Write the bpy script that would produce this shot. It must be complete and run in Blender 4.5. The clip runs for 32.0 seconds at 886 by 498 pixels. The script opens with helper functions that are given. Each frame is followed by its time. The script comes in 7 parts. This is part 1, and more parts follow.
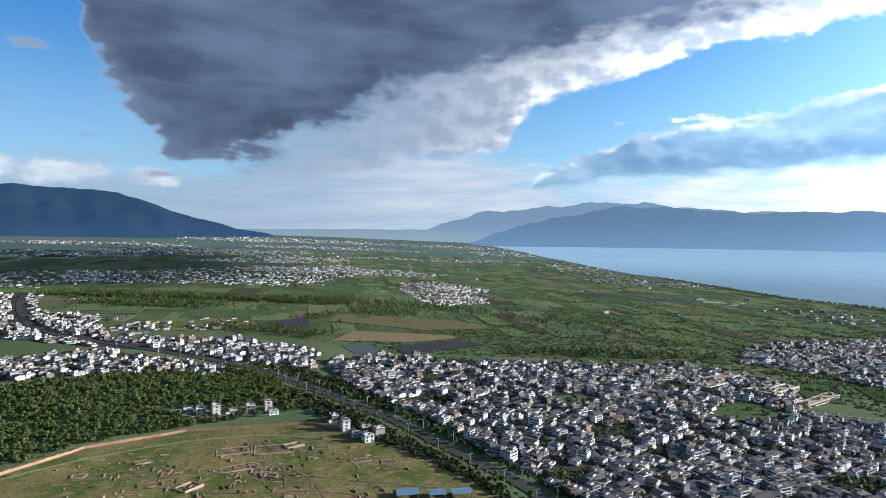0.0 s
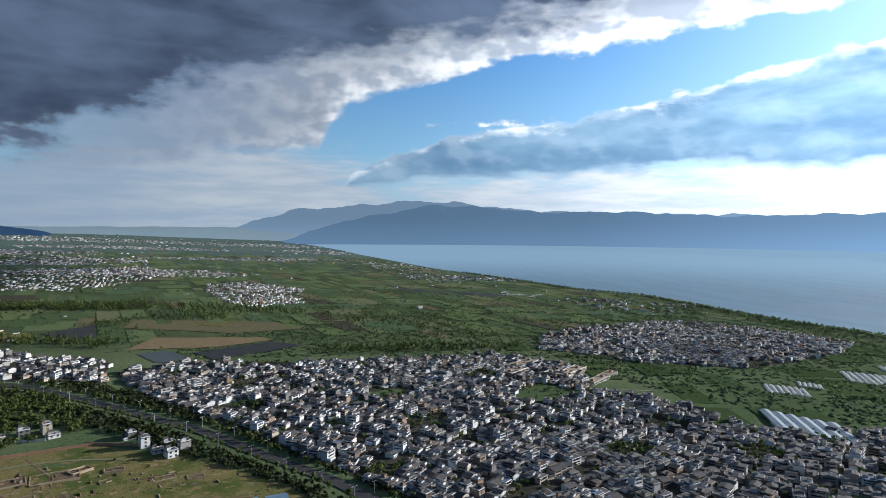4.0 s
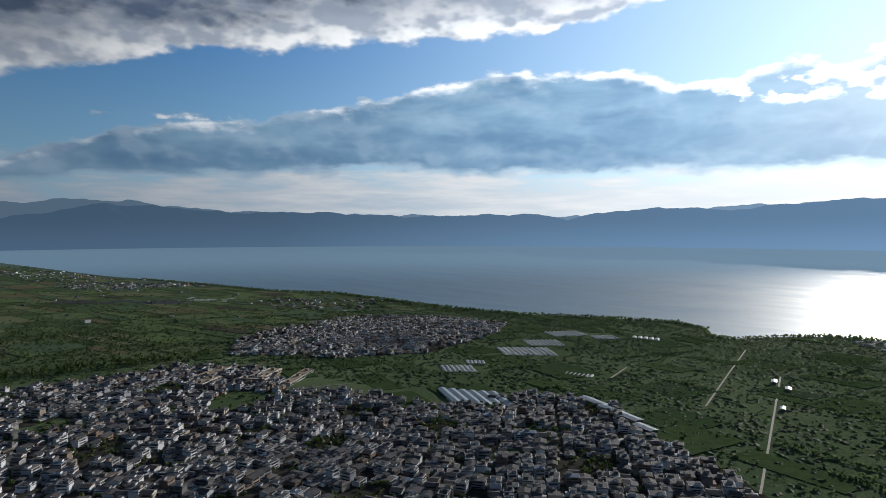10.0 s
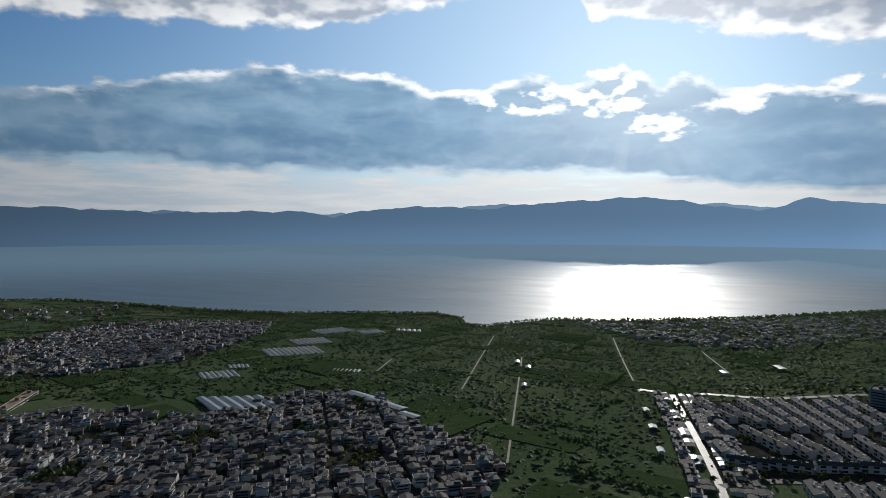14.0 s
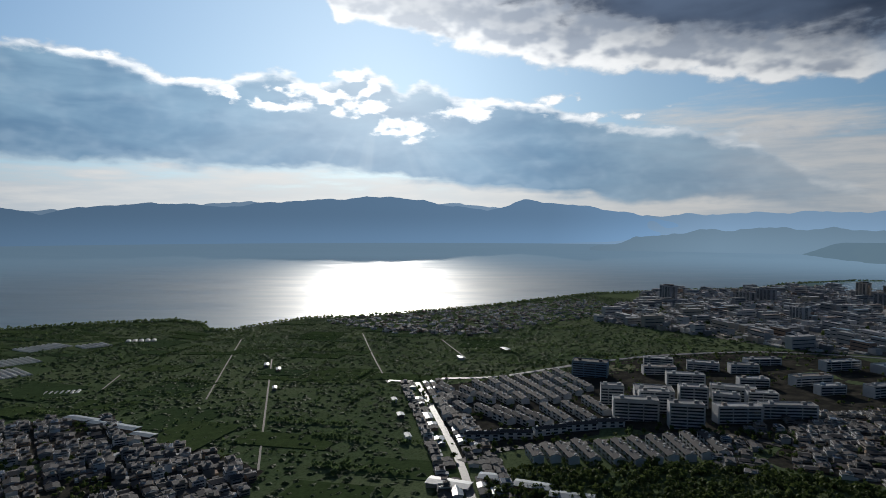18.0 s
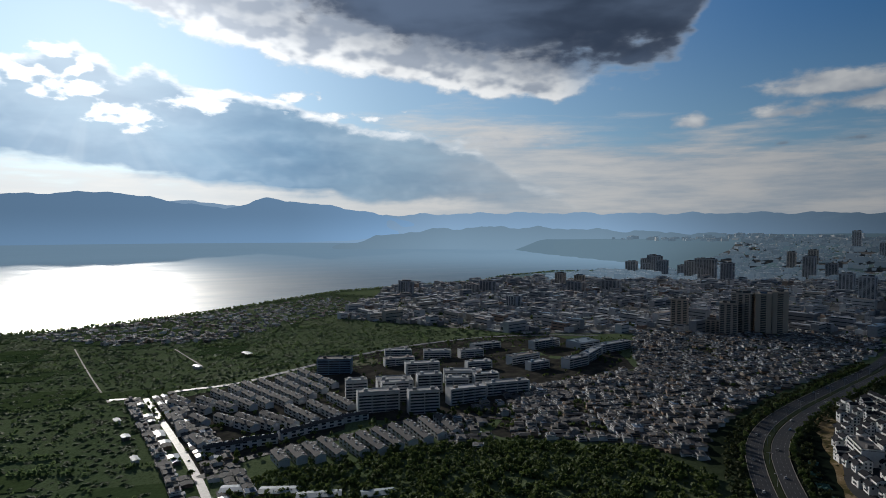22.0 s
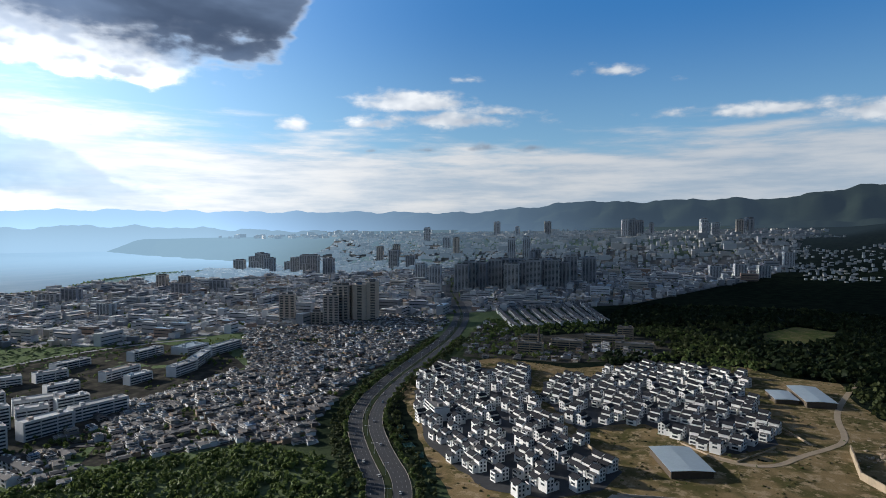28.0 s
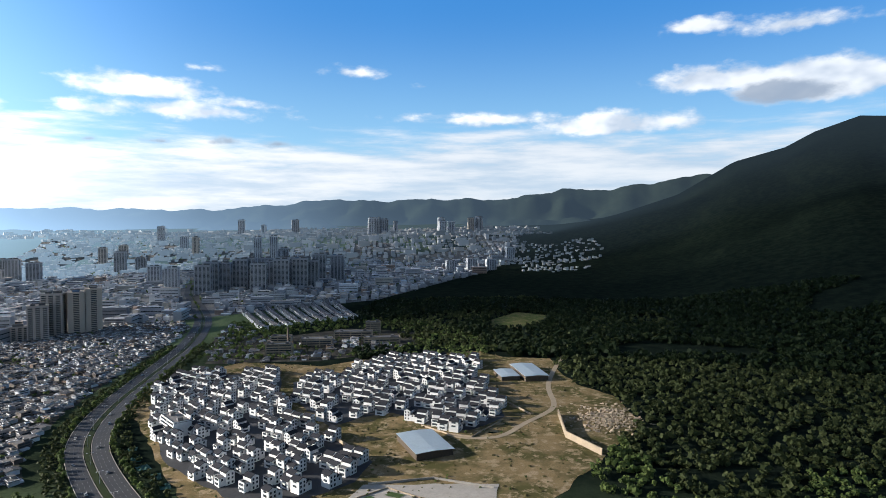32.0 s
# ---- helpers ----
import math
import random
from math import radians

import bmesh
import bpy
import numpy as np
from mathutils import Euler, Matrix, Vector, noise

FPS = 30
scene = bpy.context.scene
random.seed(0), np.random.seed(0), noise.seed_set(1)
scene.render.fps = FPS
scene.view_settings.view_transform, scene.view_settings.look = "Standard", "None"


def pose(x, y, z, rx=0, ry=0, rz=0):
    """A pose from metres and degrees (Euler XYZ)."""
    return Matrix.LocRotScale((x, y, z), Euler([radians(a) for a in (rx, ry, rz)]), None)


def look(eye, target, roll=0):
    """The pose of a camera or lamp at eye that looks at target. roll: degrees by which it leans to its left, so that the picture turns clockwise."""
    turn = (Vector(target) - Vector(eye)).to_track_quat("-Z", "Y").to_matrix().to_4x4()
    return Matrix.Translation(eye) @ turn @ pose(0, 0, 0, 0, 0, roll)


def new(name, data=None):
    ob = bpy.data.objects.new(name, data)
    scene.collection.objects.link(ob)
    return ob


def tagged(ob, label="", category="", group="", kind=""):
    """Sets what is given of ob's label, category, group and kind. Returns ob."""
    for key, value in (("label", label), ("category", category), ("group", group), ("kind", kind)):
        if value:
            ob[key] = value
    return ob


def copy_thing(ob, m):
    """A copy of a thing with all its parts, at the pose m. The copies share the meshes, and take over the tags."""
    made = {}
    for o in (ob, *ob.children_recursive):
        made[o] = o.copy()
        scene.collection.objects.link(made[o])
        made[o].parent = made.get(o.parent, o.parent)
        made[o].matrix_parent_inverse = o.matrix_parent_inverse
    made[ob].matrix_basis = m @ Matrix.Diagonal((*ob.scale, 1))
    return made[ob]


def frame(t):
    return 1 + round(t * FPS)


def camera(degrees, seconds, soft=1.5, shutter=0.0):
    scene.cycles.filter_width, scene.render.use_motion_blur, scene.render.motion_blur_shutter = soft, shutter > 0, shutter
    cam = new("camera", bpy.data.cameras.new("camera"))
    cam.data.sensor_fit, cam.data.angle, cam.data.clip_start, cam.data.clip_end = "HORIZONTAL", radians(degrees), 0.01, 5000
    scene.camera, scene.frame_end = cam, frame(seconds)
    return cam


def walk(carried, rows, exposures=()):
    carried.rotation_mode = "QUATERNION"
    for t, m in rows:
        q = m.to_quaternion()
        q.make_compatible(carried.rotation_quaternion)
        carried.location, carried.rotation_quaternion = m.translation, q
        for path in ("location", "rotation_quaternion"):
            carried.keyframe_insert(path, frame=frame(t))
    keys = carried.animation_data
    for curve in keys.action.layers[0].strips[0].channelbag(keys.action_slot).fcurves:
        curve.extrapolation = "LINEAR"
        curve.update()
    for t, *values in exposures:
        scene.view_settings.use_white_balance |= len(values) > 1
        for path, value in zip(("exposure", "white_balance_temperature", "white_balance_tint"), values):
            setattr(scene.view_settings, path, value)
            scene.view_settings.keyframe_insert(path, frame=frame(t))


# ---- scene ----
cam = camera(71.6, 32.0, soft=0.9)
EYE = (0.0, 0.0, 238.0)  # the drone hovers 238 m over the lake and turns
# seconds, heading, pitch, roll in degrees
PATH = [
    (0, -0.00, -2.07, 0.26),
    (1, -4.17, -2.10, 0.26),
    (2, -8.39, -2.18, 0.19),
    (3, -12.62, -2.22, 0.34),
    (6, -26.36, -2.07, 0.22),
    (7, -30.94, -2.04, 0.19),
    (8, -35.52, -2.03, 0.17),
    (9, -40.19, -1.99, 0.06),
    (10, -45.16, -2.06, 0.00),
    (11, -50.20, -2.08, 0.11),
    (12, -55.41, -2.06, 0.09),
    (13, -61.01, -2.16, 0.13),
    (14, -66.74, -2.27, 0.14),
    (17, -84.14, -2.34, 0.10),
    (18, -89.82, -2.37, 0.12),
    (19, -95.73, -2.33, 0.13),
    (20, -101.68, -2.46, 0.15),
    (21, -107.55, -2.44, 0.21),
    (22, -113.46, -2.39, 0.22),
    (23, -119.38, -2.36, 0.24),
    (24, -125.31, -2.32, 0.19),
    (25, -131.19, -2.31, 0.16),
    (28, -148.91, -2.41, 0.21),
    (29, -154.75, -2.43, 0.22),
    (30, -160.65, -2.47, 0.18),
    (31, -166.45, -2.46, 0.23),
    (32, -172.08, -2.48, 0.25),
]
walk(cam, [(t, pose(*EYE, 90 + pitch, 0, yaw) @ pose(0, 0, 0, 0, 0, roll)) for t, yaw, pitch, roll in PATH],
     exposures=[(0, 0.94, 6100, 9), (6, 0.20, 6200, 9), (10, -0.36, 6250, 9), (14, -0.74, 6300, 9), (18, -0.80, 6350, 9), (21, -0.74, 6350, 9), (25, -0.16, 6350, 9), (28, 0.50, 6320, 9), (32, 1.14, 6400, 9)])

# ---- light ----
SUN_AZ, SUN_EL = 84.0, 15.0  # degrees clockwise from north (+y), and above the horizon
sun = new("sun", bpy.data.lights.new("sun", "SUN"))
sun.data.energy, sun.data.angle, sun.data.color = 5.0, radians(1.0), (1.0, 0.93, 0.84)
SUN_DIR = Vector((math.sin(radians(SUN_AZ)) * math.cos(radians(SUN_EL)), math.cos(radians(SUN_AZ)) * math.cos(radians(SUN_EL)), math.sin(radians(SUN_EL))))
sun.matrix_world = look(SUN_DIR * 3000, (0, 0, 0))


class Nodes:
    """Short hand for building node trees."""

    def __init__(self, tree):
        self.tree = tree
        tree.nodes.clear()

    def node(self, kind, inputs=()):
        n = self.tree.nodes.new(kind)
        for key, value in dict(inputs).items():
            if isinstance(value, bpy.types.NodeSocket):
                self.tree.links.new(value, n.inputs[key])
            else:
                n.inputs[key].default_value = value
        return n

    def math(self, op, a, b=0.0, clamp=False):
        n = self.node("ShaderNodeMath", {0: a, 1: b})
        n.operation, n.use_clamp = op, clamp
        return n.outputs[0]

    def remap(self, v, a, b, c=0.0, d=1.0, smooth=True):
        n = self.node("ShaderNodeMapRange", {"Value": v, "From Min": a, "From Max": b, "To Min": c, "To Max": d})
        n.interpolation_type = "SMOOTHSTEP" if smooth else "LINEAR"
        return n.outputs[0]

    def mix(self, f, a, b, blend="MIX"):
        n = self.node("ShaderNodeMix", {0: f})
        n.data_type, n.blend_type = "RGBA", blend
        for key, value in ((6, a), (7, b)):
            if isinstance(value, bpy.types.NodeSocket):
                self.tree.links.new(value, n.inputs[key])
            else:
                n.inputs[key].default_value = (*value, 1.0)
        return n.outputs[2]

    def noise(self, scale, detail=4.0, rough=0.55, vector=None, distortion=0.0):
        ins = {"Scale": scale, "Detail": detail, "Roughness": rough, "Distortion": distortion}
        if vector is not None:
            ins["Vector"] = vector
        return self.node("ShaderNodeTexNoise", ins).outputs[0]

    def ramp(self, f, stops, interp="LINEAR"):
        n = self.node("ShaderNodeValToRGB", {0: f})
        n.color_ramp.interpolation = interp
        e = n.color_ramp.elements
        while len(e) < len(stops):
            e.new(0.5)
        for i, (p, c) in enumerate(stops):
            e[i].position = p
        for i, (p, c) in enumerate(stops):
            e[i].color = (*c, 1.0) if isinstance(c, tuple) else (c, c, c, 1.0)
        return n.outputs[0]


# ---- sky with broken clouds ----
world = bpy.data.worlds.new("sky")
scene.world = world
world.use_nodes = True
W = Nodes(world.node_tree)
way = W.node("ShaderNodeTexCoord").outputs["Generated"]
sep = W.node("ShaderNodeSeparateXYZ", {0: way}).outputs
east = W.math("ARCTAN2", W.math("MULTIPLY", sep[1], -1.0), sep[0])
AZ = W.math("ADD", W.math("MULTIPLY", east, 57.29578), 90.0)        # -90 to 270, clockwise from north
EL = W.math("MULTIPLY", W.math("ARCSINE", sep[2]), 57.29578)
SPOT = W.math("DIVIDE", W.math("ADD", AZ, 90.0), 360.0)
sky = W.node("ShaderNodeTexSky")
sky.sky_type, sky.sun_disc = "NISHITA", False
sky.sun_elevation, sky.sun_rotation = radians(SUN_EL), radians(SUN_AZ)
sky.air_density, sky.dust_density, sky.ozone_density = 1.0, 0.2, 4.0


def along(stops, low, high):
    """A height in degrees that changes with the heading."""
    v = W.ramp(SPOT, [((a + 90) / 360, (e - low) / (high - low)) for a, e in stops])
    return W.math("ADD", W.math("MULTIPLY", v, high - low), low)


def total(*terms):
    """A sum of (value, weight) pairs."""
    out = None
    for v, k in terms:
        one = W.math("MULTIPLY", v, k)
        out = one if out is None else W.math("ADD", out, one)
    return out


def at(az, el, seed):
    return W.node("ShaderNodeCombineXYZ", {0: az, 1: el, 2: seed}).outputs[0]


dot = W.node("ShaderNodeVectorMath", {0: way, 1: tuple(SUN_DIR)})
dot.operation = "DOT_PRODUCT"
to_sun = W.math("MAXIMUM", dot.outputs["Value"], 0.0)
NEAR_SUN, WIDE_SUN, CLOSE_SUN = W.math("POWER", to_sun, 10.0), W.math("POWER", to_sun, 4.0), W.math("POWER", to_sun, 60.0)
BRIGHT = W.math("ADD", 0.74, W.math("MULTIPLY", W.math("POWER", to_sun, 2.5), 1.45))  # the sunward half of the sky glows


def billows(az, el, detail):
    """Heaped cloud: rounded puffs over broad swellings, about -2.5 to 2.5 degrees deep."""
    soft = at(az, W.math("MULTIPLY", el, 1.7), 0.0)
    puffs = W.node("ShaderNodeTexVoronoi", {"Vector": soft, "Scale": 0.32, "Detail": 2.0, "Roughness": 0.5})
    puffs.feature, puffs.voronoi_dimensions = "SMOOTH_F1", "2D"
    puffs.inputs["Smoothness"].default_value = 0.7
    return total((W.math("SUBTRACT", 0.36, puffs.outputs["Distance"]), 2.0), (W.math("SUBTRACT", W.noise(0.19, detail, 0.56, soft), 0.5), 7.5))


# puffs at the spot, and a little way towards the sun: their difference lights the sunward flanks
PUFF = billows(AZ, EL, 7.0)
sunward = W.math("MULTIPLY", W.remap(W.math("SUBTRACT", SUN_AZ, AZ), -25.0, 25.0, -1.0, 1.0, False), 1.1)
LIT = W.remap(W.math("SUBTRACT", billows(AZ, EL, 3.5), billows(W.math("ADD", AZ, sunward), W.math("ADD", EL, 0.9), 3.5)), -1.3, 1.5, 0.0, 1.0, False)
flat = at(AZ, W.math("MULTIPLY", EL, 2.2), 0.0)
streak = at(W.math("MULTIPLY", AZ, 0.35), W.math("MULTIPLY", EL, 2.6), 4.0)
layered = at(W.math("MULTIPLY", AZ, 0.45), W.math("MULTIPLY", EL, 1.7), 9.0)
fine = W.math("SUBTRACT", W.noise(0.75, 6, 0.6, flat), 0.5)
broad = W.noise(0.075, 4, 0.5, flat)
wisp = W.noise(0.30, 6, 0.6, streak)
shelf = W.noise(0.33, 4, 0.5, layered, 0.4)
RAG = total((PUFF, 1.0), (fine, 1.4))

# thin stratus and mist towards the horizon
mist_top = along([(-90, 6), (-36, 6.5), (-22, 6.0), (-12, 9.0), (-3, 9.5), (4, 8.0), (12, 5.5), (30, 6.5), (70, 6.5), (98, 7.0), (106, 9.0), (116, 11.0), (128, 9.0), (150, 7.8), (165, 8.5), (180, 9.5), (200, 9), (230, 8), (270, 6)], 0, 24)
mist_in = total((mist_top, 1.0), (EL, -1.0), (W.math("SUBTRACT", wisp, 0.5), 9.0))
mist_a = W.math("MULTIPLY", W.remap(mist_in, -0.5, 3.5), W.remap(EL, -3.0, 1.5, 0.9, 0.92))
mist_c = W.mix(W.remap(wisp, 0.32, 0.70), (0.40, 0.47, 0.56), (0.70, 0.69, 0.69))
mist_c = W.mix(along([(-90, 0.85), (-20, 0.85), (-12, 0.75), (-4, 0.5), (8, 0.42), (30, 0.25), (60, 0.0), (152, 0.0), (172, 0.30), (270, 0.5)], 0, 1), mist_c, (0.22, 0.30, 0.40))
mist_c = W.mix(W.math("MULTIPLY", WIDE_SUN, 0.75), mist_c, (0.64, 0.62, 0.59))


def heap(az, el, wide, high, ragged=1.0):
    """How deep inside a single cloud a heading lies, in degrees; flat below, heaped above."""
    u = W.math("DIVIDE", W.math("SUBTRACT", AZ, az), wide)
    v = W.math("DIVIDE", W.math("SUBTRACT", EL, el), high)
    v = W.math("MAXIMUM", v, W.math("MULTIPLY", v, -1.5))
    rim = W.math("SQRT", total((W.math("MULTIPLY", u, u), 1.0), (W.math("MULTIPLY", v, v), 1.0)))
    return total((W.math("SUBTRACT", 1.0, rim), high * 1.5), (PUFF, 0.40 * ragged), (fine, 1.6 * ragged))


def gathered(spots, ragged=1.0):
    out = None
    for spot in spots:
        one = heap(*spot, ragged)
        out = one if out is None else W.math("MAXIMUM", out, one)
    return out


# small fair-weather clouds
fair = gathered(((146.0, 10.9, 6.0, 1.4), (149.5, 9.3, 8.0, 1.1), (143.2, 8.9, 3.6, 0.9), (153.5, 10.1, 4.0, 0.7), (163.8, 13.3, 3.0, 0.6), (135.4, 8.6, 1.5, 0.9), (151.2, 13.0, 1.8, 0.4), (170.3, 12.3, 1.2, 0.35),
                 (178, 9.3, 11, 0.9), (187, 8.6, 10, 1.4), (196, 12.0, 6, 1.5), (203, 11.0, 7, 2.4), (194, 16.3, 5, 1.0), (202, 15.6, 6, 1.0), (-32, 4.2, 6, 1.5), (-25.5, 4.0, 4, 1.1), (-38, 4.2, 4, 1.6), (122.5, 7.2, 6, 0.7), (117.5, 7.6, 5, 0.5)))
fair_a = W.math("MULTIPLY", W.remap(fair, -0.35, 1.0), 0.92)
fair_c = W.mix(LIT, (0.42, 0.47, 0.55), (0.84, 0.84, 0.84))
fair_c = W.mix(along([(-90, 0.55), (-22, 0.5), (0, 0.2), (14, 0.0), (175, 0.0), (195, 0.35), (270, 0.45)], 0, 1), fair_c, (0.30, 0.35, 0.43))
# small grey shreds below them
shred = gathered(((142.2, 6.6, 2.2, 0.55), (147.6, 6.7, 2.0, 0.6), (152.9, 6.9, 1.7, 0.6), (157.2, 6.9, 3.0, 0.8), (201, 10.4, 5, 1.4), (-33.5, 13.7, 2.0, 0.7), (-29.5, 7.2, 2.4, 0.5), (-24, 4.3, 4.0, 0.6)), 0.6)
shred_a = W.math("MULTIPLY", W.remap(shred, 0.0, 0.9), 0.8)

# the long blue bank over the far shore
bank_top = along([(-90, 0), (4, 0.0), (7, 3.3), (9.2, 5.5), (13, 7.1), (20, 9.0), (28, 9.9), (34, 11.0), (40, 12.1), (47, 13.6), (50.3, 14.4), (56, 14.1), (64, 13.3), (70, 12.5), (73.3, 13.5), (76, 13.3), (80, 12.8), (82.6, 14.2), (86, 12.5), (88.3, 13.1), (93.4, 11.8), (98.6, 11.2), (104, 9.5), (112, 8.5), (116.5, 6.8), (120, 5.0), (126, 2.0), (131, 0.0), (270, 0)], 0, 20)
bank_low = along([(-90, 3), (5.5, 2.8), (17, 4.2), (32, 4.5), (40.5, 5.2), (46, 4.6), (60, 4.8), (81, 4.5), (88.7, 3.5), (99.7, 2.2), (112, 1.6), (122, 1.2), (130, 0.0), (270, 0)], -2, 20)
bank_up = total((bank_top, 1.0), (EL, -1.0), (PUFF, 0.30), (fine, 0.9))
bank_dn = total((EL, 1.0), (bank_low, -1.0), (PUFF, 0.22), (W.math("SUBTRACT", shelf, 0.5), 2.0))
bank_a = W.math("MULTIPLY", W.remap(bank_up, -0.1, 0.5), W.remap(bank_dn, -0.3, 0.8))
bank_a = W.math("MULTIPLY", bank_a, along([(-90, 1), (9, 0.8), (16, 1), (100, 1), (112, 0.85), (122, 0.3), (130, 0.0), (270, 0)], 0, 1))
bank_c = W.mix(W.remap(total((shelf, 0.6), (broad, 0.7)), 0.45, 0.85), (0.112, 0.220, 0.355), (0.25, 0.395, 0.53))
bank_c = W.mix(W.math("MULTIPLY", W.remap(bank_dn, 5.0, 0.0), 0.60), bank_c, (0.105, 0.20, 0.325))
bank_c = W.mix(W.math("MULTIPLY", W.math("MULTIPLY", LIT, LIT), 0.30), bank_c, (0.40, 0.52, 0.64))
bank_c = W.mix(W.math("MULTIPLY", NEAR_SUN, 0.35), bank_c, (0.30, 0.43, 0.56))
crest = total((bank_up, 1.0), (LIT, -0.9))
rim_bright = W.mix(along([(-90, 0.2), (10, 0.35), (40, 0.7), (66, 1.0), (100, 1.0), (118, 0.6), (270, 0.5)], 0, 1), (0.48, 0.57, 0.67), (1.05, 1.05, 1.05))
broken = W.math("MAXIMUM", W.remap(shelf, 0.42, 0.58), along([(-90, 0.1), (45, 0.15), (66, 0.9), (100, 0.9), (120, 0.4), (270, 0.2)], 0, 1))
bank_c = W.mix(W.math("MULTIPLY", W.remap(crest, 0.75, -0.25), broken), bank_c, rim_bright)
# sunlit flanks where the sun breaks through the bank
gap = gathered(((73.6, 10.7, 4.6, 1.5), (81.6, 11.0, 3.6, 2.6), (84.6, 8.6, 4.2, 1.5), (87.2, 7.6, 1.8, 0.6), (91.0, 10.2, 3.0, 1.3), (79.0, 11.8, 4.5, 1.2), (53.3, 12.2, 0.9, 0.4), (107, 9.4, 6.0, 0.7), (24.6, 9.2, 5.0, 0.5), (20.5, 9.1, 4.0, 0.4), (100, 11.0, 3.0, 0.6)), 1.5)
gap_a = W.math("MULTIPLY", W.remap(gap, -0.3, 0.8), W.remap(total((LIT, 1.0), (fine, 0.9)), 0.22, 0.55))
bank_c = W.mix(gap_a, bank_c, rim_bright)
bank_a = W.math("MAXIMUM", bank_a, gap_a)

# the bright broken cloud under the upper deck
under_low = along([(-90, 9), (-40, 9), (-25, 2.8), (-17, 3.2), (-7, 3.8), (2, 5.2), (5.5, 5.8), (7, 9.0), (8.5, 10.6), (12, 11.2), (18, 13.2), (26, 14.6), (35.4, 15.4), (45, 16.2), (58, 16.9), (61, 17.9), (70, 19.4), (73.5, 24), (77.5, 24), (79.2, 17), (84, 17.1), (88.7, 15.8), (94.4, 14.6), (100, 13.4), (107, 13.0), (114, 11.4), (119, 10.9), (124, 10.4), (129, 12.8), (132, 17.0), (135, 25), (270, 25)], 0, 26)
under_in = total((EL, 1.0), (under_low, -1.0), (RAG, 0.42))
under_a = W.math("MULTIPLY", W.remap(W.math("DIVIDE", under_in, along([(-90, 3), (-18, 3), (4, 1.6), (14, 0.8), (270, 0.7)], 0, 4)), 0.0, 1.0), along([(-90, 0), (-30, 0), (-20, 0.55), (-6, 0.85), (6, 1), (124, 1), (130, 0), (270, 0)], 0, 1))
under_c = W.mix(W.remap(total((LIT, 0.75), (shelf, 0.5)), 0.30, 0.95), (0.36, 0.405, 0.48), (0.82, 0.83, 0.84))
under_c = W.mix(along([(-90, 0.9), (-22, 0.9), (-10, 0.85), (0, 0.6), (9, 0.15), (20, 0), (126, 0), (132, 0.8), (270, 0.8)], 0, 1), under_c, (0.19, 0.235, 0.32))
under_c = W.mix(W.math("MULTIPLY", W.remap(under_in, 1.4, 3.4), 0.55), under_c, (0.22, 0.26, 0.33))
cut = total((under_in, 1.0), (LIT, -0.9))
under_c = W.mix(W.math("MULTIPLY", W.remap(cut, 0.9, -0.2), along([(-90, 0), (0, 0.2), (30, 0.8), (60, 1), (270, 1)], 0, 1)), under_c, (0.95, 0.95, 0.95))

# the dark upper deck
deck_low = along([(-90, 10), (-45, 24), (-33, 23), (-31, 17.0), (-30, 13.4), (-28, 10.4), (-26, 7.6), (-24.5, 5.2), (-22, 3.9), (-17, 4.2), (-11.6, 6.6), (-7, 9.0), (-3.4, 10.8), (3.4, 12.8), (11, 13.6), (18, 15.4), (31.6, 17.2), (40, 18.6), (60, 20.5), (72, 25), (82, 24), (92, 19.0), (98, 17.2), (106.8, 15.5), (116, 13.9), (124, 12.2), (129, 11.6), (132, 12.0), (135, 14.4), (138, 20.0), (140, 26)], 0, 26)
deck_in = total((EL, 1.0), (deck_low, -1.0), (PUFF, 0.75), (W.math("SUBTRACT", shelf, 0.5), 4.5), (W.math("SUBTRACT", broad, 0.5), 5.0))
deck_a = W.remap(W.math("DIVIDE", deck_in, along([(-90, 1.6), (-22, 1.6), (-12, 2.4), (10, 2.8), (60, 2.6), (100, 2.2), (270, 2.0)], 0, 4)), 0.0, 1.0)
belly = W.mix(W.remap(total((broad, 0.9), (shelf, 0.35)), 0.42, 0.82), (0.044, 0.064, 0.106), (0.108, 0.150, 0.230))
deck_c = W.mix(W.math("MULTIPLY", W.remap(deck_in, 3.2, 0.3), 0.30), belly, (0.24, 0.28, 0.36))

cloud_c, cloud_a = mist_c, mist_a
for col, alpha in ((fair_c, fair_a), ((0.20, 0.24, 0.31), shred_a), (bank_c, bank_a), (under_c, under_a), (deck_c, deck_a)):
    cloud_c = W.mix(alpha, cloud_c, col)
    cloud_a = W.math("MAXIMUM", cloud_a, alpha)
# shafts of light fanning down from the break in the bank
fan = W.math("ARCTAN2", W.math("SUBTRACT", EL, 13.0), W.math("SUBTRACT", AZ, SUN_AZ))
shaft = W.remap(W.noise(1.0, 3, 0.55, at(W.math("MULTIPLY", fan, 3.2), 0.0, 2.0)), 0.46, 0.66)
reach = W.math("MULTIPLY", W.remap(EL, 11.0, 5.0), W.remap(W.math("ABSOLUTE", W.math("SUBTRACT", AZ, 92.0)), 50.0, 8.0))
cloud_c = W.mix(W.math("MULTIPLY", W.math("MULTIPLY", shaft, reach), 0.20), cloud_c, (0.52, 0.60, 0.66))
glow = W.mix(W.math("MULTIPLY", CLOSE_SUN, 0.30), cloud_c, (1.0, 1.0, 0.98))
clear = W.mix(W.remap(EL, 1.0, 20.0), (2.7, 4.9, 6.6), (0.26, 1.8, 4.9))
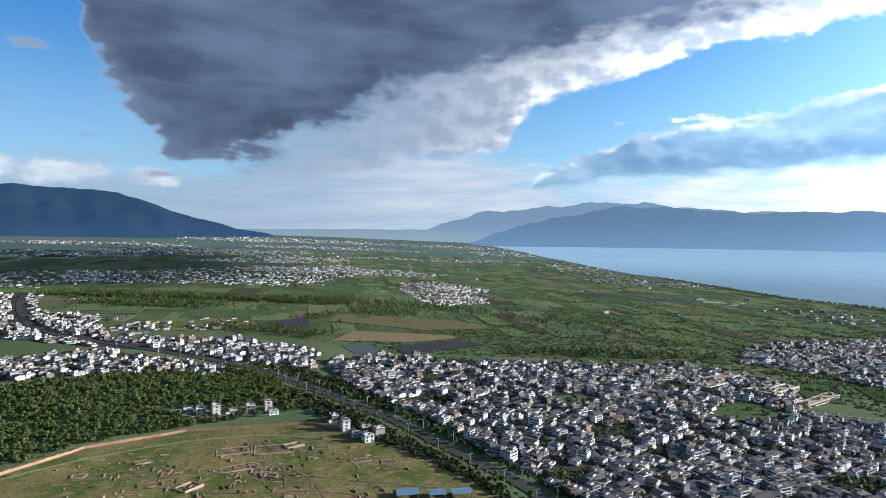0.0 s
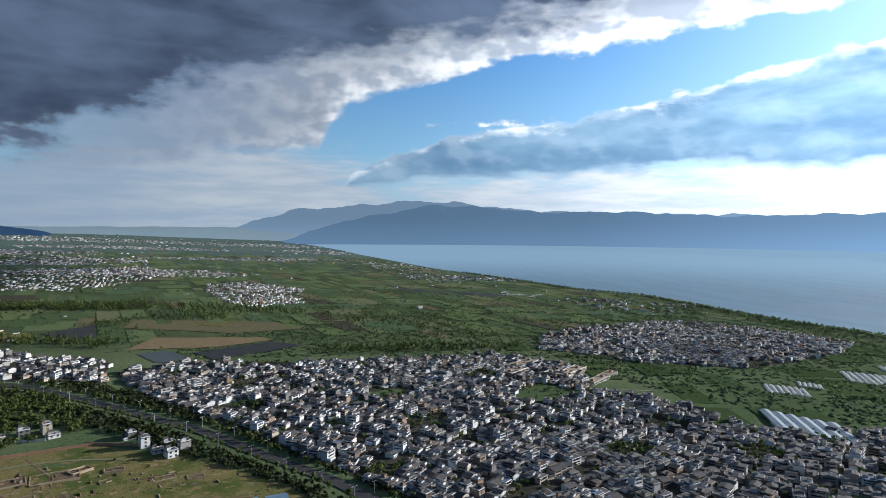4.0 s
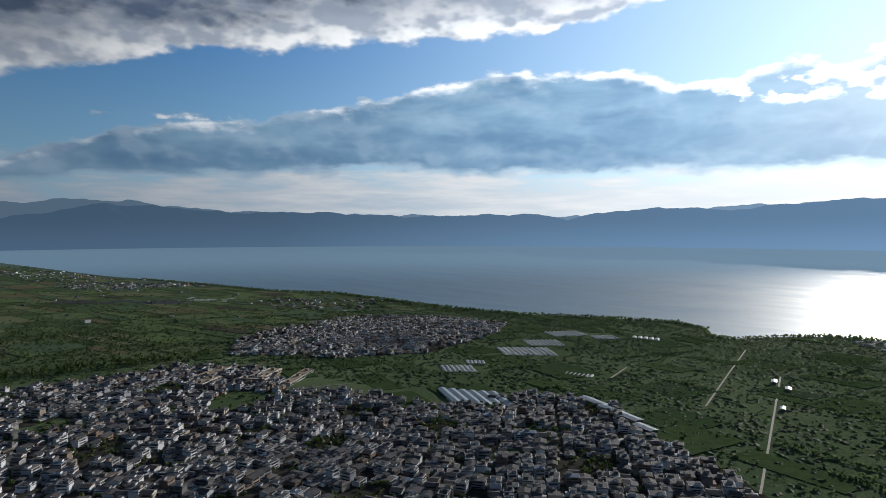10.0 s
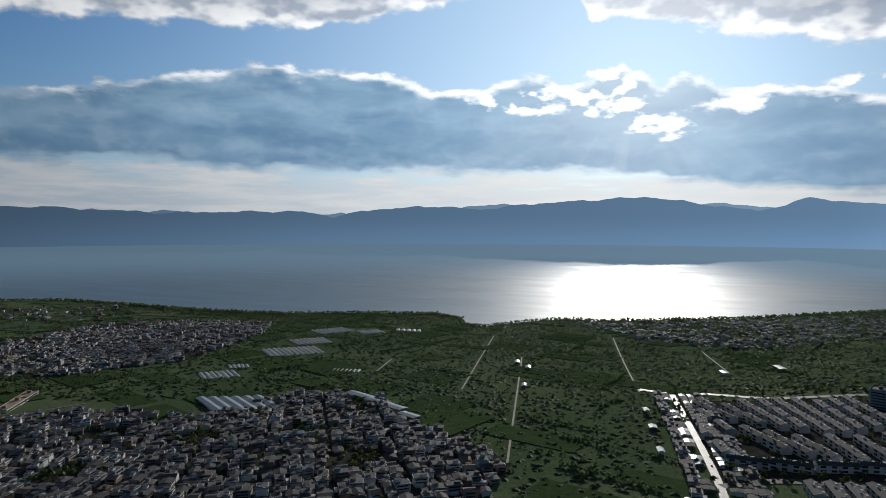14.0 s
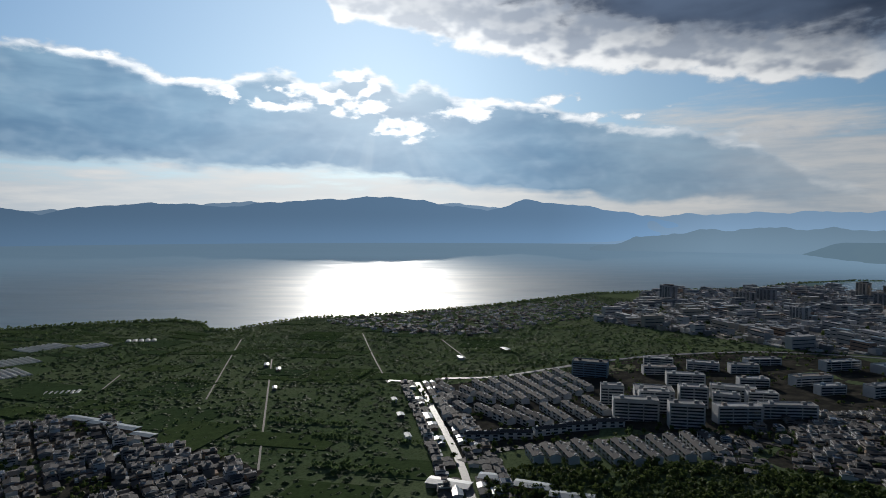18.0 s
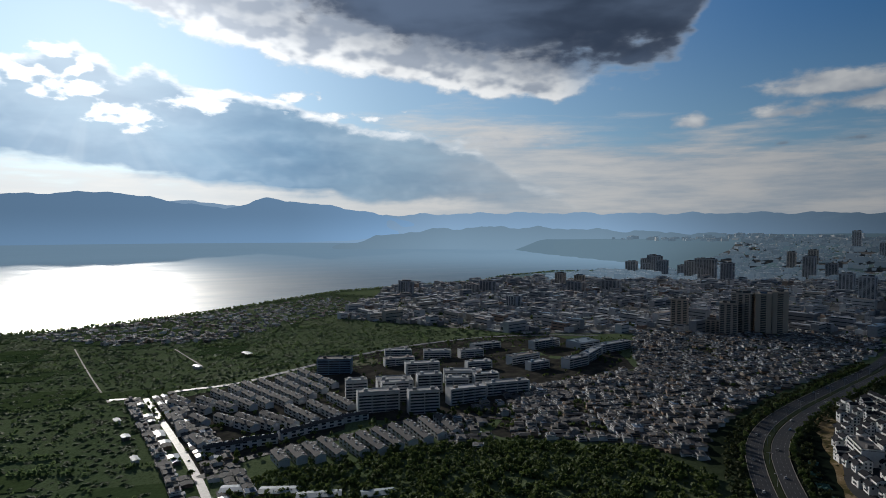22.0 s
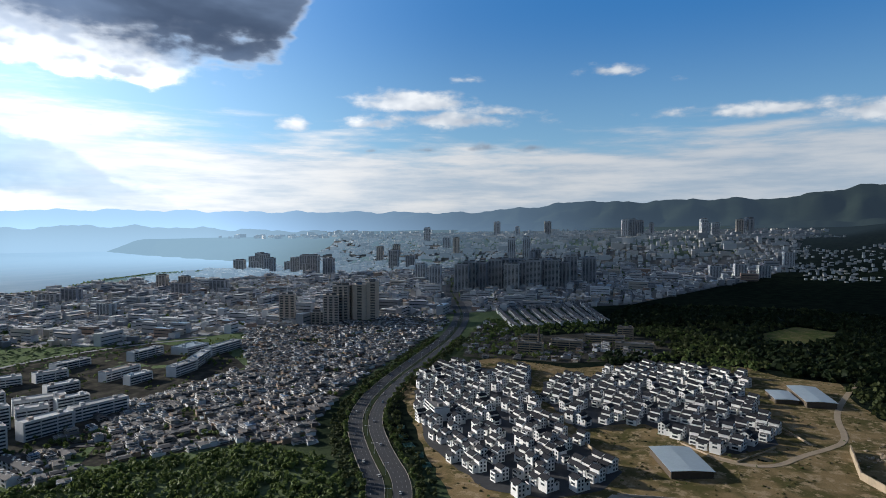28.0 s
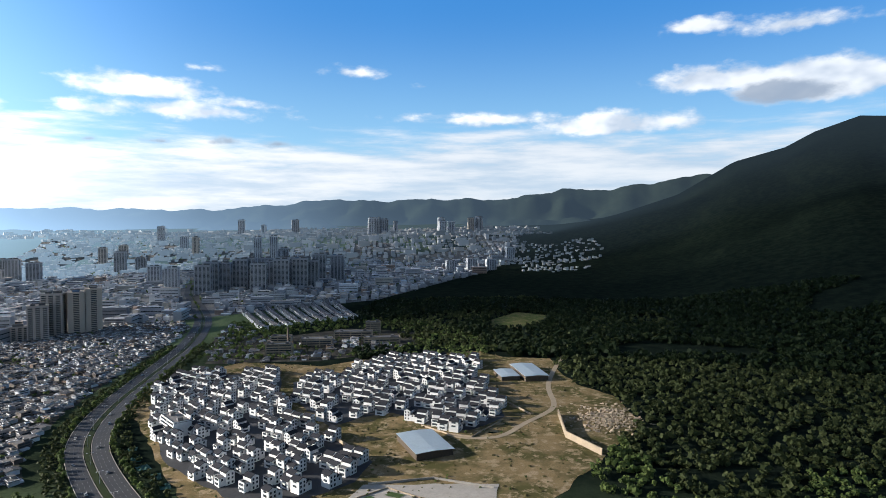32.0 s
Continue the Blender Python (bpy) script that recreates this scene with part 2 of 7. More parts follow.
clear = W.mix(W.math("MULTIPLY", WIDE_SUN, 0.80), clear, (5.6, 7.0, 7.8))
BRIGHT = W.math("MULTIPLY", BRIGHT, along([(-90, 1), (92, 1), (108, 0.82), (150, 0.85), (168, 1), (270, 1)], 0, 1))  # the south stands in thicker air
sky_bg = W.node("ShaderNodeBackground", {0: W.mix(0.72, sky.outputs[0], clear), 1: W.math("MULTIPLY", BRIGHT, 0.10)})
cloud_bg = W.node("ShaderNodeBackground", {0: glow, 1: BRIGHT})
both = W.node("ShaderNodeMixShader", {0: cloud_a, 1: sky_bg.outputs[0], 2: cloud_bg.outputs[0]})
W.node("ShaderNodeOutputWorld", {0: both.outputs[0]})

# ---- materials ----
def material(name):
    m = bpy.data.materials.new(name)
    m.use_nodes = True
    return m, Nodes(m.node_tree)


def surface(N, color, rough=0.8, metal=0.0, bump=None, depth=0.1, spec=0.3):
    b = N.node("ShaderNodeBsdfPrincipled", {"Roughness": rough, "Metallic": metal, "Specular IOR Level": spec})
    if isinstance(color, bpy.types.NodeSocket):
        N.tree.links.new(color, b.inputs["Base Color"])
    else:
        b.inputs["Base Color"].default_value = (*color, 1)
    if bump is not None:
        h = N.node("ShaderNodeBump", {"Height": bump, "Distance": depth, "Strength": 0.6})
        N.tree.links.new(h.outputs[0], b.inputs["Normal"])
    return b


def finish(N, shader):
    N.node("ShaderNodeOutputMaterial", {0: shader.outputs[0]})


def chance(N):
    """A random value for each piece and each loose island."""
    isl = N.node("ShaderNodeNewGeometry").outputs["Random Per Island"]
    obj = N.node("ShaderNodeObjectInfo").outputs["Random"]
    return N.math("FRACT", N.math("ADD", isl, obj))


def place(N):
    return N.node("ShaderNodeNewGeometry").outputs["Position"]


def varied(name, stops, grain=0.6, rough=0.85, spec=0.3, metal=0.0, dirt=0.35, bump=0.05):
    """A paint, roof or crop: colour drawn for each piece, with stains at two sizes."""
    m, N = material(name)
    c = N.ramp(chance(N), stops, "CONSTANT" if len(stops) > 4 else "LINEAR")
    p = place(N)
    big, small = N.noise(0.12, 4, 0.6, p), N.noise(grain, 5, 0.65, p)
    shade = N.math("ADD", N.math("MULTIPLY", big, dirt), N.math("MULTIPLY", small, dirt))
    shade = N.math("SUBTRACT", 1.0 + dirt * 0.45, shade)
    c = N.mix(1.0, c, N.node("ShaderNodeCombineColor", {0: shade, 1: shade, 2: shade}).outputs[0], "MULTIPLY")
    finish(N, surface(N, c, rough, metal, small, bump, spec))
    return m


plaster = varied("plaster", [(0, (0.80, 0.80, 0.80)), (0.30, (0.62, 0.61, 0.60)), (0.44, (0.36, 0.35, 0.34)), (0.58, (0.50, 0.43, 0.35)), (0.70, (0.20, 0.195, 0.19)), (0.82, (0.34, 0.24, 0.17)), (0.93, (0.16, 0.13, 0.11))])
city_wall = varied("city_wall", [(0, (0.60, 0.59, 0.58)), (0.26, (0.46, 0.46, 0.46)), (0.5, (0.36, 0.36, 0.37)), (0.68, (0.50, 0.45, 0.38)), (0.82, (0.24, 0.24, 0.25)), (0.90, (0.38, 0.27, 0.21)), (0.95, (0.72, 0.72, 0.72))])
villa_paint = varied("villa_paint", [(0, (0.78, 0.77, 0.75)), (1, (0.68, 0.67, 0.65))], dirt=0.35)
concrete = varied("concrete_roof", [(0, (0.17, 0.162, 0.158)), (0.35, (0.12, 0.118, 0.117)), (0.62, (0.23, 0.21, 0.195)), (0.80, (0.13, 0.125, 0.125)), (0.96, (0.13, 0.20, 0.30))], dirt=0.5)
tile = varied("grey_tile", [(0, (0.065, 0.065, 0.072)), (1, (0.13, 0.12, 0.12))], grain=2.0, dirt=0.5)
slate = varied("dark_tile", [(0, (0.022, 0.023, 0.028)), (1, (0.040, 0.040, 0.046))], grain=2.0, dirt=0.4, rough=0.85, spec=0.1)
glass = varied("window_glass", [(0, (0.02, 0.025, 0.03)), (1, (0.06, 0.07, 0.08))], rough=0.15, spec=0.6, dirt=0.1, bump=0.0)
blue_tin = varied("blue_tin", [(0, (0.20, 0.30, 0.38)), (1, (0.14, 0.24, 0.36))], rough=0.45, dirt=0.3)
pale_tin = varied("pale_tin", [(0, (0.32, 0.39, 0.43)), (1, (0.37, 0.42, 0.45))], rough=0.5, spec=0.6, dirt=0.25)
film_white, N = material("greenhouse_film")
c = N.mix(N.noise(0.4, 4, 0.6, place(N)), (0.90, 0.90, 0.90), (0.72, 0.73, 0.74))
finish(N, N.node("ShaderNodeMixShader", {0: 0.6, 1: surface(N, c, 0.5, spec=1.0).outputs[0], 2: N.node("ShaderNodeBsdfTranslucent", {0: c}).outputs[0]}))
tower_paint = varied("tower_paint", [(0, (0.58, 0.48, 0.38)), (0.5, (0.54, 0.46, 0.39)), (1, (0.50, 0.45, 0.41))], dirt=0.2)
tower_grey = varied("tower_grey", [(0, (0.36, 0.37, 0.40)), (0.5, (0.48, 0.46, 0.44)), (1, (0.30, 0.32, 0.36))], dirt=0.25)
tower_white = varied("tower_white", [(0, (0.70, 0.69, 0.68)), (1, (0.54, 0.55, 0.56))], dirt=0.25)
asphalt = varied("asphalt", [(0, (0.055, 0.055, 0.058)), (1, (0.040, 0.040, 0.044))], grain=0.4, dirt=0.5, rough=0.75)
wet_street = varied("worn_concrete_street", [(0, (0.32, 0.31, 0.30)), (1, (0.26, 0.26, 0.26))], grain=0.3, rough=0.55, spec=0.25, dirt=0.6)
road_paint = varied("road_paint", [(0, (0.30, 0.30, 0.29)), (1, (0.24, 0.24, 0.24))], dirt=0.5)
paving = varied("pale_paving", [(0, (0.42, 0.38, 0.33)), (1, (0.34, 0.31, 0.27))], dirt=0.4)
soil = varied("bare_soil", [(0, (0.28, 0.20, 0.12)), (1, (0.22, 0.155, 0.09))], grain=0.25, dirt=0.8, bump=0.4)
brick = varied("brick_wall", [(0, (0.36, 0.20, 0.13)), (1, (0.45, 0.27, 0.18))], dirt=0.4)
soot_brick = varied("soot_brick", [(0, (0.13, 0.10, 0.085)), (1, (0.17, 0.13, 0.10))], dirt=0.4)
buff_stone = varied("buff_stone", [(0, (0.46, 0.36, 0.25)), (1, (0.38, 0.30, 0.21))], dirt=0.4)
metal_grey = varied("galvanised_metal", [(0, (0.42, 0.43, 0.44)), (1, (0.34, 0.35, 0.36))], rough=0.5, metal=0.6, dirt=0.1)
bark = varied("bark", [(0, (0.09, 0.065, 0.045)), (1, (0.13, 0.10, 0.07))], dirt=0.5)
net_green = varied("green_net", [(0, (0.03, 0.10, 0.075)), (1, (0.05, 0.13, 0.10))], dirt=0.4)
black_film = varied("black_film", [(0, (0.05, 0.055, 0.06)), (1, (0.075, 0.08, 0.085))], rough=0.8, spec=0.1, grain=0.1, dirt=0.6)
crop = varied("crops", [(0, (0.095, 0.140, 0.062)), (0.25, (0.15, 0.20, 0.09)), (0.45, (0.105, 0.16, 0.085)), (0.62, (0.185, 0.20, 0.105)), (0.76, (0.15, 0.20, 0.08)), (0.90, (0.18, 0.16, 0.09)), (0.96, (0.09, 0.08, 0.06))], grain=0.35, dirt=0.5, bump=0.3, spec=0.02)


crop_green = varied("leafy_crops", [(0, (0.060, 0.10, 0.042)), (0.5, (0.10, 0.145, 0.06)), (1, (0.075, 0.12, 0.06))], grain=0.35, dirt=0.6, bump=0.3, spec=0.0)


def leaves(name, dark, light, through_leaf=0.3, gloss=0.06):
    m, N = material(name)
    f = N.math("ADD", N.math("MULTIPLY", chance(N), 0.6), N.math("MULTIPLY", N.noise(0.05, 3, 0.6, place(N)), 0.5))
    c = N.mix(f, dark, light)
    b = surface(N, c, 0.6, spec=gloss)
    t = N.node("ShaderNodeBsdfTranslucent", {0: c})
    finish(N, N.node("ShaderNodeMixShader", {0: through_leaf, 1: b.outputs[0], 2: t.outputs[0]}))
    return m


leaf = leaves("leaves", (0.036, 0.062, 0.020), (0.130, 0.165, 0.050), 0.35)
leaf_plain = leaves("plain_leaves", (0.062, 0.102, 0.048), (0.155, 0.215, 0.090), 0.6, 0.06)
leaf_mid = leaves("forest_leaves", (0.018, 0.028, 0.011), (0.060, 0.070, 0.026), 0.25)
# far mountain leaves, with the cloud shade put into their colour
leaf_shaded = leaves("shaded_leaves", (0.007, 0.013, 0.006), (0.018, 0.028, 0.011), 0.2)
scrub_dry = leaves("dry_scrub", (0.055, 0.055, 0.020), (0.14, 0.115, 0.050))
city_roof = varied("city_roof", [(0, (0.52, 0.51, 0.50)), (0.3, (0.38, 0.37, 0.36)), (0.52, (0.64, 0.63, 0.62)), (0.72, (0.26, 0.25, 0.25)), (0.84, (0.44, 0.36, 0.30)), (0.94, (0.30, 0.40, 0.50))], dirt=0.35, rough=0.6, spec=0.5)
city_ground = varied("city_ground", [(0, (0.17, 0.165, 0.16)), (1, (0.15, 0.15, 0.145))], grain=0.05, dirt=0.7)
pond_water = varied("pond_water", [(0, (0.05, 0.065, 0.055)), (1, (0.06, 0.075, 0.065))], rough=0.35, spec=0.3, dirt=0.2, bump=0.0)
track_earth = varied("sandy_track", [(0, (0.42, 0.33, 0.23)), (1, (0.36, 0.28, 0.19))], dirt=0.4)

# strength of the painted haze emission by heading: hills and city, land, lake
HAZE_GLOW = ((-90, 0.8), (15, 1.0), (30, 1.15), (55, 1.9), (84, 2.5), (100, 2.9), (114, 4.4), (128, 4.2), (138, 2.4), (150, 1.15), (165, 0.42), (180, 0.24), (195, 0.15), (270, 0.2))
HAZE_LAND = ((-90, 0.8), (15, 1.0), (30, 1.15), (55, 1.7), (84, 2.0), (112, 1.4), (119, 3.4), (131, 3.2), (138, 2.2), (150, 1.1), (165, 0.44), (180, 0.26), (195, 0.16), (270, 0.2))
HAZE_LAKE = ((-90, 1.0), (30, 1.1), (84, 1.5), (104, 1.6), (116, 1.9), (135, 2.2), (270, 2.2))


def by_heading(N, p, stops=HAZE_GLOW):
    """How strongly the painted haze glows towards each heading: most round the sun's side."""
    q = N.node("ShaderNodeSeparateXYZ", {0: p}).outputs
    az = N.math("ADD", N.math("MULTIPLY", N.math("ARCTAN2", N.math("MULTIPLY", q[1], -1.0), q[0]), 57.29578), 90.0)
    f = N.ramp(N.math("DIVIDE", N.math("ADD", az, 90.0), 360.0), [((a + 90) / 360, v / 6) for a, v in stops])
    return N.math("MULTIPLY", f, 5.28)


# open ground: rough grass, weeds and earth
ground_mat, N = material("rough_ground")
p = place(N)
n1, n2, n3 = N.noise(0.004, 4, 0.6, p), N.noise(0.03, 5, 0.65, p), N.noise(0.35, 5, 0.7, p)
north = N.remap(N.node("ShaderNodeSeparateXYZ", {0: p}).outputs[1], 600.0, 1300.0)  # open fields begin there
c = N.mix(N.remap(n1, 0.35, 0.65), N.mix(north, (0.092, 0.132, 0.066), (0.064, 0.090, 0.046)), N.mix(north, (0.150, 0.188, 0.100), (0.126, 0.152, 0.080)))
c = N.mix(N.math("MULTIPLY", N.remap(n2, 0.5, 0.78), N.remap(north, 0.0, 1.0, 0.15, 0.6)), c, (0.115, 0.105, 0.050))
c = N.mix(N.math("MULTIPLY", N.remap(n3, 0.4, 0.75), 0.6), c, (0.016, 0.028, 0.009))
# wooded flank: forest floor, its colour darkened further for the cloud shade
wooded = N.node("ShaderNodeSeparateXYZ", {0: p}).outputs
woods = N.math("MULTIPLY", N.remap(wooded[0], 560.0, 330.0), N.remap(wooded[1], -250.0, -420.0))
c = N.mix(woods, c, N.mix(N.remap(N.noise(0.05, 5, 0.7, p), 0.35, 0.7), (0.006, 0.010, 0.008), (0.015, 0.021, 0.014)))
b = surface(N, c, 0.95, bump=n3, depth=0.5, spec=0.0)
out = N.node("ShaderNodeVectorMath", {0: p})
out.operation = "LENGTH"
e = N.node("ShaderNodeEmission", {0: N.mix(north, (0.080, 0.125, 0.165), (0.078, 0.118, 0.125)), 1: by_heading(N, p, HAZE_LAND)})
# from 2.1 km on the sheet fades into haze painted as emission
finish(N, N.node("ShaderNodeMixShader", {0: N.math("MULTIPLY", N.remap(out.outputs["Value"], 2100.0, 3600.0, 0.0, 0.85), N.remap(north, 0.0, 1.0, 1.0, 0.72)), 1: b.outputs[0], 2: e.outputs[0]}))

dry_mat, N = material("dry_grassland")
p = place(N)
n1, n2, n3 = N.noise(0.02, 4, 0.6, p), N.noise(0.11, 5, 0.65, p), N.noise(0.8, 5, 0.7, p)
c = N.mix(N.remap(n1, 0.38, 0.62), (0.085, 0.11, 0.034), (0.19, 0.165, 0.070))
c = N.mix(N.math("MULTIPLY", N.remap(n2, 0.50, 0.66), 0.85), c, (0.25, 0.185, 0.105))
c = N.mix(N.math("MULTIPLY", N.remap(n3, 0.47, 0.66), 0.8), c, (0.045, 0.055, 0.02))
finish(N, surface(N, c, 0.95, bump=n3, depth=0.3, spec=0.0))

earth_mat, N = material("disturbed_earth")
p = place(N)
n1, n2, n3 = N.noise(0.03, 4, 0.6, p), N.noise(0.14, 5, 0.65, p), N.noise(0.9, 5, 0.7, p)
c = N.mix(N.remap(n1, 0.40, 0.60), (0.21, 0.150, 0.080), (0.080, 0.072, 0.030))
c = N.mix(N.remap(n2, 0.5, 0.64), c, (0.30, 0.225, 0.140))
c = N.mix(N.math("MULTIPLY", N.remap(n3, 0.45, 0.75), 0.6), c, (0.07, 0.07, 0.03))
finish(N, surface(N, c, 0.95, bump=n3, depth=0.4, spec=0.0))

yard_mat, N = material("town_ground")
p = place(N)
n2, n3 = N.noise(0.06, 5, 0.65, p), N.noise(0.5, 5, 0.7, p)
c = N.mix(N.remap(n2, 0.4, 0.7), (0.040, 0.038, 0.036), (0.085, 0.078, 0.066))
c = N.mix(N.remap(n3, 0.5, 0.75), c, (0.045, 0.06, 0.025))
finish(N, surface(N, c, 0.9, bump=n3, depth=0.2, spec=0.0))

water_mat, N = material("lake_water")
p = place(N)
ripple = N.node("ShaderNodeVectorMath", {0: p, 1: (1.0, 0.22, 1.0)})  # wind lanes run along the lake
ripple.operation = "MULTIPLY"
w1, w2 = N.noise(0.25, 6, 0.65, p), N.noise(0.009, 6, 0.65, ripple.outputs[0])
b = surface(N, (0.11, 0.22, 0.31), N.remap(w2, 0.34, 0.66, 0.46, 0.64), bump=w1, depth=0.02, spec=1.0)
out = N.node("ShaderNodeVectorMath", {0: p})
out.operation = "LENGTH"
e = N.node("ShaderNodeEmission", {0: (0.19, 0.295, 0.40, 1), 1: by_heading(N, p, HAZE_LAKE)})
# from 2.2 km on the lake fades into haze painted as emission
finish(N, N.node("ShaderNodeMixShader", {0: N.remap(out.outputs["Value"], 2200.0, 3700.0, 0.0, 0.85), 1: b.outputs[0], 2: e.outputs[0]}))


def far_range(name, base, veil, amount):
    """Backdrop hills: their woods, mixed with an emission that paints kilometres of lit haze."""
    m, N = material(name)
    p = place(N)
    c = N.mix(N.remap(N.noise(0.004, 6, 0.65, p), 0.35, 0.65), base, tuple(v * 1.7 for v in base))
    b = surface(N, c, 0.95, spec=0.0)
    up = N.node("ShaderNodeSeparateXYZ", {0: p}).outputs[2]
    # the haze colour is painted brighter towards the foot of the hills
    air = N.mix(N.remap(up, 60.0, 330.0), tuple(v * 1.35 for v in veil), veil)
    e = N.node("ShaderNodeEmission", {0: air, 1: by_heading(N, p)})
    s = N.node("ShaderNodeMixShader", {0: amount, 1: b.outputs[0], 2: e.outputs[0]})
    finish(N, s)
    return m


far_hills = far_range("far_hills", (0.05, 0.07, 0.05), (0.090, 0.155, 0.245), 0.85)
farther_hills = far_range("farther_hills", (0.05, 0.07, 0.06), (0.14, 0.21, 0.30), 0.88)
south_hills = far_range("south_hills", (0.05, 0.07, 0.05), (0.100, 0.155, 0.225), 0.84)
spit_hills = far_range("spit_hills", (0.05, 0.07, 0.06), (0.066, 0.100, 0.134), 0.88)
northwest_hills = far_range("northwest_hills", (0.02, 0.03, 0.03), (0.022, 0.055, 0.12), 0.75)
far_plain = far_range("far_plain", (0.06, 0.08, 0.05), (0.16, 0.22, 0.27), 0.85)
def haze_painted(name, stops, amount):
    """The city's far rim, a backdrop with haze painted in as emission."""
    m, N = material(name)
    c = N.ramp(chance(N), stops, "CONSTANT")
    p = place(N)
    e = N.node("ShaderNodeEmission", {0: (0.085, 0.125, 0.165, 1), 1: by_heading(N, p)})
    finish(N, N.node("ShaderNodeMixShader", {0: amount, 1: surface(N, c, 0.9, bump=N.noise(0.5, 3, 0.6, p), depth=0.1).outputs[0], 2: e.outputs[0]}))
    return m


hazed_city_wall = haze_painted("hazed_city_wall", [(0, (0.62, 0.61, 0.60)), (0.3, (0.45, 0.45, 0.45)), (0.55, (0.34, 0.34, 0.35)), (0.75, (0.50, 0.45, 0.40)), (0.9, (0.24, 0.24, 0.25))], 0.45)
hazed_city_roof = haze_painted("hazed_city_roof", [(0, (0.55, 0.54, 0.53)), (0.35, (0.38, 0.37, 0.36)), (0.6, (0.65, 0.64, 0.63)), (0.8, (0.28, 0.27, 0.27))], 0.45)
forest_floor = leaves("forest_floor", (0.014, 0.022, 0.009), (0.035, 0.045, 0.018))

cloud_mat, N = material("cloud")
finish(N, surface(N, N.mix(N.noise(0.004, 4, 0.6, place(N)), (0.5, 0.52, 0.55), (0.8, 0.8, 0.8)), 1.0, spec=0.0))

# ---- the lie of the land ----
SHORE_Y = np.array([-6000, -1800, -1650, -1560, -1500, -1400, -1280, -1020, -790, -687, -470, -287, -45, 143, 196, 240, 283, 310, 337, 390, 490, 600, 740, 1070, 1209, 1500, 1926, 2560, 3300, 3700, 4300, 6000], float)
SHORE_X = np.array([5000, 4500, 3000, 2400, 1600, 1460, 1470, 1530, 1435, 1342, 1290, 1227, 1022, 915, 907, 860, 797, 805, 855, 880, 850, 790, 765, 765, 690, 645, 561, 510, 440, 330, 100, -400], float)
# the mountain's crest west of the eye: heading, elevation seen, distance, distance of its foot
CREST = np.array([(165, -3.0, 2400, 1500), (176, -2.0, 2400, 1300), (182.3, -0.7, 2400, 1000), (188.2, 0.9, 2400, 800), (192.9, 2.5, 2400, 650), (197.3, 5.2, 2400, 520), (201, 6.2, 2400, 460), (203, 7.3, 2400, 430),
                  (206, 8.3, 2400, 400), (208, 8.1, 2400, 380), (216, 9.5, 2400, 350), (240, 10.5, 2400, 350), (270, 10, 2600, 400), (290, 7.5, 2800, 600), (305, 3, 3000, 1500), (318, -3, 3000, 2000)])
METRES = 1.7  # metres in a unit of the plan


def far_rise(r):
    """How much the plan's horizon rises towards the eye's level far out."""
    return 100 * (np.maximum(r - 2800, 0) / 2150) ** 2


def sheet_rise(r):
    """The same for the world, in which the land and lake lift gently from 1.5 km on so that far shores stay within five kilometres."""
    return 134 * (np.maximum(r - 1500, 0) / 3490) ** 2


WORLD_R = np.linspace(10, 4990, 2000)
PLAN_R = np.linspace(5, 5400, 4000)
WORLD_FALL = (EYE[2] - sheet_rise(WORLD_R)) / WORLD_R
PLAN_FALL = (EYE[2] / METRES - far_rise(PLAN_R)) / PLAN_R


def world_r(r):
    """Distances on the plan to metres, seen at the same angle below the eye."""
    return np.interp(-np.interp(r, PLAN_R, PLAN_FALL), -WORLD_FALL, WORLD_R)


def plan_r(r):
    return np.interp(-np.interp(r, WORLD_R, WORLD_FALL), -PLAN_FALL, PLAN_R)


def to_world(x, y):
    x, y = np.asarray(x, float), np.asarray(y, float)
    r = np.maximum(np.hypot(x, y), 1e-6)
    k = world_r(r) / r
    return x * k, y * k


def scaled(points):
    return [tuple(float(v) for v in to_world(x, y)) for x, y in points]


SHORE = np.array(scaled(zip(SHORE_X, SHORE_Y)))


def shore_x(y):
    """The shore's x at a y of the world."""
    return np.interp(y, SHORE[:, 1], SHORE[:, 0])


def waves(x, y, scale, seed):
    """Cheap smooth noise between -1 and 1."""
    rng = np.random.RandomState(seed)
    out = 0 * x
    for k in range(7):
        a, f, ph = rng.uniform(0, 6.283), scale * rng.uniform(0.6, 2.2), rng.uniform(0, 6.283)
        out = out + np.sin((x * math.cos(a) + y * math.sin(a)) * f + ph + 1.3 * np.sin((y * math.cos(a) - x * math.sin(a)) * f * 0.7))
    return out / 4


def lifted(z, r_world, r):
    """Heights of the plan, kept at the same angle below the eye."""
    return EYE[2] + (z - EYE[2] / METRES) * r_world / np.maximum(r, 1e-6)


def lake_z(x, y):
    rw = np.hypot(x, y)
    r = plan_r(rw)
    return lifted(far_rise(r), rw, r)


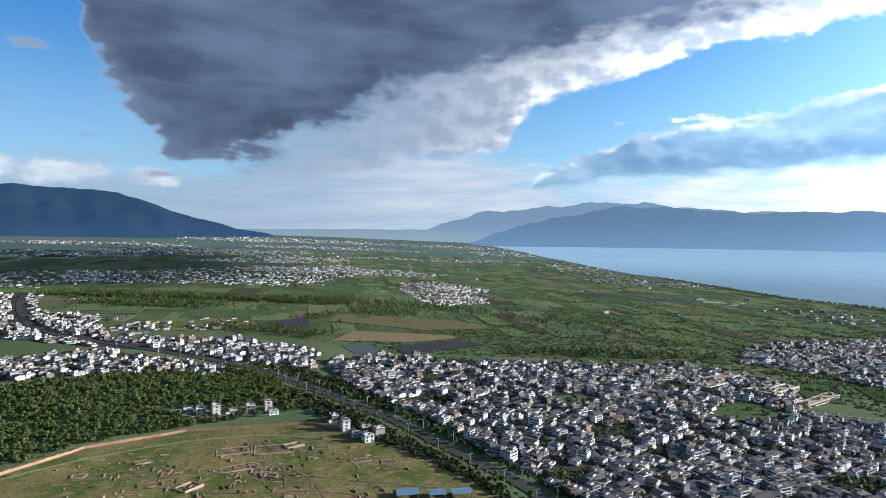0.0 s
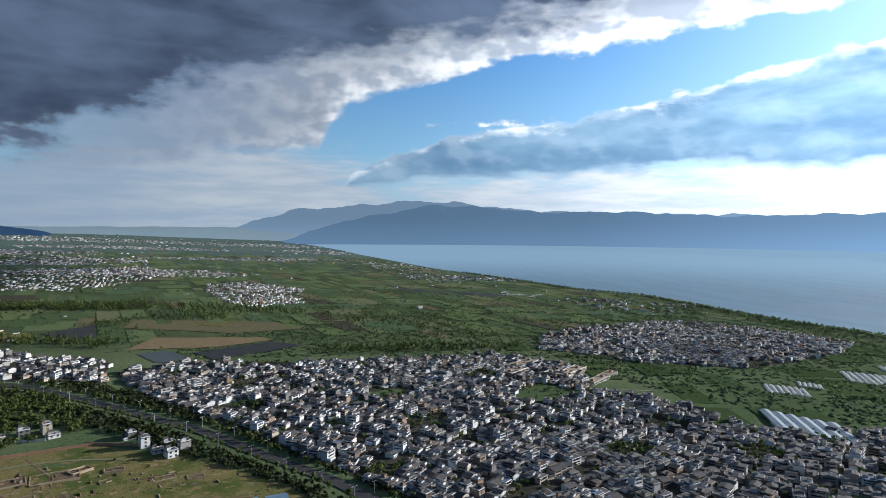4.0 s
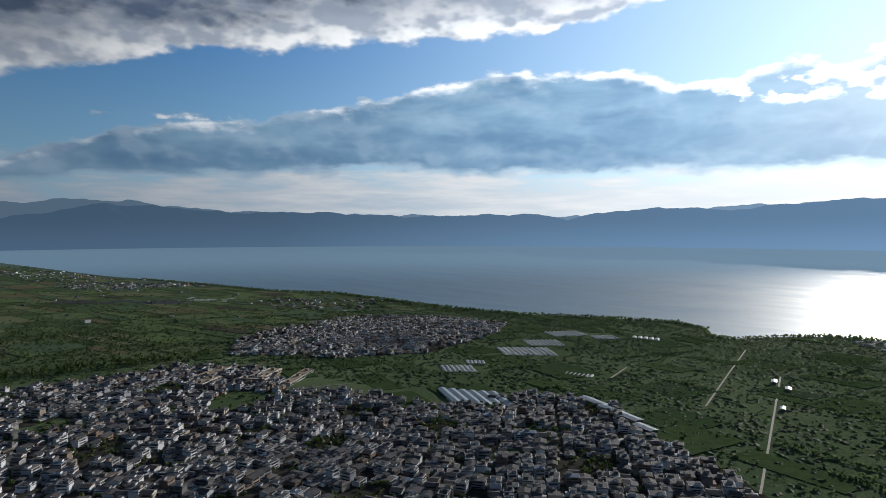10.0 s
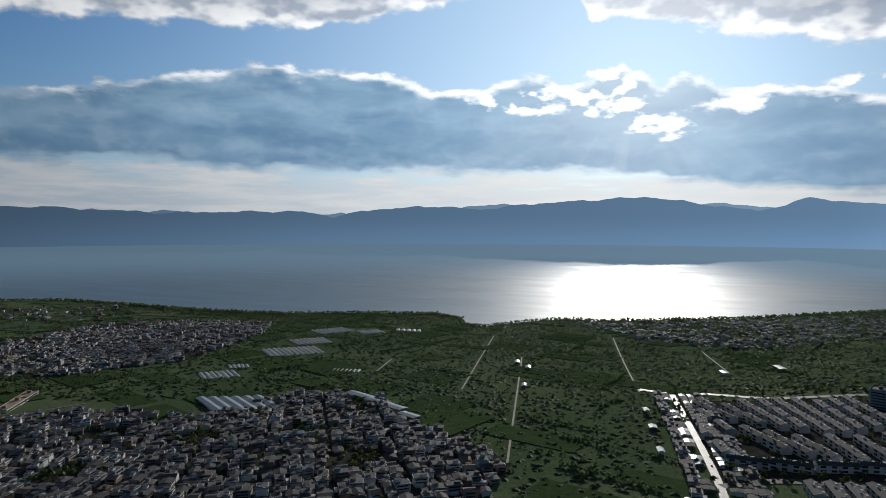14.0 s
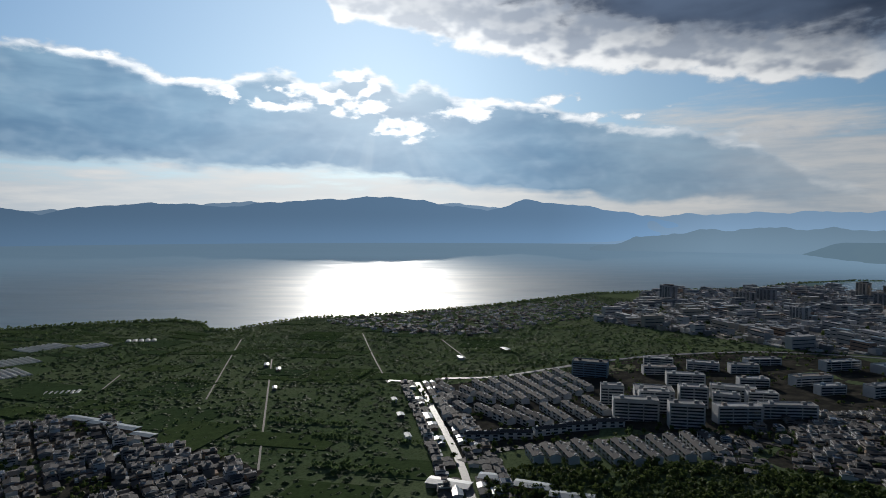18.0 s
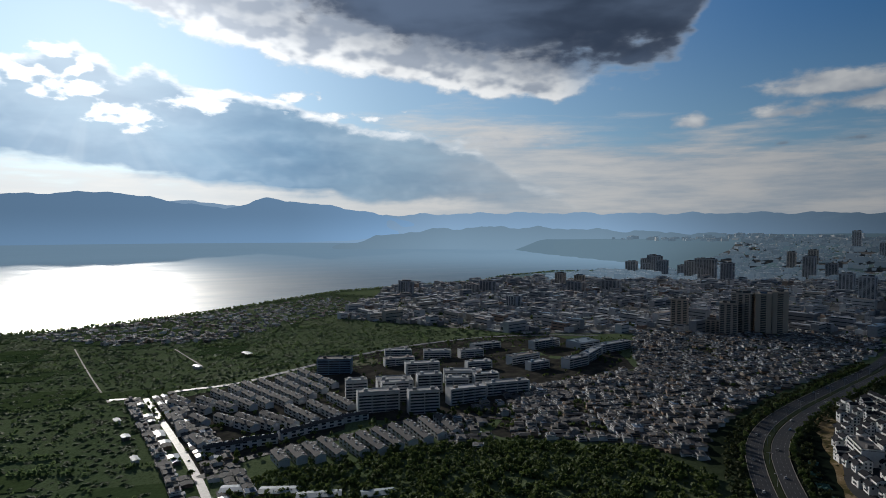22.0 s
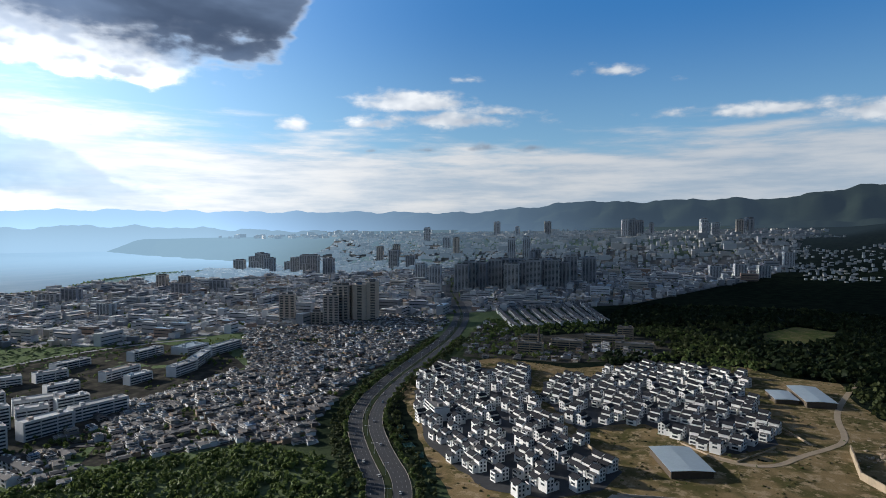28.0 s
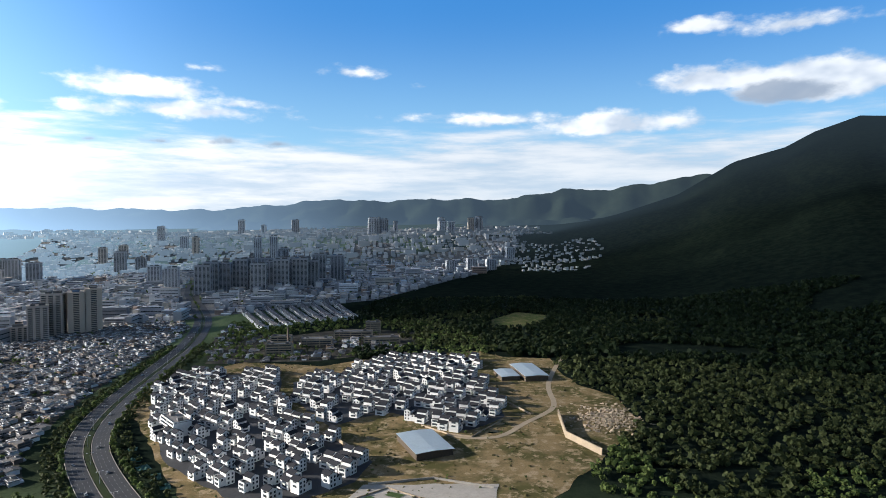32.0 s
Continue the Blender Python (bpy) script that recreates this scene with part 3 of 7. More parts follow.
def land(x, y):
    """Height of the ground over the lake."""
    x, y = np.asarray(x, float), np.asarray(y, float)
    rw = np.maximum(np.hypot(x, y), 12.0)
    r = plan_r(rw)
    x, y = x * r / rw, y * r / rw
    d = np.interp(y, SHORE_Y, SHORE_X) - x
    z = np.clip(d, -200, 1100) * 0.035 + np.maximum(d - 1100, 0) * 0.02
    z = np.where(d < 0, np.maximum(d * 0.05, -8), z)
    az = np.degrees(np.arctan2(x, y)) % 360
    el, far, foot = (np.interp(az, CREST[:, 0], CREST[:, k], left=-9, right=-9) for k in (1, 2, 3))
    crest = 140 + far * np.tan(np.radians(el))
    s = np.clip((r - foot) / np.maximum(far - foot, 1), 0, 1)
    up = np.maximum(crest - z, 0) * s ** 1.5
    up = np.where(el > -8, up, 0) * np.where(r > far, np.clip(1 - (r - far) / 4000, 0, 1), 1)
    up = up * (1 + 0.16 * waves(x, y, 0.009, 3) * (1 - s)) + np.where(el > -8, 10 * s * (1 - s) * waves(x, y, 0.02, 5), 0)
    return lifted(np.where(d < 0, z, np.maximum(z + up, 0.05)) + far_rise(r), rw, r)


def ground_z(x, y):
    return float(land(x, y))


def mesh_object(name, verts, faces, mats, index=None, smooth=False, parent=None):
    me = bpy.data.meshes.new(name)
    me.from_pydata([tuple(v) for v in verts] if not isinstance(verts, np.ndarray) else verts.tolist(), [], faces if not isinstance(faces, np.ndarray) else faces.tolist())
    for m in mats if isinstance(mats, (list, tuple)) else [mats]:
        me.materials.append(m)
    if index is not None:
        me.polygons.foreach_set("material_index", np.asarray(index, np.int32))
    if smooth:
        me.polygons.foreach_set("use_smooth", np.ones(len(me.polygons), bool))
    ob = new(name, me)
    if parent is not None:
        ob.parent = parent
    return ob


def polar_sheet(name, radii, headings, height, mat, smooth=True):
    A, R = np.meshgrid(np.radians(headings), radii)
    X, Y = R * np.sin(A), R * np.cos(A)
    Z = height(X, Y)
    n, m = X.shape
    v = np.stack([X, Y, Z], -1).reshape(-1, 3)
    i = np.arange(n * m).reshape(n, m)
    f = np.stack([i[:-1, :-1], i[1:, :-1], i[1:, 1:], i[:-1, 1:]], -1).reshape(-1, 4)
    return mesh_object(name, v, f, mat, smooth=smooth)


RADII = np.r_[0.001, 12.0, np.geomspace(40, 4990, 190)]
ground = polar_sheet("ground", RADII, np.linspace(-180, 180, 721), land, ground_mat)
tagged(ground, "green and earthy slope falling from the mountain foot to the lake", "ground", kind="structure")
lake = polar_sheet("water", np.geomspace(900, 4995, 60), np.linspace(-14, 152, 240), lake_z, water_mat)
tagged(lake, "wide blue-grey lake with fine ripples", "lake", kind="structure")


def hill_range(name, crest, foot, far, mat, rough, seed, label):
    """A backdrop range: crest gives heading and elevation of its skyline."""
    crest = np.array(crest, float)
    heads = np.arange(crest[0, 0], crest[-1, 0] + 0.01, 0.25)
    el = np.interp(heads, crest[:, 0], crest[:, 1])
    wob = np.random.RandomState(seed)
    el = el + rough * sum(np.sin(heads * f + wob.uniform(0, 6)) / f for f in (1.3, 2.1, 3.7, 5.9, 8.3))
    radii = np.linspace(foot, far, 26)

    def height(x, y):
        az = np.degrees(np.arctan2(x, y))
        az = np.where(az < crest[0, 0] - 1, az + 360, az)
        r = np.hypot(x, y)
        s = np.clip((r - foot) / (far - foot), 0, 1)
        top = EYE[2] + far * np.tan(np.radians(np.interp(az, heads, el)))
        low = float(lake_z(foot, 0.0)) - 3
        return low + (top - low) * s ** 0.8 * (1 + 0.20 * (1 - s) * s * 4 * waves(x, y, 0.012, seed))
    ob = polar_sheet(name, radii, heads, height, mat)
    return tagged(ob, label, "hills", kind="structure")


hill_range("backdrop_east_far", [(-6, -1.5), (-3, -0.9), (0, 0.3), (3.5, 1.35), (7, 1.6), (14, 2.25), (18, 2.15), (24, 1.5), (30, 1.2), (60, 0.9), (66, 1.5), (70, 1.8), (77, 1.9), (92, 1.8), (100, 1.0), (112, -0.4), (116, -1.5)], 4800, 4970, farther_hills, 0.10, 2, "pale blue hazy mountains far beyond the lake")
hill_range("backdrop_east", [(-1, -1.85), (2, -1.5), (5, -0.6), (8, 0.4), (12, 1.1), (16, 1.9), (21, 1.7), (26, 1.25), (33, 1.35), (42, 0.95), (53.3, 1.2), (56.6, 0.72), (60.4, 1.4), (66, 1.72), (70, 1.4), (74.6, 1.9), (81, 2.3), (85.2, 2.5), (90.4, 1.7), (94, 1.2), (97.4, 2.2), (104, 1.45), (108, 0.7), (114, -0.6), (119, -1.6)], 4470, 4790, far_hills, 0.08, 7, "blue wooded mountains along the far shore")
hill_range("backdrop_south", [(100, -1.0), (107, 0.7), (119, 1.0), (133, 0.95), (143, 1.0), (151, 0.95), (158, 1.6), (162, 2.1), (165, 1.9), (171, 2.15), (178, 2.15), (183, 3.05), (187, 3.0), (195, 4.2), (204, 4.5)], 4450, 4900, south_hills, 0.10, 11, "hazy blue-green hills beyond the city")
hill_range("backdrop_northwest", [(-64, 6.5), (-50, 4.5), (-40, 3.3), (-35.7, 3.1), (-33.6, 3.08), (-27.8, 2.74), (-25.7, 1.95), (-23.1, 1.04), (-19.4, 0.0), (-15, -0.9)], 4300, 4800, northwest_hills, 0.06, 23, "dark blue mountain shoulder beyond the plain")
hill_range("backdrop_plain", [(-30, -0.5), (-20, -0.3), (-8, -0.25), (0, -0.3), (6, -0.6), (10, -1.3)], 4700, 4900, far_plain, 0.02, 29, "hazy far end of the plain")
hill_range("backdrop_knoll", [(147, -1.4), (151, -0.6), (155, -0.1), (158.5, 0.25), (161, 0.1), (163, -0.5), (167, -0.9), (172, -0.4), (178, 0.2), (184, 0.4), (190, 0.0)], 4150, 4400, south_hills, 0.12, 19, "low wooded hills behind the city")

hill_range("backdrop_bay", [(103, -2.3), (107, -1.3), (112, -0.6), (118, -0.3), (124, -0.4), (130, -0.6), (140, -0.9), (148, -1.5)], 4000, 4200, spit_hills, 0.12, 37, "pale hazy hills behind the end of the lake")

# ---- shared geometry ----
BOX_F = [(0, 3, 2, 1), (4, 5, 6, 7), (0, 1, 5, 4), (1, 2, 6, 5), (2, 3, 7, 6), (3, 0, 4, 7)]


def box(x, y, z, w, d, h):
    """A block centred at x, y with its base at z."""
    a, b = w / 2, d / 2
    return [(x + i * a, y + j * b, z + k) for k in (0, h) for i, j in ((-1, -1), (1, -1), (1, 1), (-1, 1))], list(BOX_F)


def gable(x, y, z, w, d, h, over=0.5, thick=0.25):
    """A pitched roof with thickness; its ridge runs along x."""
    a, b = w / 2 + over * 0.5, d / 2 + over
    drop = h * over / (d / 2)
    pts = []
    for i in (-a, a):
        pts += [(x + i, y - b, z - drop), (x + i, y, z + h), (x + i, y + b, z - drop), (x + i, y + b, z - drop + thick), (x + i, y, z + h + thick), (x + i, y - b, z - drop + thick)]
    f = [(0, 1, 4, 5), (1, 2, 3, 4), (11, 10, 7, 6), (10, 9, 8, 7), (5, 4, 10, 11), (4, 3, 9, 10), (0, 6, 7, 1), (1, 7, 8, 2), (2, 8, 9, 3), (0, 5, 11, 6)]
    return pts, f


def gable_end(x, y, z, w, d, h):
    """The triangular wall under a pitched roof."""
    a, b = w / 2, d / 2
    v = [(x - a, y - b, z), (x - a, y + b, z), (x - a, y, z + h), (x + a, y - b, z), (x + a, y + b, z), (x + a, y, z + h)]
    return v, [(0, 2, 1), (3, 4, 5), (0, 1, 4, 3), (1, 2, 5, 4), (2, 0, 3, 5)]


def joined(*pieces):
    v, f = [], []
    for pv, pf in pieces:
        n = len(v)
        v += pv
        f += [tuple(i + n for i in q) for q in pf]
    return v, f


def part(name, geo, mat, parent, label="", kind=""):
    ob = mesh_object(name, geo[0], geo[1], mat, parent=parent)
    return tagged(ob, label, kind=kind)


def thing(name, parts, label, category, group="", spot=None):
    """An Empty at the base with one mesh for each part: (name, geometry, material[, label])."""
    root = tagged(new(name), label, category, group)
    made_parts = {}
    for p in parts:  # "a>b" puts part b under the newest part a
        over, _, own = p[0].rpartition(">")
        made_parts[own] = part(own, p[1], p[2], made_parts[over] if over else root, p[3] if len(p) > 3 else "", p[4] if len(p) > 4 else "")
    if spot is not None:
        root.matrix_basis = spot
    return root


class Heap:
    """Many small pieces joined into one mesh of kind "stuff"."""

    def __init__(self):
        self.v, self.f3, self.f4, self.m3, self.m4, self.n, self.mats = [], [], [], [], [], 0, []

    def slot(self, mat):
        if mat not in self.mats:
            self.mats.append(mat)
        return self.mats.index(mat)

    def template(self, parts):
        v, tri, quad, mt, mq = [], [], [], [], []
        for geo, mat in parts:
            n, k = len(v), self.slot(mat)
            v += geo[0]
            for q in geo[1]:
                q = tuple(i + n for i in q)
                (tri if len(q) == 3 else quad).append(q)
                (mt if len(q) == 3 else mq).append(k)
        return np.array(v, float), np.array(tri, int).reshape(-1, 3), np.array(quad, int).reshape(-1, 4), mt, mq

    def add(self, tem, x, y, z, turn, sx=1.0, sy=1.0, sz=1.0):
        """Lay copies of a template at arrays of places."""
        v, tri, quad, mt, mq = tem
        x, y, z, turn = (np.atleast_1d(np.asarray(a, float)) for a in (x, y, z, turn))
        sx, sy, sz = (np.broadcast_to(np.asarray(a, float), x.shape) for a in (sx, sy, sz))
        c, s = np.cos(turn)[:, None], np.sin(turn)[:, None]
        px, py, pz = v[None, :, 0] * sx[:, None], v[None, :, 1] * sy[:, None], v[None, :, 2] * sz[:, None]
        w = np.stack([c * px - s * py + x[:, None], s * px + c * py + y[:, None], pz + z[:, None]], -1).reshape(-1, 3)
        base = self.n + np.arange(len(x)) * len(v)
        self.v.append(w)
        self.n += len(w)
        if len(tri):
            self.f3.append((tri[None] + base[:, None, None]).reshape(-1, 3))
            self.m3.append(np.tile(mt, len(x)))
        if len(quad):
            self.f4.append((quad[None] + base[:, None, None]).reshape(-1, 4))
            self.m4.append(np.tile(mq, len(x)))

    def build(self, name, label, category):
        if not self.v:
            return None
        v = np.concatenate(self.v)
        f3 = np.concatenate(self.f3) if self.f3 else np.zeros((0, 3), int)
        f4 = np.concatenate(self.f4) if self.f4 else np.zeros((0, 4), int)
        idx = np.concatenate([np.concatenate(self.m3) if self.m3 else np.zeros(0, int), np.concatenate(self.m4) if self.m4 else np.zeros(0, int)])
        me = bpy.data.meshes.new(name)
        me.vertices.add(len(v))
        me.vertices.foreach_set("co", v.astype(np.float32).ravel())
        me.loops.add(f3.size + f4.size)
        me.loops.foreach_set("vertex_index", np.concatenate([f3.ravel(), f4.ravel()]).astype(np.int32))
        me.polygons.add(len(f3) + len(f4))
        start = np.concatenate([np.arange(len(f3)) * 3, f3.size + np.arange(len(f4)) * 4]).astype(np.int32)
        me.polygons.foreach_set("loop_start", start)
        for m in self.mats:
            me.materials.append(m)
        me.polygons.foreach_set("material_index", idx.astype(np.int32))
        me.update(calc_edges=True)
        me.validate()
        me.shade_flat()
        return tagged(new(name, me), label, category, kind="stuff")


def inside(poly, x, y):
    """Which of the points lie in a polygon of (x, y) corners."""
    x, y = np.asarray(x, float), np.asarray(y, float)
    hit = np.zeros(x.shape, bool)
    for (x0, y0), (x1, y1) in zip(poly, poly[1:] + poly[:1]):
        if y0 != y1:
            hit ^= ((y0 > y) != (y1 > y)) & (x < (x1 - x0) * (y - y0) / (y1 - y0) + x0)
    return hit


def near_line(line, x, y):
    """Distance of points from a broken line."""
    best = np.full(np.shape(x), 1e9)
    for (x0, y0), (x1, y1) in zip(line, line[1:]):
        dx, dy = x1 - x0, y1 - y0
        s = np.clip(((x - x0) * dx + (y - y0) * dy) / (dx * dx + dy * dy), 0, 1)
        best = np.minimum(best, np.hypot(x - x0 - s * dx, y - y0 - s * dy))
    return best


def curve_points(line, step):
    """Even points along a line rounded through its corners, with the heading at each."""
    p = np.array(line, float)
    for _ in range(3):
        q = np.empty((2 * len(p) - 2, 2))
        q[0::2], q[1::2] = 0.75 * p[:-1] + 0.25 * p[1:], 0.25 * p[:-1] + 0.75 * p[1:]
        p = np.r_[p[:1], q, p[-1:]]
    s = np.r_[0, np.cumsum(np.hypot(*np.diff(p, axis=0).T))]
    at = np.arange(0, s[-1], step)
    x, y = np.interp(at, s, p[:, 0]), np.interp(at, s, p[:, 1])
    return x, y, np.arctan2(np.gradient(y), np.gradient(x))


def ribbon(name, line, wide, mat, lift=0.12, off=0.0, thick=0.35, step=6.0, parent=None):
    """A strip of road laid on the land, with a real edge."""
    x, y, a = curve_points(line, step)
    nx, ny = -np.sin(a), np.cos(a)
    v, f = [], []
    for k in range(len(x)):
        for s in (-0.5, 0.5):
            px, py = x[k] + nx[k] * (off + s * wide), y[k] + ny[k] * (off + s * wide)
            z = max(ground_z(px, py), ground_z(x[k], y[k])) + lift
            v += [(px, py, z), (px, py, z - thick)]
    for k in range(len(x) - 1):
        i = 4 * k
        f += [(i + 2, i, i + 4, i + 6), (i + 0, i + 1, i + 5, i + 4), (i + 3, i + 2, i + 6, i + 7)]
    return mesh_object(name, v, f, mat, parent=parent)


def patch(name, poly, mat, lift=0.2, cell=8.0, label="", category="", kind="structure", ragged=2.0):
    """A piece of ground of its own, laid over the land, with an uneven edge."""
    p = np.array(poly, float)
    n = len(p)
    rng = np.random.RandomState(n * 7 + int(abs(p[0, 0])))
    pts = []
    for k in range(n):
        a, b = p[k], p[(k + 1) % n]
        m = max(2, int(np.hypot(*(b - a)) / cell))
        for j in range(m):
            pts.append(a + (b - a) * j / m + (rng.uniform(-ragged, ragged, 2) if j else 0))
    bm = bmesh.new()
    vs = [bm.verts.new((q[0], q[1], 0)) for q in pts]
    bmesh.ops.triangle_fill(bm, use_beauty=True, edges=[bm.edges.new((vs[k], vs[(k + 1) % len(vs)])) for k in range(len(vs))], normal=(0, 0, 1))
    for _ in range(2):
        long = [e for e in bm.edges if e.calc_length() > 2.5 * cell]
        if long:
            bmesh.ops.subdivide_edges(bm, edges=long, cuts=2, use_grid_fill=False)
            bmesh.ops.triangulate(bm, faces=bm.faces[:])
    xy = np.array([v.co[:2] for v in bm.verts])
    z = land(xy[:, 0], xy[:, 1]) + lift
    for v, h in zip(bm.verts, z):
        v.co.z = h
    bmesh.ops.recalc_face_normals(bm, faces=bm.faces[:])
    if bm.faces and sum(q.normal.z for q in bm.faces) < 0:
        bmesh.ops.reverse_faces(bm, faces=bm.faces[:])
    me = bpy.data.meshes.new(name)
    bm.to_mesh(me)
    bm.free()
    me.materials.append(mat)
    return tagged(new(name, me), label, category, kind=kind)

# ---- plan: where things stand ----
TOWN = scaled([(-95, 482), (-40, 517), (41, 509), (102, 509), (209, 519), (259, 459), (233, 389), (278, 336), (292, 293), (372, 276), (385, 209), (332, 176), (317, 124), (285, 85), (240, 85), (180, 130), (120, 175), (66, 232), (49, 262), (-8, 345), (-58, 402)])
TOWN_GREEN = scaled([(159, 374), (197, 410), (226, 382), (191, 362)])
HAMLET_WEST = scaled([(-340, 440), (-276, 494), (-160, 450), (-150, 425), (-234, 415), (-290, 384)])
HAMLET_ROAD = scaled([(-617, 853), (-560, 861), (-471, 705), (-382, 674), (-299, 544), (-191, 568), (-109, 528), (-94, 452), (-166, 469), (-246, 499), (-386, 532), (-520, 690)])
HAMLET_EAST = scaled([(313, 626), (424, 690), (525, 733), (604, 717), (660, 640), (683, 548), (579, 481), (417, 434), (322, 470), (298, 520), (266, 549)])
HAMLET_NORTH = scaled([(-640, 1036), (-482, 1042), (-264, 1056), (-170, 1454), (-263, 1724), (-464, 1528), (-620, 1341), (-782, 1267)])
HAMLET_MID = scaled([(-77, 1020), (-8, 861), (68, 918), (85, 1138), (-19, 1301), (-86, 1233)])
SHORE_VILLAGE = scaled([(872, 188), (1004, -44), (1134, -265), (914, -275), (699, -31), (738, 68)])
ESTATE = scaled([(447, 20), (494, -87), (384, -104), (330, -84), (297, -8)])
SOUTH_TOWN = scaled([(286, -152), (357, -223), (361, -318), (434, -374), (520, -456), (469, -470), (421, -579), (358, -601), (320, -540), (276, -375), (252, -300), (224, -240), (200, -217), (235, -206), (276, -153)])
CITY = scaled([(420, -560), (560, -330), (800, -200), (1000, -290), (1250, -420), (1300, -700), (1400, -1000), (1400, -1400), (1500, -1700), (1900, -2300), (1200, -3200), (-50, -3000), (40, -1500), (90, -1150), (190, -760), (330, -650)])
WORKS_QUARTER = scaled([(232, -414), (268, -490), (300, -585), (262, -560), (231, -520), (193, -483), (146, -545), (89, -470), (151, -425)])
VILLA_A = scaled([(200, -300), (228, -345), (228, -388), (194, -384), (166, -396), (142, -335), (118, -300), (64, -248), (66, -228), (81, -212), (106, -209), (130, -224), (156, -243)])
VILLA_B = scaled([(131, -330), (96, -288), (78, -308), (70, -312), (50, -296), (37, -288), (26, -290), (11, -311), (16, -343), (33, -393), (34, -434), (56, -442), (105, -441), (122, -394), (146, -366)])
EARTHWORKS = scaled([(215, -306), (243, -358), (205, -420), (142, -410), (103, -446), (36, -466), (17, -447), (-16, -445), (-22, -403), (-30, -376), (-48, -354), (-56, -308), (-33, -263), (-12, -225), (10, -205), (61, -200), (108, -190), (140, -222)])
RUINS = scaled([(-182, 250), (-170, 288), (-133, 315), (-75, 331), (-42, 316), (-24, 307), (12, 268), (30, 235), (20, 150), (-80, 110), (-180, 170)])
ORCHARD = scaled([(-290, 372), (-227, 412), (-191, 426), (-118, 422), (-90, 382), (-84, 352), (-108, 336), (-136, 319), (-173, 294), (-192, 250), (-330, 240)])
LOW_QUARTER = scaled([(319, -139), (352, -199), (330, -210), (287, -173), (265, -135), (281, -121)])
CAMPUS = scaled([(345, -92), (500, -100), (560, -200), (560, -350), (440, -360), (365, -318), (357, -223), (300, -160)])
THICKET = scaled([(263, -17), (282, -39), (285, -100), (271, -144), (229, -200), (189, -205), (160, -190), (120, -120), (140, -60), (200, -20)])
ROAD_NORTH = scaled([(105, 60), (85, 150), (42, 250), (28, 277), (-26, 342), (-56, 369), (-111, 423), (-155, 461), (-280, 519), (-367, 565), (-430, 626), (-556, 799), (-720, 1100), (-900, 1600), (-1100, 2400)])
ROAD_SOUTH = scaled([(105, 60), (105, -60), (117, -140), (134, -189), (172, -222), (206, -258), (230, -308), (252, -380), (280, -477), (338, -608), (428, -743), (512, -870), (600, -1060), (690, -1400)])
STREET = scaled([(464, 43), (466, 21), (380, 6), (293, -8), (240, -12)])
LANES = [scaled(line) for line in ([(736, 99), (569, 66), (464, 43)], [(676, 3), (562, -20)], [(285, 88), (389, 115), (574, 163)], [(422, 166), (704, 235)], [(462, 261), (522, 278)], [(233, 389), (278, 376)])]
GREENHOUSES = [tuple(METRES * v for v in row[:5]) + row[5:] for row in [(372, 372, 396, 355, 24, 7), (411, 379, 424, 367, 13, 5), (478, 394, 522, 360, 38, 11), (543, 410, 575, 386, 32, 8), (620, 433, 660, 412, 32, 8), (642, 386, 666, 368, 22, 5), (452, 300, 460, 276, 9, 7), (686, 360, 699, 330, 12, 5)]]
BOULEVARD = scaled([(473, 44), (474, 19), (479, -5), (478, -40), (503, -82), (531, -131), (556, -200), (560, -280), (540, -345), (505, -395)])
FRONT_ROAD = scaled([(293, -8), (311, -30), (315, -56), (318, -85), (329, -125), (322, -158), (300, -172)])
DARK_PLOT = scaled([(-50, 556), (-31, 524), (44, 585), (15, 610)])
DARK_PLOT_FAR = scaled([(-194, 668), (-162, 721), (-143, 649), (-172, 635)])
STRAW_FIELD = scaled([(-106, 576), (-34, 584), (16, 618), (9, 633), (-91, 639)])
STRAW_FIELD_FAR = scaled([(-71, 723), (-37, 702), (-19, 733), (-32, 767)])
POND = scaled([(-94, 556), (-74, 518), (-58, 521), (-54, 545), (-72, 570)])
GRASS_FIELD = scaled([(-330, 640), (-250, 690), (-205, 670), (-190, 630), (-260, 600)])
GRASS_FIELD_FAR = scaled([(-130, 760), (20, 740), (60, 690), (-20, 660), (-130, 700)])
BUILT = [POND, STRAW_FIELD_FAR, DARK_PLOT, DARK_PLOT_FAR, STRAW_FIELD, GRASS_FIELD, GRASS_FIELD_FAR, TOWN, HAMLET_WEST, HAMLET_ROAD, HAMLET_EAST, HAMLET_NORTH, HAMLET_MID, ESTATE, SOUTH_TOWN, WORKS_QUARTER, EARTHWORKS, RUINS]
ROADS = [ROAD_NORTH, ROAD_SOUTH, STREET, BOULEVARD, FRONT_ROAD] + LANES
RNG = np.random.RandomState(42)


def free_ground(x, y, keep=(), margin=11.0):
    """Which points lie on no building land and no road."""
    ok = shore_x(y) - x > 4
    for poly in BUILT:
        if poly not in keep:
            ok &= ~inside(poly, x, y)
    for line in ROADS:
        ok &= near_line(line, x, y) > margin
    for x0, y0, x1, y1, wide, _ in GREENHOUSES:
        ok &= near_line([(x0, y0), (x1, y1)], x, y) > wide / 2 + 3
    return ok


# ---- surfaces laid on the ground ----
patch("ground_town", TOWN, yard_mat, 0.10, 14, "grey trodden yards and lanes between houses", "ground")
patch("ground_south_town", SOUTH_TOWN, yard_mat, 0.10, 14, "grey yards and lanes between houses", "ground")
patch("ground_campus", CAMPUS, yard_mat, 0.10, 16, "grey courts and lawns of a school", "ground")
patch("ground_city", CITY, city_ground, 0.12, 70, "pale grey streets and yards of the city", "ground")
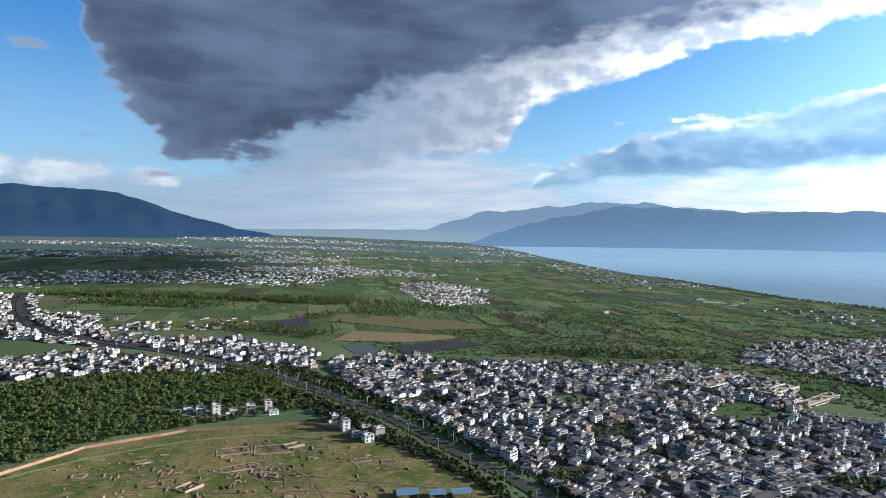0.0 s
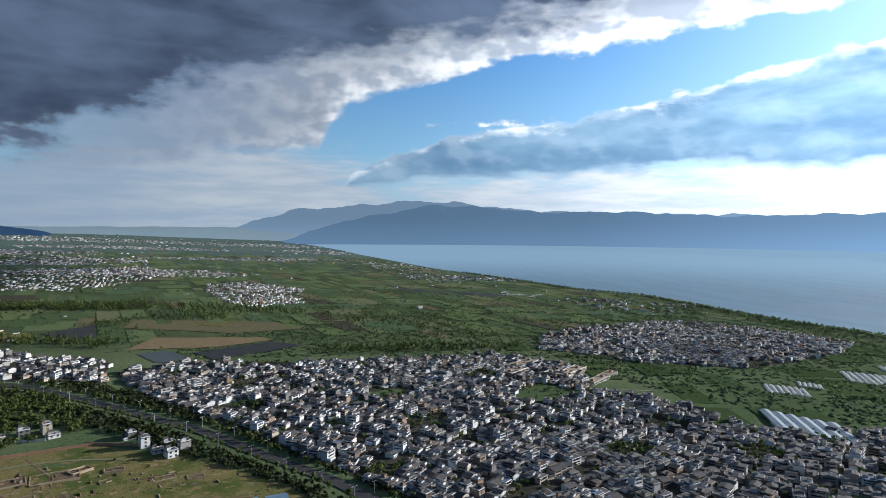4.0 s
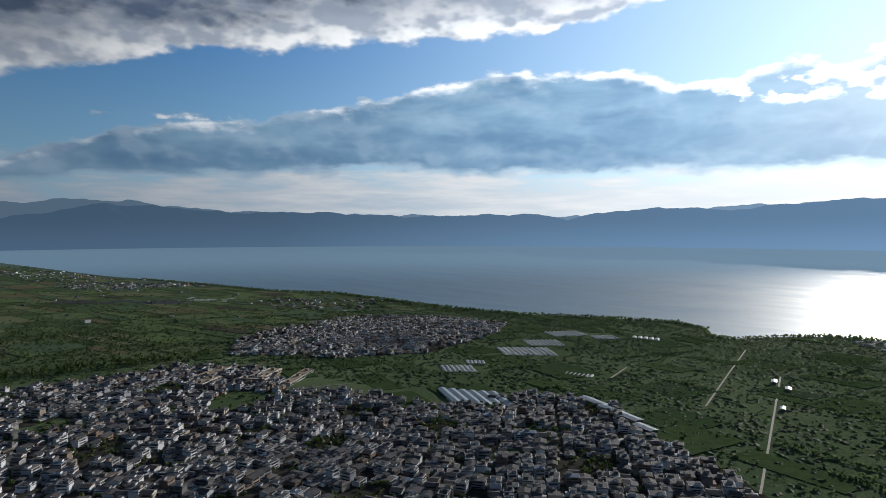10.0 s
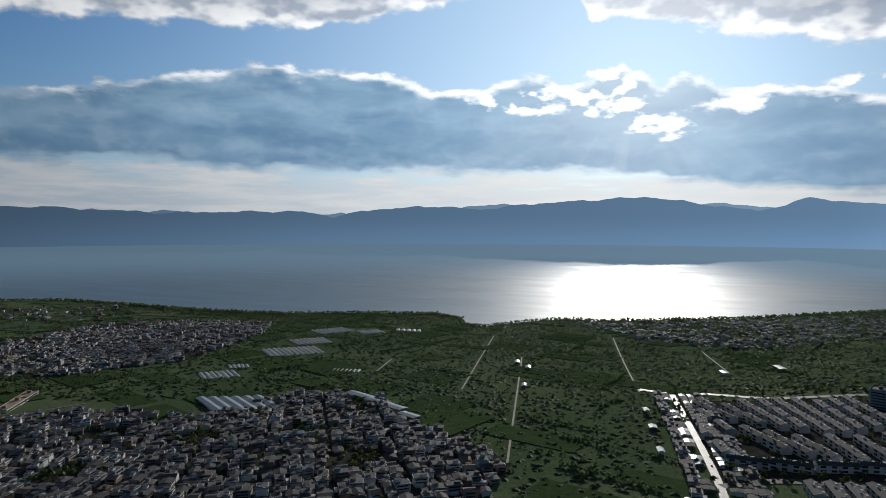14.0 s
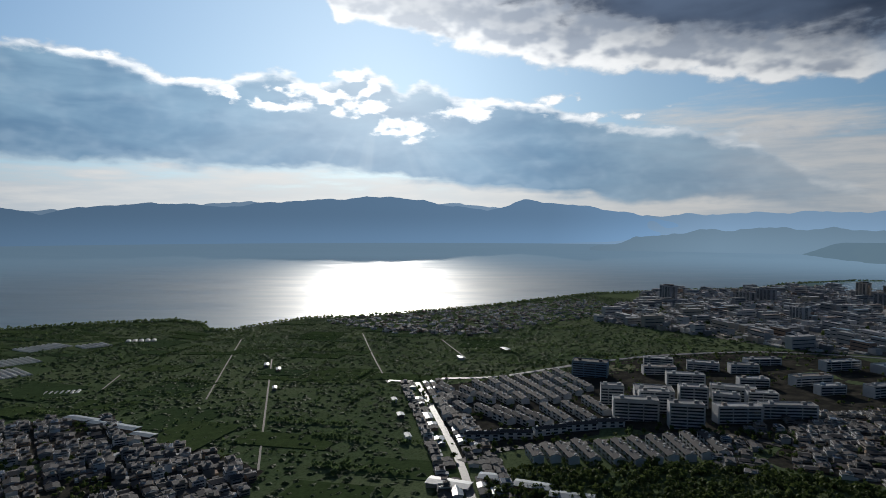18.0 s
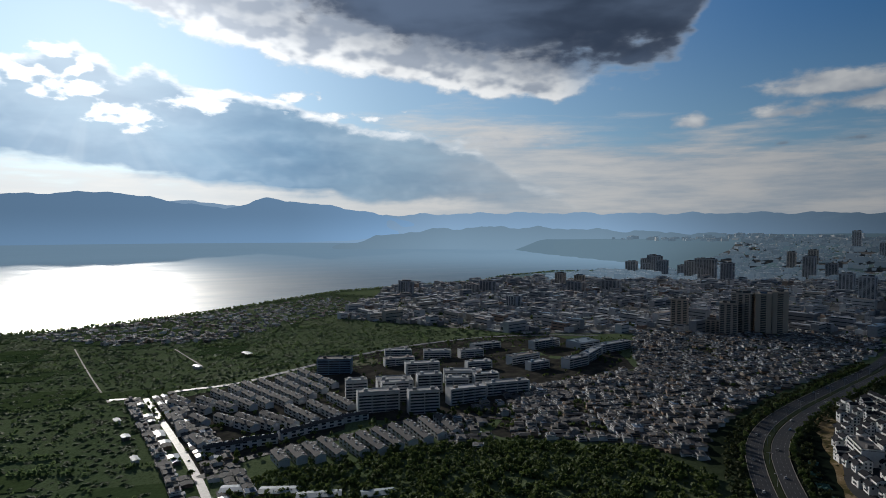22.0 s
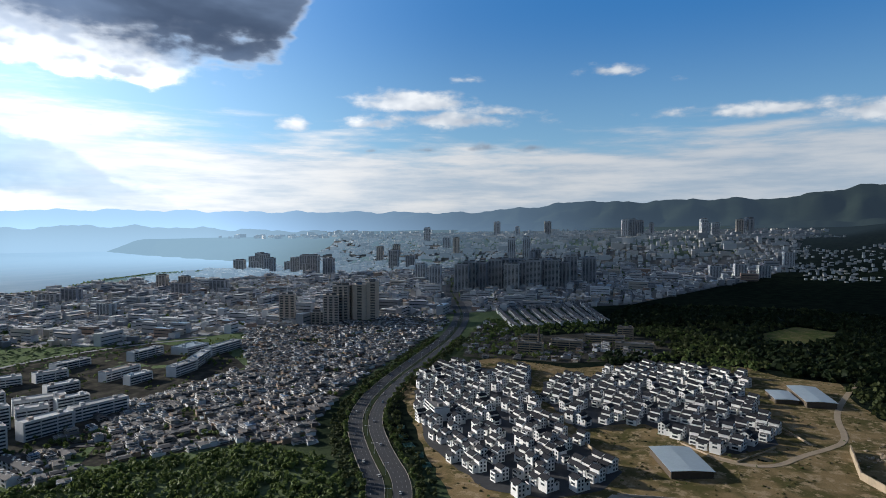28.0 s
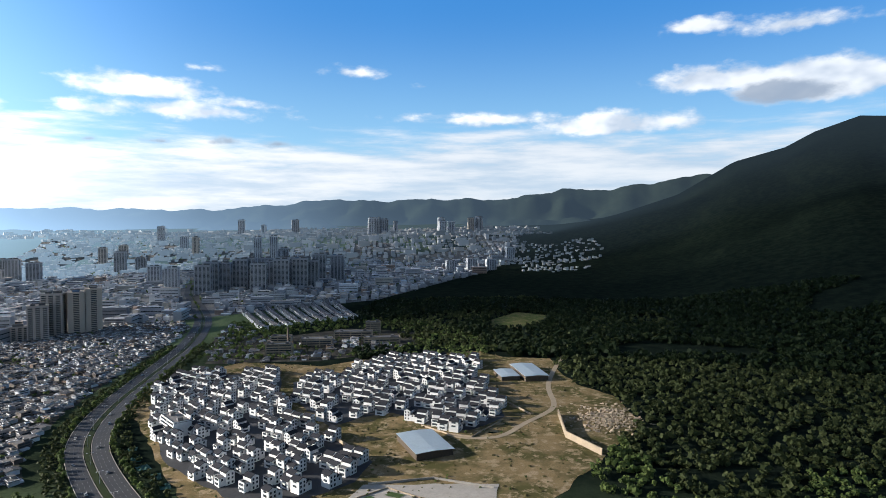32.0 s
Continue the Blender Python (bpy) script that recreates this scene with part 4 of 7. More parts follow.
patch("ground_estate", ESTATE, yard_mat, 0.10, 14, "grey lanes of a terraced estate", "ground")
patch("ground_hamlet_road", HAMLET_ROAD, yard_mat, 0.10, 20, "pale yards of a roadside village", "ground")
patch("ground_hamlet_west", HAMLET_WEST, yard_mat, 0.10, 16, "pale yards of a village", "ground")
patch("ground_hamlet_east", HAMLET_EAST, yard_mat, 0.10, 20, "grey yards of a lakeside village", "ground")
patch("ground_earthworks", EARTHWORKS, earth_mat, 0.12, 10, "bare brown earth and dry weeds of a building site", "ground")
patch("ground_ruins", RUINS, dry_mat, 0.12, 10, "dry yellow-green grass over old ruins", "ground")
for court in (VILLA_A, VILLA_B):
    patch("ground_villa_court", court, asphalt, 0.30, 12, "dark asphalt courts between villas", "ground")
patch("ground_works_quarter", WORKS_QUARTER, yard_mat, 0.10, 14, "dusty lanes between low houses", "ground")
patch("ground_works_yard", scaled([(215, -440), (245, -490), (165, -560), (100, -545), (88, -480), (150, -440)]), yard_mat, 0.2, 12, "dusty yard of the old works", "ground")
MEADOW = scaled([(36, -562), (11, -556), (-18, -596), (-22, -646), (12, -668), (36, -615)])
patch("ground_meadow", MEADOW, dry_mat, 0.25, 16, "dry yellow meadow between woods", "ground")
patch("ground_plaza", scaled([(10, -232), (62, -226), (66, -200), (10, -200)]), paving, 0.30, 10, "pale paved terrace under construction", "ground")
patch("ground_dark_plot", DARK_PLOT, black_film, 0.9, 14, "plot covered with dark grey sheeting", "field")
patch("ground_dark_plot", DARK_PLOT_FAR, black_film, 0.9, 14, "plot covered with dark grey sheeting", "field")
patch("ground_straw_field", STRAW_FIELD, varied("straw_stubble", [(0, (0.30, 0.21, 0.10)), (1, (0.25, 0.18, 0.085))], grain=0.2, dirt=0.6), 0.8, 14, "ochre stubble field", "field")
patch("ground_straw_field", STRAW_FIELD_FAR, dry_mat, 0.8, 14, "small yellow stubble field", "field")
patch("water_pond", POND, pond_water, 0.5, 10, "still grey-green fish pond beside fields", "pond")
patch("ground_grass_field", GRASS_FIELD, dry_mat, 0.8, 14, "yellow-green meadow strip", "field")
patch("ground_grass_field", GRASS_FIELD_FAR, crop, 0.8, 14, "light green crop field", "field")
patch("ground_net_field", scaled([(250, 1150), (420, 1010), (470, 1090), (310, 1240)]), black_film, 0.4, 20, "field under dark shading nets", "field")
patch("ground_net_field", scaled([(430, 1080), (490, 1020), (540, 1080), (480, 1140)]), film_white, 0.5, 20, "field under pale plastic sheeting", "field")
patch("ground_green_field", TOWN_GREEN, crop, 0.30, 12, "bright green vegetable plot", "field")

# crop plots of the plain
plots, k = Heap(), 0
slot, green_slot = plots.slot(crop), plots.slot(crop_green)
for cx, cy, ang, cw, cl, x0, x1, y0, y1, keep in ((0, 0, 0.22, 26, 80, -900, 700, 640, 2140, 0.86), (0, 0, -0.25, 24, 60, 240, 900, -60, 640, 0.30), (0, 0, 0.3, 40, 110, -1500, -600, 700, 2140, 0.8)):
    cw, cl, x0, x1, y0, y1 = (METRES * v for v in (cw, cl, x0, x1, y0, y1))
    n, m = int((x1 - x0) / cw) + 30, int((y1 - y0) / cl) + 30
    I, Jx = np.meshgrid(np.arange(-15, n), np.arange(-15, m))
    stag = (I * 0.37 % 1) * cl
    u, v = I.ravel() * cw, Jx.ravel() * cl + stag.ravel()
    c, s = math.cos(ang), math.sin(ang)
    u, v = u + RNG.normal(0, cw * 0.08, len(u)), v + RNG.normal(0, cl * 0.15, len(u))
    w2, l2 = cw * RNG.choice([0.30, 0.46, 0.50, 0.98], len(u)), cl * RNG.uniform(0.30, 0.52, len(u))
    px, py = x0 + c * u - s * v, y0 + s * u + c * v
    good = (px > x0) & (px < x1) & (py > y0) & (py < y1) & (RNG.rand(len(u)) < keep) & free_ground(px, py, margin=16) & (shore_x(py) - px > 45) & (np.hypot(px, py) < 3500)
    u, v, w2, l2 = u[good], v[good], w2[good], l2[good]
    cor = []
    for i, j in ((-1, -1), (1, -1), (1, 1), (-1, 1)):
        a, b = u + i * w2, v + j * l2
        gx, gy = x0 + c * a - s * b, y0 + s * a + c * b
        cor.append(np.stack([gx, gy, land(gx, gy) + 0.35 + 0.12 * (np.arange(len(u)) % 7)], -1))
    top = np.stack(cor, 1)
    low = top - (0, 0, 0.6)
    allv = np.concatenate([top, low], 1).reshape(-1, 3)
    q = np.array([(0, 1, 2, 3), (0, 4, 5, 1), (1, 5, 6, 2), (2, 6, 7, 3), (3, 7, 4, 0)])
    plots.f4.append((q[None] + plots.n + 8 * np.arange(len(u))[:, None, None]).reshape(-1, 4))
    plots.m4.append(np.full(len(u) * 5, green_slot if keep == 0.30 else slot))
    plots.v.append(allv)
    plots.n += len(allv)
plots.build("field_plots", "patchwork of green, yellow and brown crop plots", "fields")

# roads
tagged(ribbon("road_north", ROAD_NORTH, 12, asphalt, 0.55), "grey asphalt road lined with trees", "road", kind="structure")
tagged(ribbon("road_south_west_side", ROAD_SOUTH, 12.0, asphalt, 0.55, off=9), "curving asphalt carriageway", "road", kind="structure")
tagged(ribbon("road_south_east_side", ROAD_SOUTH, 12.0, asphalt, 0.55, off=-9), "curving asphalt carriageway", "road", kind="structure")
tagged(ribbon("road_median", ROAD_SOUTH, 4.0, leaf_mid, 0.75, off=0.0), "green planted strip between carriageways", "verge", kind="structure")
for off in (2.8, 15.2, -2.8, -15.2):
    tagged(ribbon("kerb", ROAD_SOUTH[:9], 0.35, paving, 0.70, off=off, thick=0.5), "pale concrete kerb", "kerb", kind="structure")
tagged(ribbon("street", STREET[1:], 6.5, wet_street, 0.5), "pale concrete village street shining in the sun", "street", kind="structure")
tagged(ribbon("street_junction", BOULEVARD[:2], 11, wet_street, 0.56), "wide pale concrete crossing at the head of the street", "street", kind="structure")
tagged(ribbon("road_boulevard", BOULEVARD[1:], 9, wet_street, 0.5), "pale road behind the terraced estate", "road", kind="structure")
tagged(ribbon("road_front", FRONT_ROAD, 9, asphalt, 0.52), "dark tree-lined road before the terraced estate", "road", kind="structure")
for line in LANES:
    tagged(ribbon("track", line, 2.0, paving, 0.5), "narrow pale concrete farm track", "track", kind="structure")
marks = Heap()
dash = marks.template([(box(0, 0, 0, 3.0, 0.22, 0.02), road_paint)])
for line, offs in ((ROAD_SOUTH[:10], (6.0, 9.0, 12.0, -6.0, -9.0, -12.0)), (ROAD_NORTH[:9], (-3.5, 0, 3.5))):
    x, y, a = curve_points(line, 8.0)
    for off in offs:
        mx, my = x - np.sin(a) * off, y + np.cos(a) * off
        marks.add(dash, mx, my, np.maximum(land(mx, my), land(x, y)) + 0.62, a)
marks.build("lane_marks", "worn white dashes between road lanes", "road marking")
tagged(ribbon("dirt_track", scaled([(-30, -470), (-22, -436), (-14, -390), (-12, -364), (-16, -331), (-8, -315), (1, -302), (11, -281), (26, -278), (37, -283)]), 5.0, track_earth, 0.30), "sandy dirt track over the site", "track", kind="structure")
tagged(ribbon("footpath", scaled([(-182, 236), (-120, 262), (-95, 270), (-40, 262), (0, 256)]), 2.2, soil, 0.28, step=4), "narrow earth path", "path", kind="structure")
tagged(ribbon("footpath", scaled([(-100, 320), (-72, 280), (-62, 238)]), 2.0, soil, 0.28, step=4), "narrow earth path", "path", kind="structure")


# ---- houses ----
def windows_on(w, d, floors, story=2.9, every=4.6, size=(1.7, 1.5)):
    out = []
    n = max(1, int(w / every))
    for fl in range(floors):
        z = fl * story + 0.9
        for k in range(n):
            x = (k - (n - 1) / 2) * (w / n)
            for s in (-1, 1):
                out.append(box(x, s * d / 2, z, size[0], 0.16, size[1]))
    return out


def rim(x, y, z, w, d, high, thick=0.24):
    """A low wall round a flat roof."""
    return joined(box(x, y - d / 2 + thick / 2, z, w, thick, high), box(x, y + d / 2 - thick / 2, z, w, thick, high), box(x - w / 2 + thick / 2, y, z, thick, d - 2 * thick - 0.02, high), box(x + w / 2 - thick / 2, y, z, thick, d - 2 * thick - 0.02, high))


def village_house(kind, rng):
    """Parts of a village house: (name, geometry, material)."""
    w, d, floors = rng.uniform(7.0, 10.8), rng.uniform(6.2, 8.6), rng.choice([1, 2, 2, 2, 3])
    h = floors * 2.9
    out = []
    if kind % 3 == 0:  # flat roof with a dark tiled eave, white parapet and stair hut
        out += [("wall", joined(box(0, 0, -1.5, w, d, h + 1.5), box(0, 0, h * 0.48, w + 0.3, d + 0.3, 0.25)), plaster),
                ("eave", box(0, 0, h - 0.3, w + 1.3, d + 1.3, 0.3), tile, "dark tiled eave"),
                ("roof", joined(box(0, 0, h, w - 0.4, d - 0.4, 0.22), box(w * 0.1, 0, h + 0.22, 1.2, 1.2, 0.9)), concrete),
                ("parapet", rim(0, 0, h, w, d, 0.9), villa_paint),
                ("stair_hut", box(-w * 0.25, d * 0.18, h + 0.2, w * 0.36, d * 0.45, 2.6), plaster),
                ("stair_hut>hut_roof", gable(-w * 0.25, d * 0.18, h + 2.8, w * 0.36, d * 0.45, 1.0, 0.5, 0.2), tile),
                ("solar_heater", joined(box(w * 0.28, -d * 0.2, h + 0.9, 2.0, 0.5, 0.5), box(w * 0.28, -d * 0.34, h + 0.35, 1.9, 1.1, 0.12)), pale_tin)]
    elif kind % 3 == 1:  # pitched grey tiles between raised white gables
        out += [("wall", joined(box(0, 0, -1.5, w, d, h + 1.5), gable_end(0, 0, h, w, d, 1.5)), plaster),
                ("roof", gable(0, 0, h + 0.05, w - 0.5, d, 1.5, 0.8, 0.25), tile),
                ("gable_wall", gable_end(-w / 2 + 0.12, 0, h - 0.5, 0.35, d + 0.9, 2.3), villa_paint),
                ("gable_wall", gable_end(w / 2 - 0.12, 0, h - 0.5, 0.35, d + 0.9, 2.3), villa_paint),
                ("porch", box(w * 0.12, -d / 2 - 1.1, -1.0, w * 0.6, 2.2, 3.6), plaster),
                ("porch>porch_roof", gable(w * 0.12, -d / 2 - 1.1, 2.6, w * 0.6, 2.2, 0.6, 0.5, 0.18), tile)]
    else:  # pitched main house with a flat wing
        e = rng.uniform(4, 6)
        out += [("wall", joined(box(0, 0, -1.5, w, d, h + 1.5), gable_end(0, 0, h, w, d, 1.4)), plaster),
                ("roof", gable(0, 0, h + 0.05, w, d, 1.4, 0.7, 0.25), tile),
                ("wing", box(w / 2 + e / 2, -d * 0.1, -1.5, e, d * 0.8, h * 0.62 + 1.5), plaster),
                ("wing>wing_roof", box(w / 2 + e / 2, -d * 0.1, h * 0.62, e + 0.8, d * 0.8 + 0.8, 0.25), concrete),
                ("wing>wing_parapet", rim(w / 2 + e / 2, -d * 0.1, h * 0.62 + 0.25, e, d * 0.8, 0.7), villa_paint)]
    # a low outbuilding against the back wall
    s = rng.choice([-1, 1])
    out += [("outbuilding", box(s * w * 0.2, d / 2 + 1.6, -1.5, w * 0.55, 3.2, 3.9), plaster), ("outbuilding>lean_roof", gable(s * w * 0.2, d / 2 + 1.6, 2.4, w * 0.55, 3.2, 0.7, 0.5, 0.18), tile)]
    return out + [("window", g, glass) for g in windows_on(w, d, floors, every=3.6)]


def simple_house(kind, rng, wall=None, roof=None):
    """A house too far off to show more than its walls, roof, eaves and stair hut."""
    w, d, h = rng.uniform(8.0, 11.6), rng.uniform(7.0, 9.6), 2.8 * rng.choice([1, 1, 2, 2, 3])
    wall = wall or plaster
    panes = [(box(0, s * d / 2, z + 0.8, w * 0.72, 0.16, 1.2), glass) for s in (-1, 1) for z in np.arange(0, h - 1, 2.8)]
    if kind % 3 == 1:
        return [(box(0, 0, -2, w, d, h + 2), wall), (gable(0, 0, h, w, d, 1.3, 0.7, 0.25), roof or tile), (gable_end(-w / 2, 0, h - 0.4, 0.35, d + 0.8, 2.1), wall), (gable_end(w / 2, 0, h - 0.4, 0.35, d + 0.8, 2.1), wall)] + panes
    return [(box(0, 0, -2, w, d, h + 2.7), wall), (box(0, 0, h + 0.35, w - 0.7, d - 0.7, 0.40), roof or concrete), (box(-w * 0.2, d * 0.15, h + 0.7, w * 0.35, d * 0.4, 2.2), wall), (box(-w * 0.2, d * 0.15, h + 2.9, w * 0.4, d * 0.45, 0.3), tile), (box(0, 0, h - 0.2, w + 1.2, d + 1.2, 0.3), roof or tile), (box(w * 0.1, d / 2 + 1.5, -2, w * 0.6, 3.0, 4.6), wall)] + panes


SIMPLE = [simple_house(k, np.random.RandomState(300 + k)) for k in range(9)]
HOUSES = [village_house(k, np.random.RandomState(100 + k)) for k in range(9)]


def settle(poly, pitch_x, pitch_y, turn, keep, seed, lane=5, jitter=1.2, holes=()):
    """House places on an uneven lattice inside a polygon, with lanes."""
    rng = np.random.RandomState(seed)
    p = np.array(poly, float)
    mid, reach = p.mean(0), np.hypot(*(p - p.mean(0)).T).max()
    n, m = int(reach / pitch_x) + 2, int(reach / pitch_y) + 2
    I, Jy = np.meshgrid(np.arange(-n, n + 1), np.arange(-m, m + 1))
    I, Jy = I.ravel(), Jy.ravel()
    u = I * pitch_x + np.floor(I / lane) * 4.0 + rng.normal(0, jitter, len(I))
    v = Jy * pitch_y + np.floor(Jy / (lane + 2)) * 4.5 + rng.normal(0, jitter, len(I))
    bend = turn + 0.38 * waves(u, v, 0.012, seed)
    x, y = mid[0] + np.cos(turn) * u - np.sin(turn) * v, mid[1] + np.sin(turn) * u + np.cos(turn) * v
    ok = inside(poly, x, y) & (rng.rand(len(x)) < keep) & (shore_x(y) - x > 12)
    for hole in holes:
        ok &= ~inside(hole, x, y)
    if poly is not CITY:
        ok &= waves(x, y, 0.045, 160) < 0.64  # gardens and groves between the houses
    for line in ROADS:
        ok &= near_line(line, x, y) > (24 if line is ROAD_SOUTH else 14 if line is ROAD_NORTH else 10)
    x, y, bend = x[ok], y[ok], bend[ok]
    return x, y, bend + rng.choice([0, math.pi / 2, math.pi, -math.pi / 2], len(x)) + rng.normal(0, 0.07, len(x)), rng


places = []
for poly, px, py, turn, keep, seed, holes in ((TOWN, 10.6, 10.0, -0.95, 0.84, 1, (TOWN_GREEN,)), (SOUTH_TOWN, 8.8, 8.2, -0.35, 0.88, 2, ()), (HAMLET_WEST, 12.5, 11.6, -0.5, 0.86, 3, ()), (HAMLET_ROAD, 13, 12, -0.6, 0.8, 4, ()), (WORKS_QUARTER, 14, 13, 0.25, 0.5, 14, ()), (LOW_QUARTER, 12, 11.2, -0.35, 0.85, 15, ()),
                                               (HAMLET_EAST, 11.4, 10.8, -1.15, 0.86, 5, ()), (HAMLET_NORTH, 17, 19, -0.6, 0.66, 6, ()), (HAMLET_MID, 13, 13, -0.5, 0.75, 7, ()), (SHORE_VILLAGE, 13, 12, -0.7, 0.5, 8, ())):
    x, y, a, rng = settle(poly, px, py, turn, keep, seed, holes=holes)
    places.append(np.stack([x, y, a], -1))
for off in (27.0, -19.0):
    x, y, a = curve_points(STREET[1:], 10.5)
    places.append(np.stack([x - np.sin(a) * off, y + np.cos(a) * off, a], -1)[1:-1])
places = np.concatenate(places)
order = np.argsort(np.hypot(places[:, 0], places[:, 1]))
places = places[order]
kinds = np.random.RandomState(9).choice(9, len(places), p=[0.15, 0.11, 0.08, 0.15, 0.11, 0.08, 0.14, 0.11, 0.07])
LABELS = ("white flat-roofed village house with parapet and stair hut", "white village house under grey pitched tiles", "grey-tiled village house with a flat-roofed wing")
NEAR = 54
proto = {}
for k in range(min(NEAR, len(places))):
    x, y, a = places[k]
    kd = int(kinds[k])
    z = ground_z(x, y)
    if kd not in proto:
        proto[kd] = thing("village_house", HOUSES[kd], LABELS[kd % 3], "house", "houses of the town", pose(x, y, z, 0, 0, math.degrees(a)))
    else:
        copy_thing(proto[kd], pose(x, y, z, 0, 0, math.degrees(a)))
town = Heap()
tems = [town.template([(q[1], q[2]) for q in HOUSES[k]]) for k in range(9)]
plain = [town.template(SIMPLE[k]) for k in range(9)]
rest, rk = places[NEAR:], kinds[NEAR:]
back = np.digitize(np.hypot(rest[:, 0], rest[:, 1]), [430, 1350])
plain += [town.template(simple_house(k, np.random.RandomState(300 + k))[:2]) for k in range(9)]
for k in range(27):
    sel = rest[(rk == k % 9) & (back == k // 9)]
    if len(sel):
        sc = np.random.RandomState(k).uniform(0.78, 1.15, (3, len(sel)))
        sc[2] *= 0.80
        sc *= np.where(np.hypot(sel[:, 0], sel[:, 1]) > 1350, 0.72, np.where(sel[:, 1] < -200, 0.94, 1.0))
        sc[2] *= np.where(sel[:, 1] < -200, 0.80, 1.0)
        town.add((tems + plain)[k], sel[:, 0], sel[:, 1], land(sel[:, 0], sel[:, 1]), sel[:, 2], *sc)
town.build("village_houses", "dense white and grey village houses seen from above", "houses")

# distant villages of the plain and the low quarters of the city
far = Heap()
ftem = [far.template(simple_house(k, np.random.RandomState(300 + k), plaster)[:2]) for k in range(9)]
rng = np.random.RandomState(77)
spots = []
for cx, cy, rx, ry, n in ((-250, 1480, 240, 110, 260), (-560, 1750, 160, 60, 120), (-90, 2150, 260, 60, 140), (160, 2300, 200, 60, 90), (-900, 2350, 420, 130, 260), (-1500, 2700, 380, 140, 260), (-500, 2900, 420, 120, 220), (430, 1500, 90, 150, 60), (300, 3000, 160, 200, 90), (0, 3500, 400, 160, 170), (-1000, 3500, 700, 200, 300), (-750, 1050, 150, 200, 150), (620, 900, 110, 110, 45), (-1300, 1900, 300, 200, 170), (-470, 1900, 180, 200, 160), (-900, 2250, 300, 300, 200), (450, 2000, 130, 330, 70), (560, 1480, 110, 90, 50), (-300, 600, 30, 45, 12), (-240, 650, 45, 40, 8)):
    n = int(n * 2.6)
    t, r = rng.uniform(0, 6.283, n), np.sqrt(rng.rand(n)) * rng.uniform(0.8, 1.2, n)
    spots.append(np.stack([cx + rx * r * np.cos(t), cy + ry * r * np.sin(t)], -1))
spots.append(np.stack([rng.uniform(-1500, 650, 380), rng.uniform(640, 4300, 380)], -1)[:330])
spots = np.concatenate(spots)
spots = np.stack(to_world(spots[:, 0], spots[:, 1]), -1)
spots = spots[shore_x(spots[:, 1]) - spots[:, 0] > 30]
for k in range(9):
    s = spots[k::9]
    big = rng.uniform(0.6, 1.0, len(s))
    far.add(ftem[k], s[:, 0], s[:, 1], land(s[:, 0], s[:, 1]), rng.uniform(0, 6.28, len(s)), big * 1.3, big, big * 0.75)
far.build("distant_villages", "white specks of villages across the plain", "houses")

city = Heap()
slab = [city.template([(joined(box(0, 0, -2, w, d, h + 2), box(w * 0.2, 0, h, 4, 4, 2.5)), wall), (box(0, 0, h, w - 0.6, d - 0.6, 0.5), city_roof)] + [(box(0, s * d / 2, z, w * 0.92, 0.2, 1.4), glass) for s in (-1, 1) for z in np.arange(1.2, h - 1, 6.2)])
        for w, d, h, wall in ((34, 13, 18, city_wall), (22, 14, 15, tower_white), (46, 14, 20, city_wall), (18, 16, 12, city_wall), (28, 20, 9, city_wall), (40, 12, 15, tower_grey))]
low = [city.template(simple_house(k, np.random.RandomState(400 + k), city_wall, city_roof)[:4 if k != 1 else 2]) for k in (0, 3, 1, 6)]
x, y, a, rng = settle(CITY, 23, 21, 0.25, 0.80, 21, lane=6, jitter=3.0)
pick = rng.rand(len(x))
# past about 2.4 km the blocks take the walls and roofs with painted haze
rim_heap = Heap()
rim_low = [rim_heap.template(simple_house(k, np.random.RandomState(400 + k), hazed_city_wall, hazed_city_roof)[:2]) for k in (0, 3, 1, 6)]
rim_slab = [rim_heap.template([(box(0, 0, -2, w, d, h + 2), hazed_city_wall), (box(0, 0, h, w - 0.6, d - 0.6, 0.5), hazed_city_roof), (box(w * 0.2, 0, h, 4, 4, 2.5), hazed_city_wall)]) for w, d, h in ((34, 13, 18), (22, 14, 15), (46, 14, 20), (18, 16, 12), (28, 20, 9), (40, 12, 15))]
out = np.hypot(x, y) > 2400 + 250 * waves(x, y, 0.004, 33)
for k in range(4):
    s = (pick < 0.74) & (np.arange(len(x)) % 4 == k)
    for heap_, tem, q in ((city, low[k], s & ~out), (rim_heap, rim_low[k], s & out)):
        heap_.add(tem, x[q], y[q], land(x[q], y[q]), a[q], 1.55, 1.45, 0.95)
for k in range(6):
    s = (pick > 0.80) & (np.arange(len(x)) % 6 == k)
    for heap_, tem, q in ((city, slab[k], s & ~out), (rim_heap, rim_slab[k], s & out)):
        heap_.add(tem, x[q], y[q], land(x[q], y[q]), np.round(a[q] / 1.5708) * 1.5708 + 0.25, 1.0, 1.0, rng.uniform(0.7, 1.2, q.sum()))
# the far side of the city, past the towers
n = 1500
x, y = to_world(rng.uniform(-900, 2600, n), rng.uniform(-4300, -2000, n))
ok = (shore_x(y) - x > 60) & (land(x, y) < 170)
x, y = x[ok], y[ok]
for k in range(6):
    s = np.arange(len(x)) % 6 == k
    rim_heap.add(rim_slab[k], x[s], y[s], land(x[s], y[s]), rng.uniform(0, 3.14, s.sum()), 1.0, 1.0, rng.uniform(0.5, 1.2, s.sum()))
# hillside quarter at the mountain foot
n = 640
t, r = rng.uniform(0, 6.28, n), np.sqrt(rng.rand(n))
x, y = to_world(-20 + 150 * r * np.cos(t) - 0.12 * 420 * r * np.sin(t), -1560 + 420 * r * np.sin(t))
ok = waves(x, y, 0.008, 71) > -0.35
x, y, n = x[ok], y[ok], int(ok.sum())
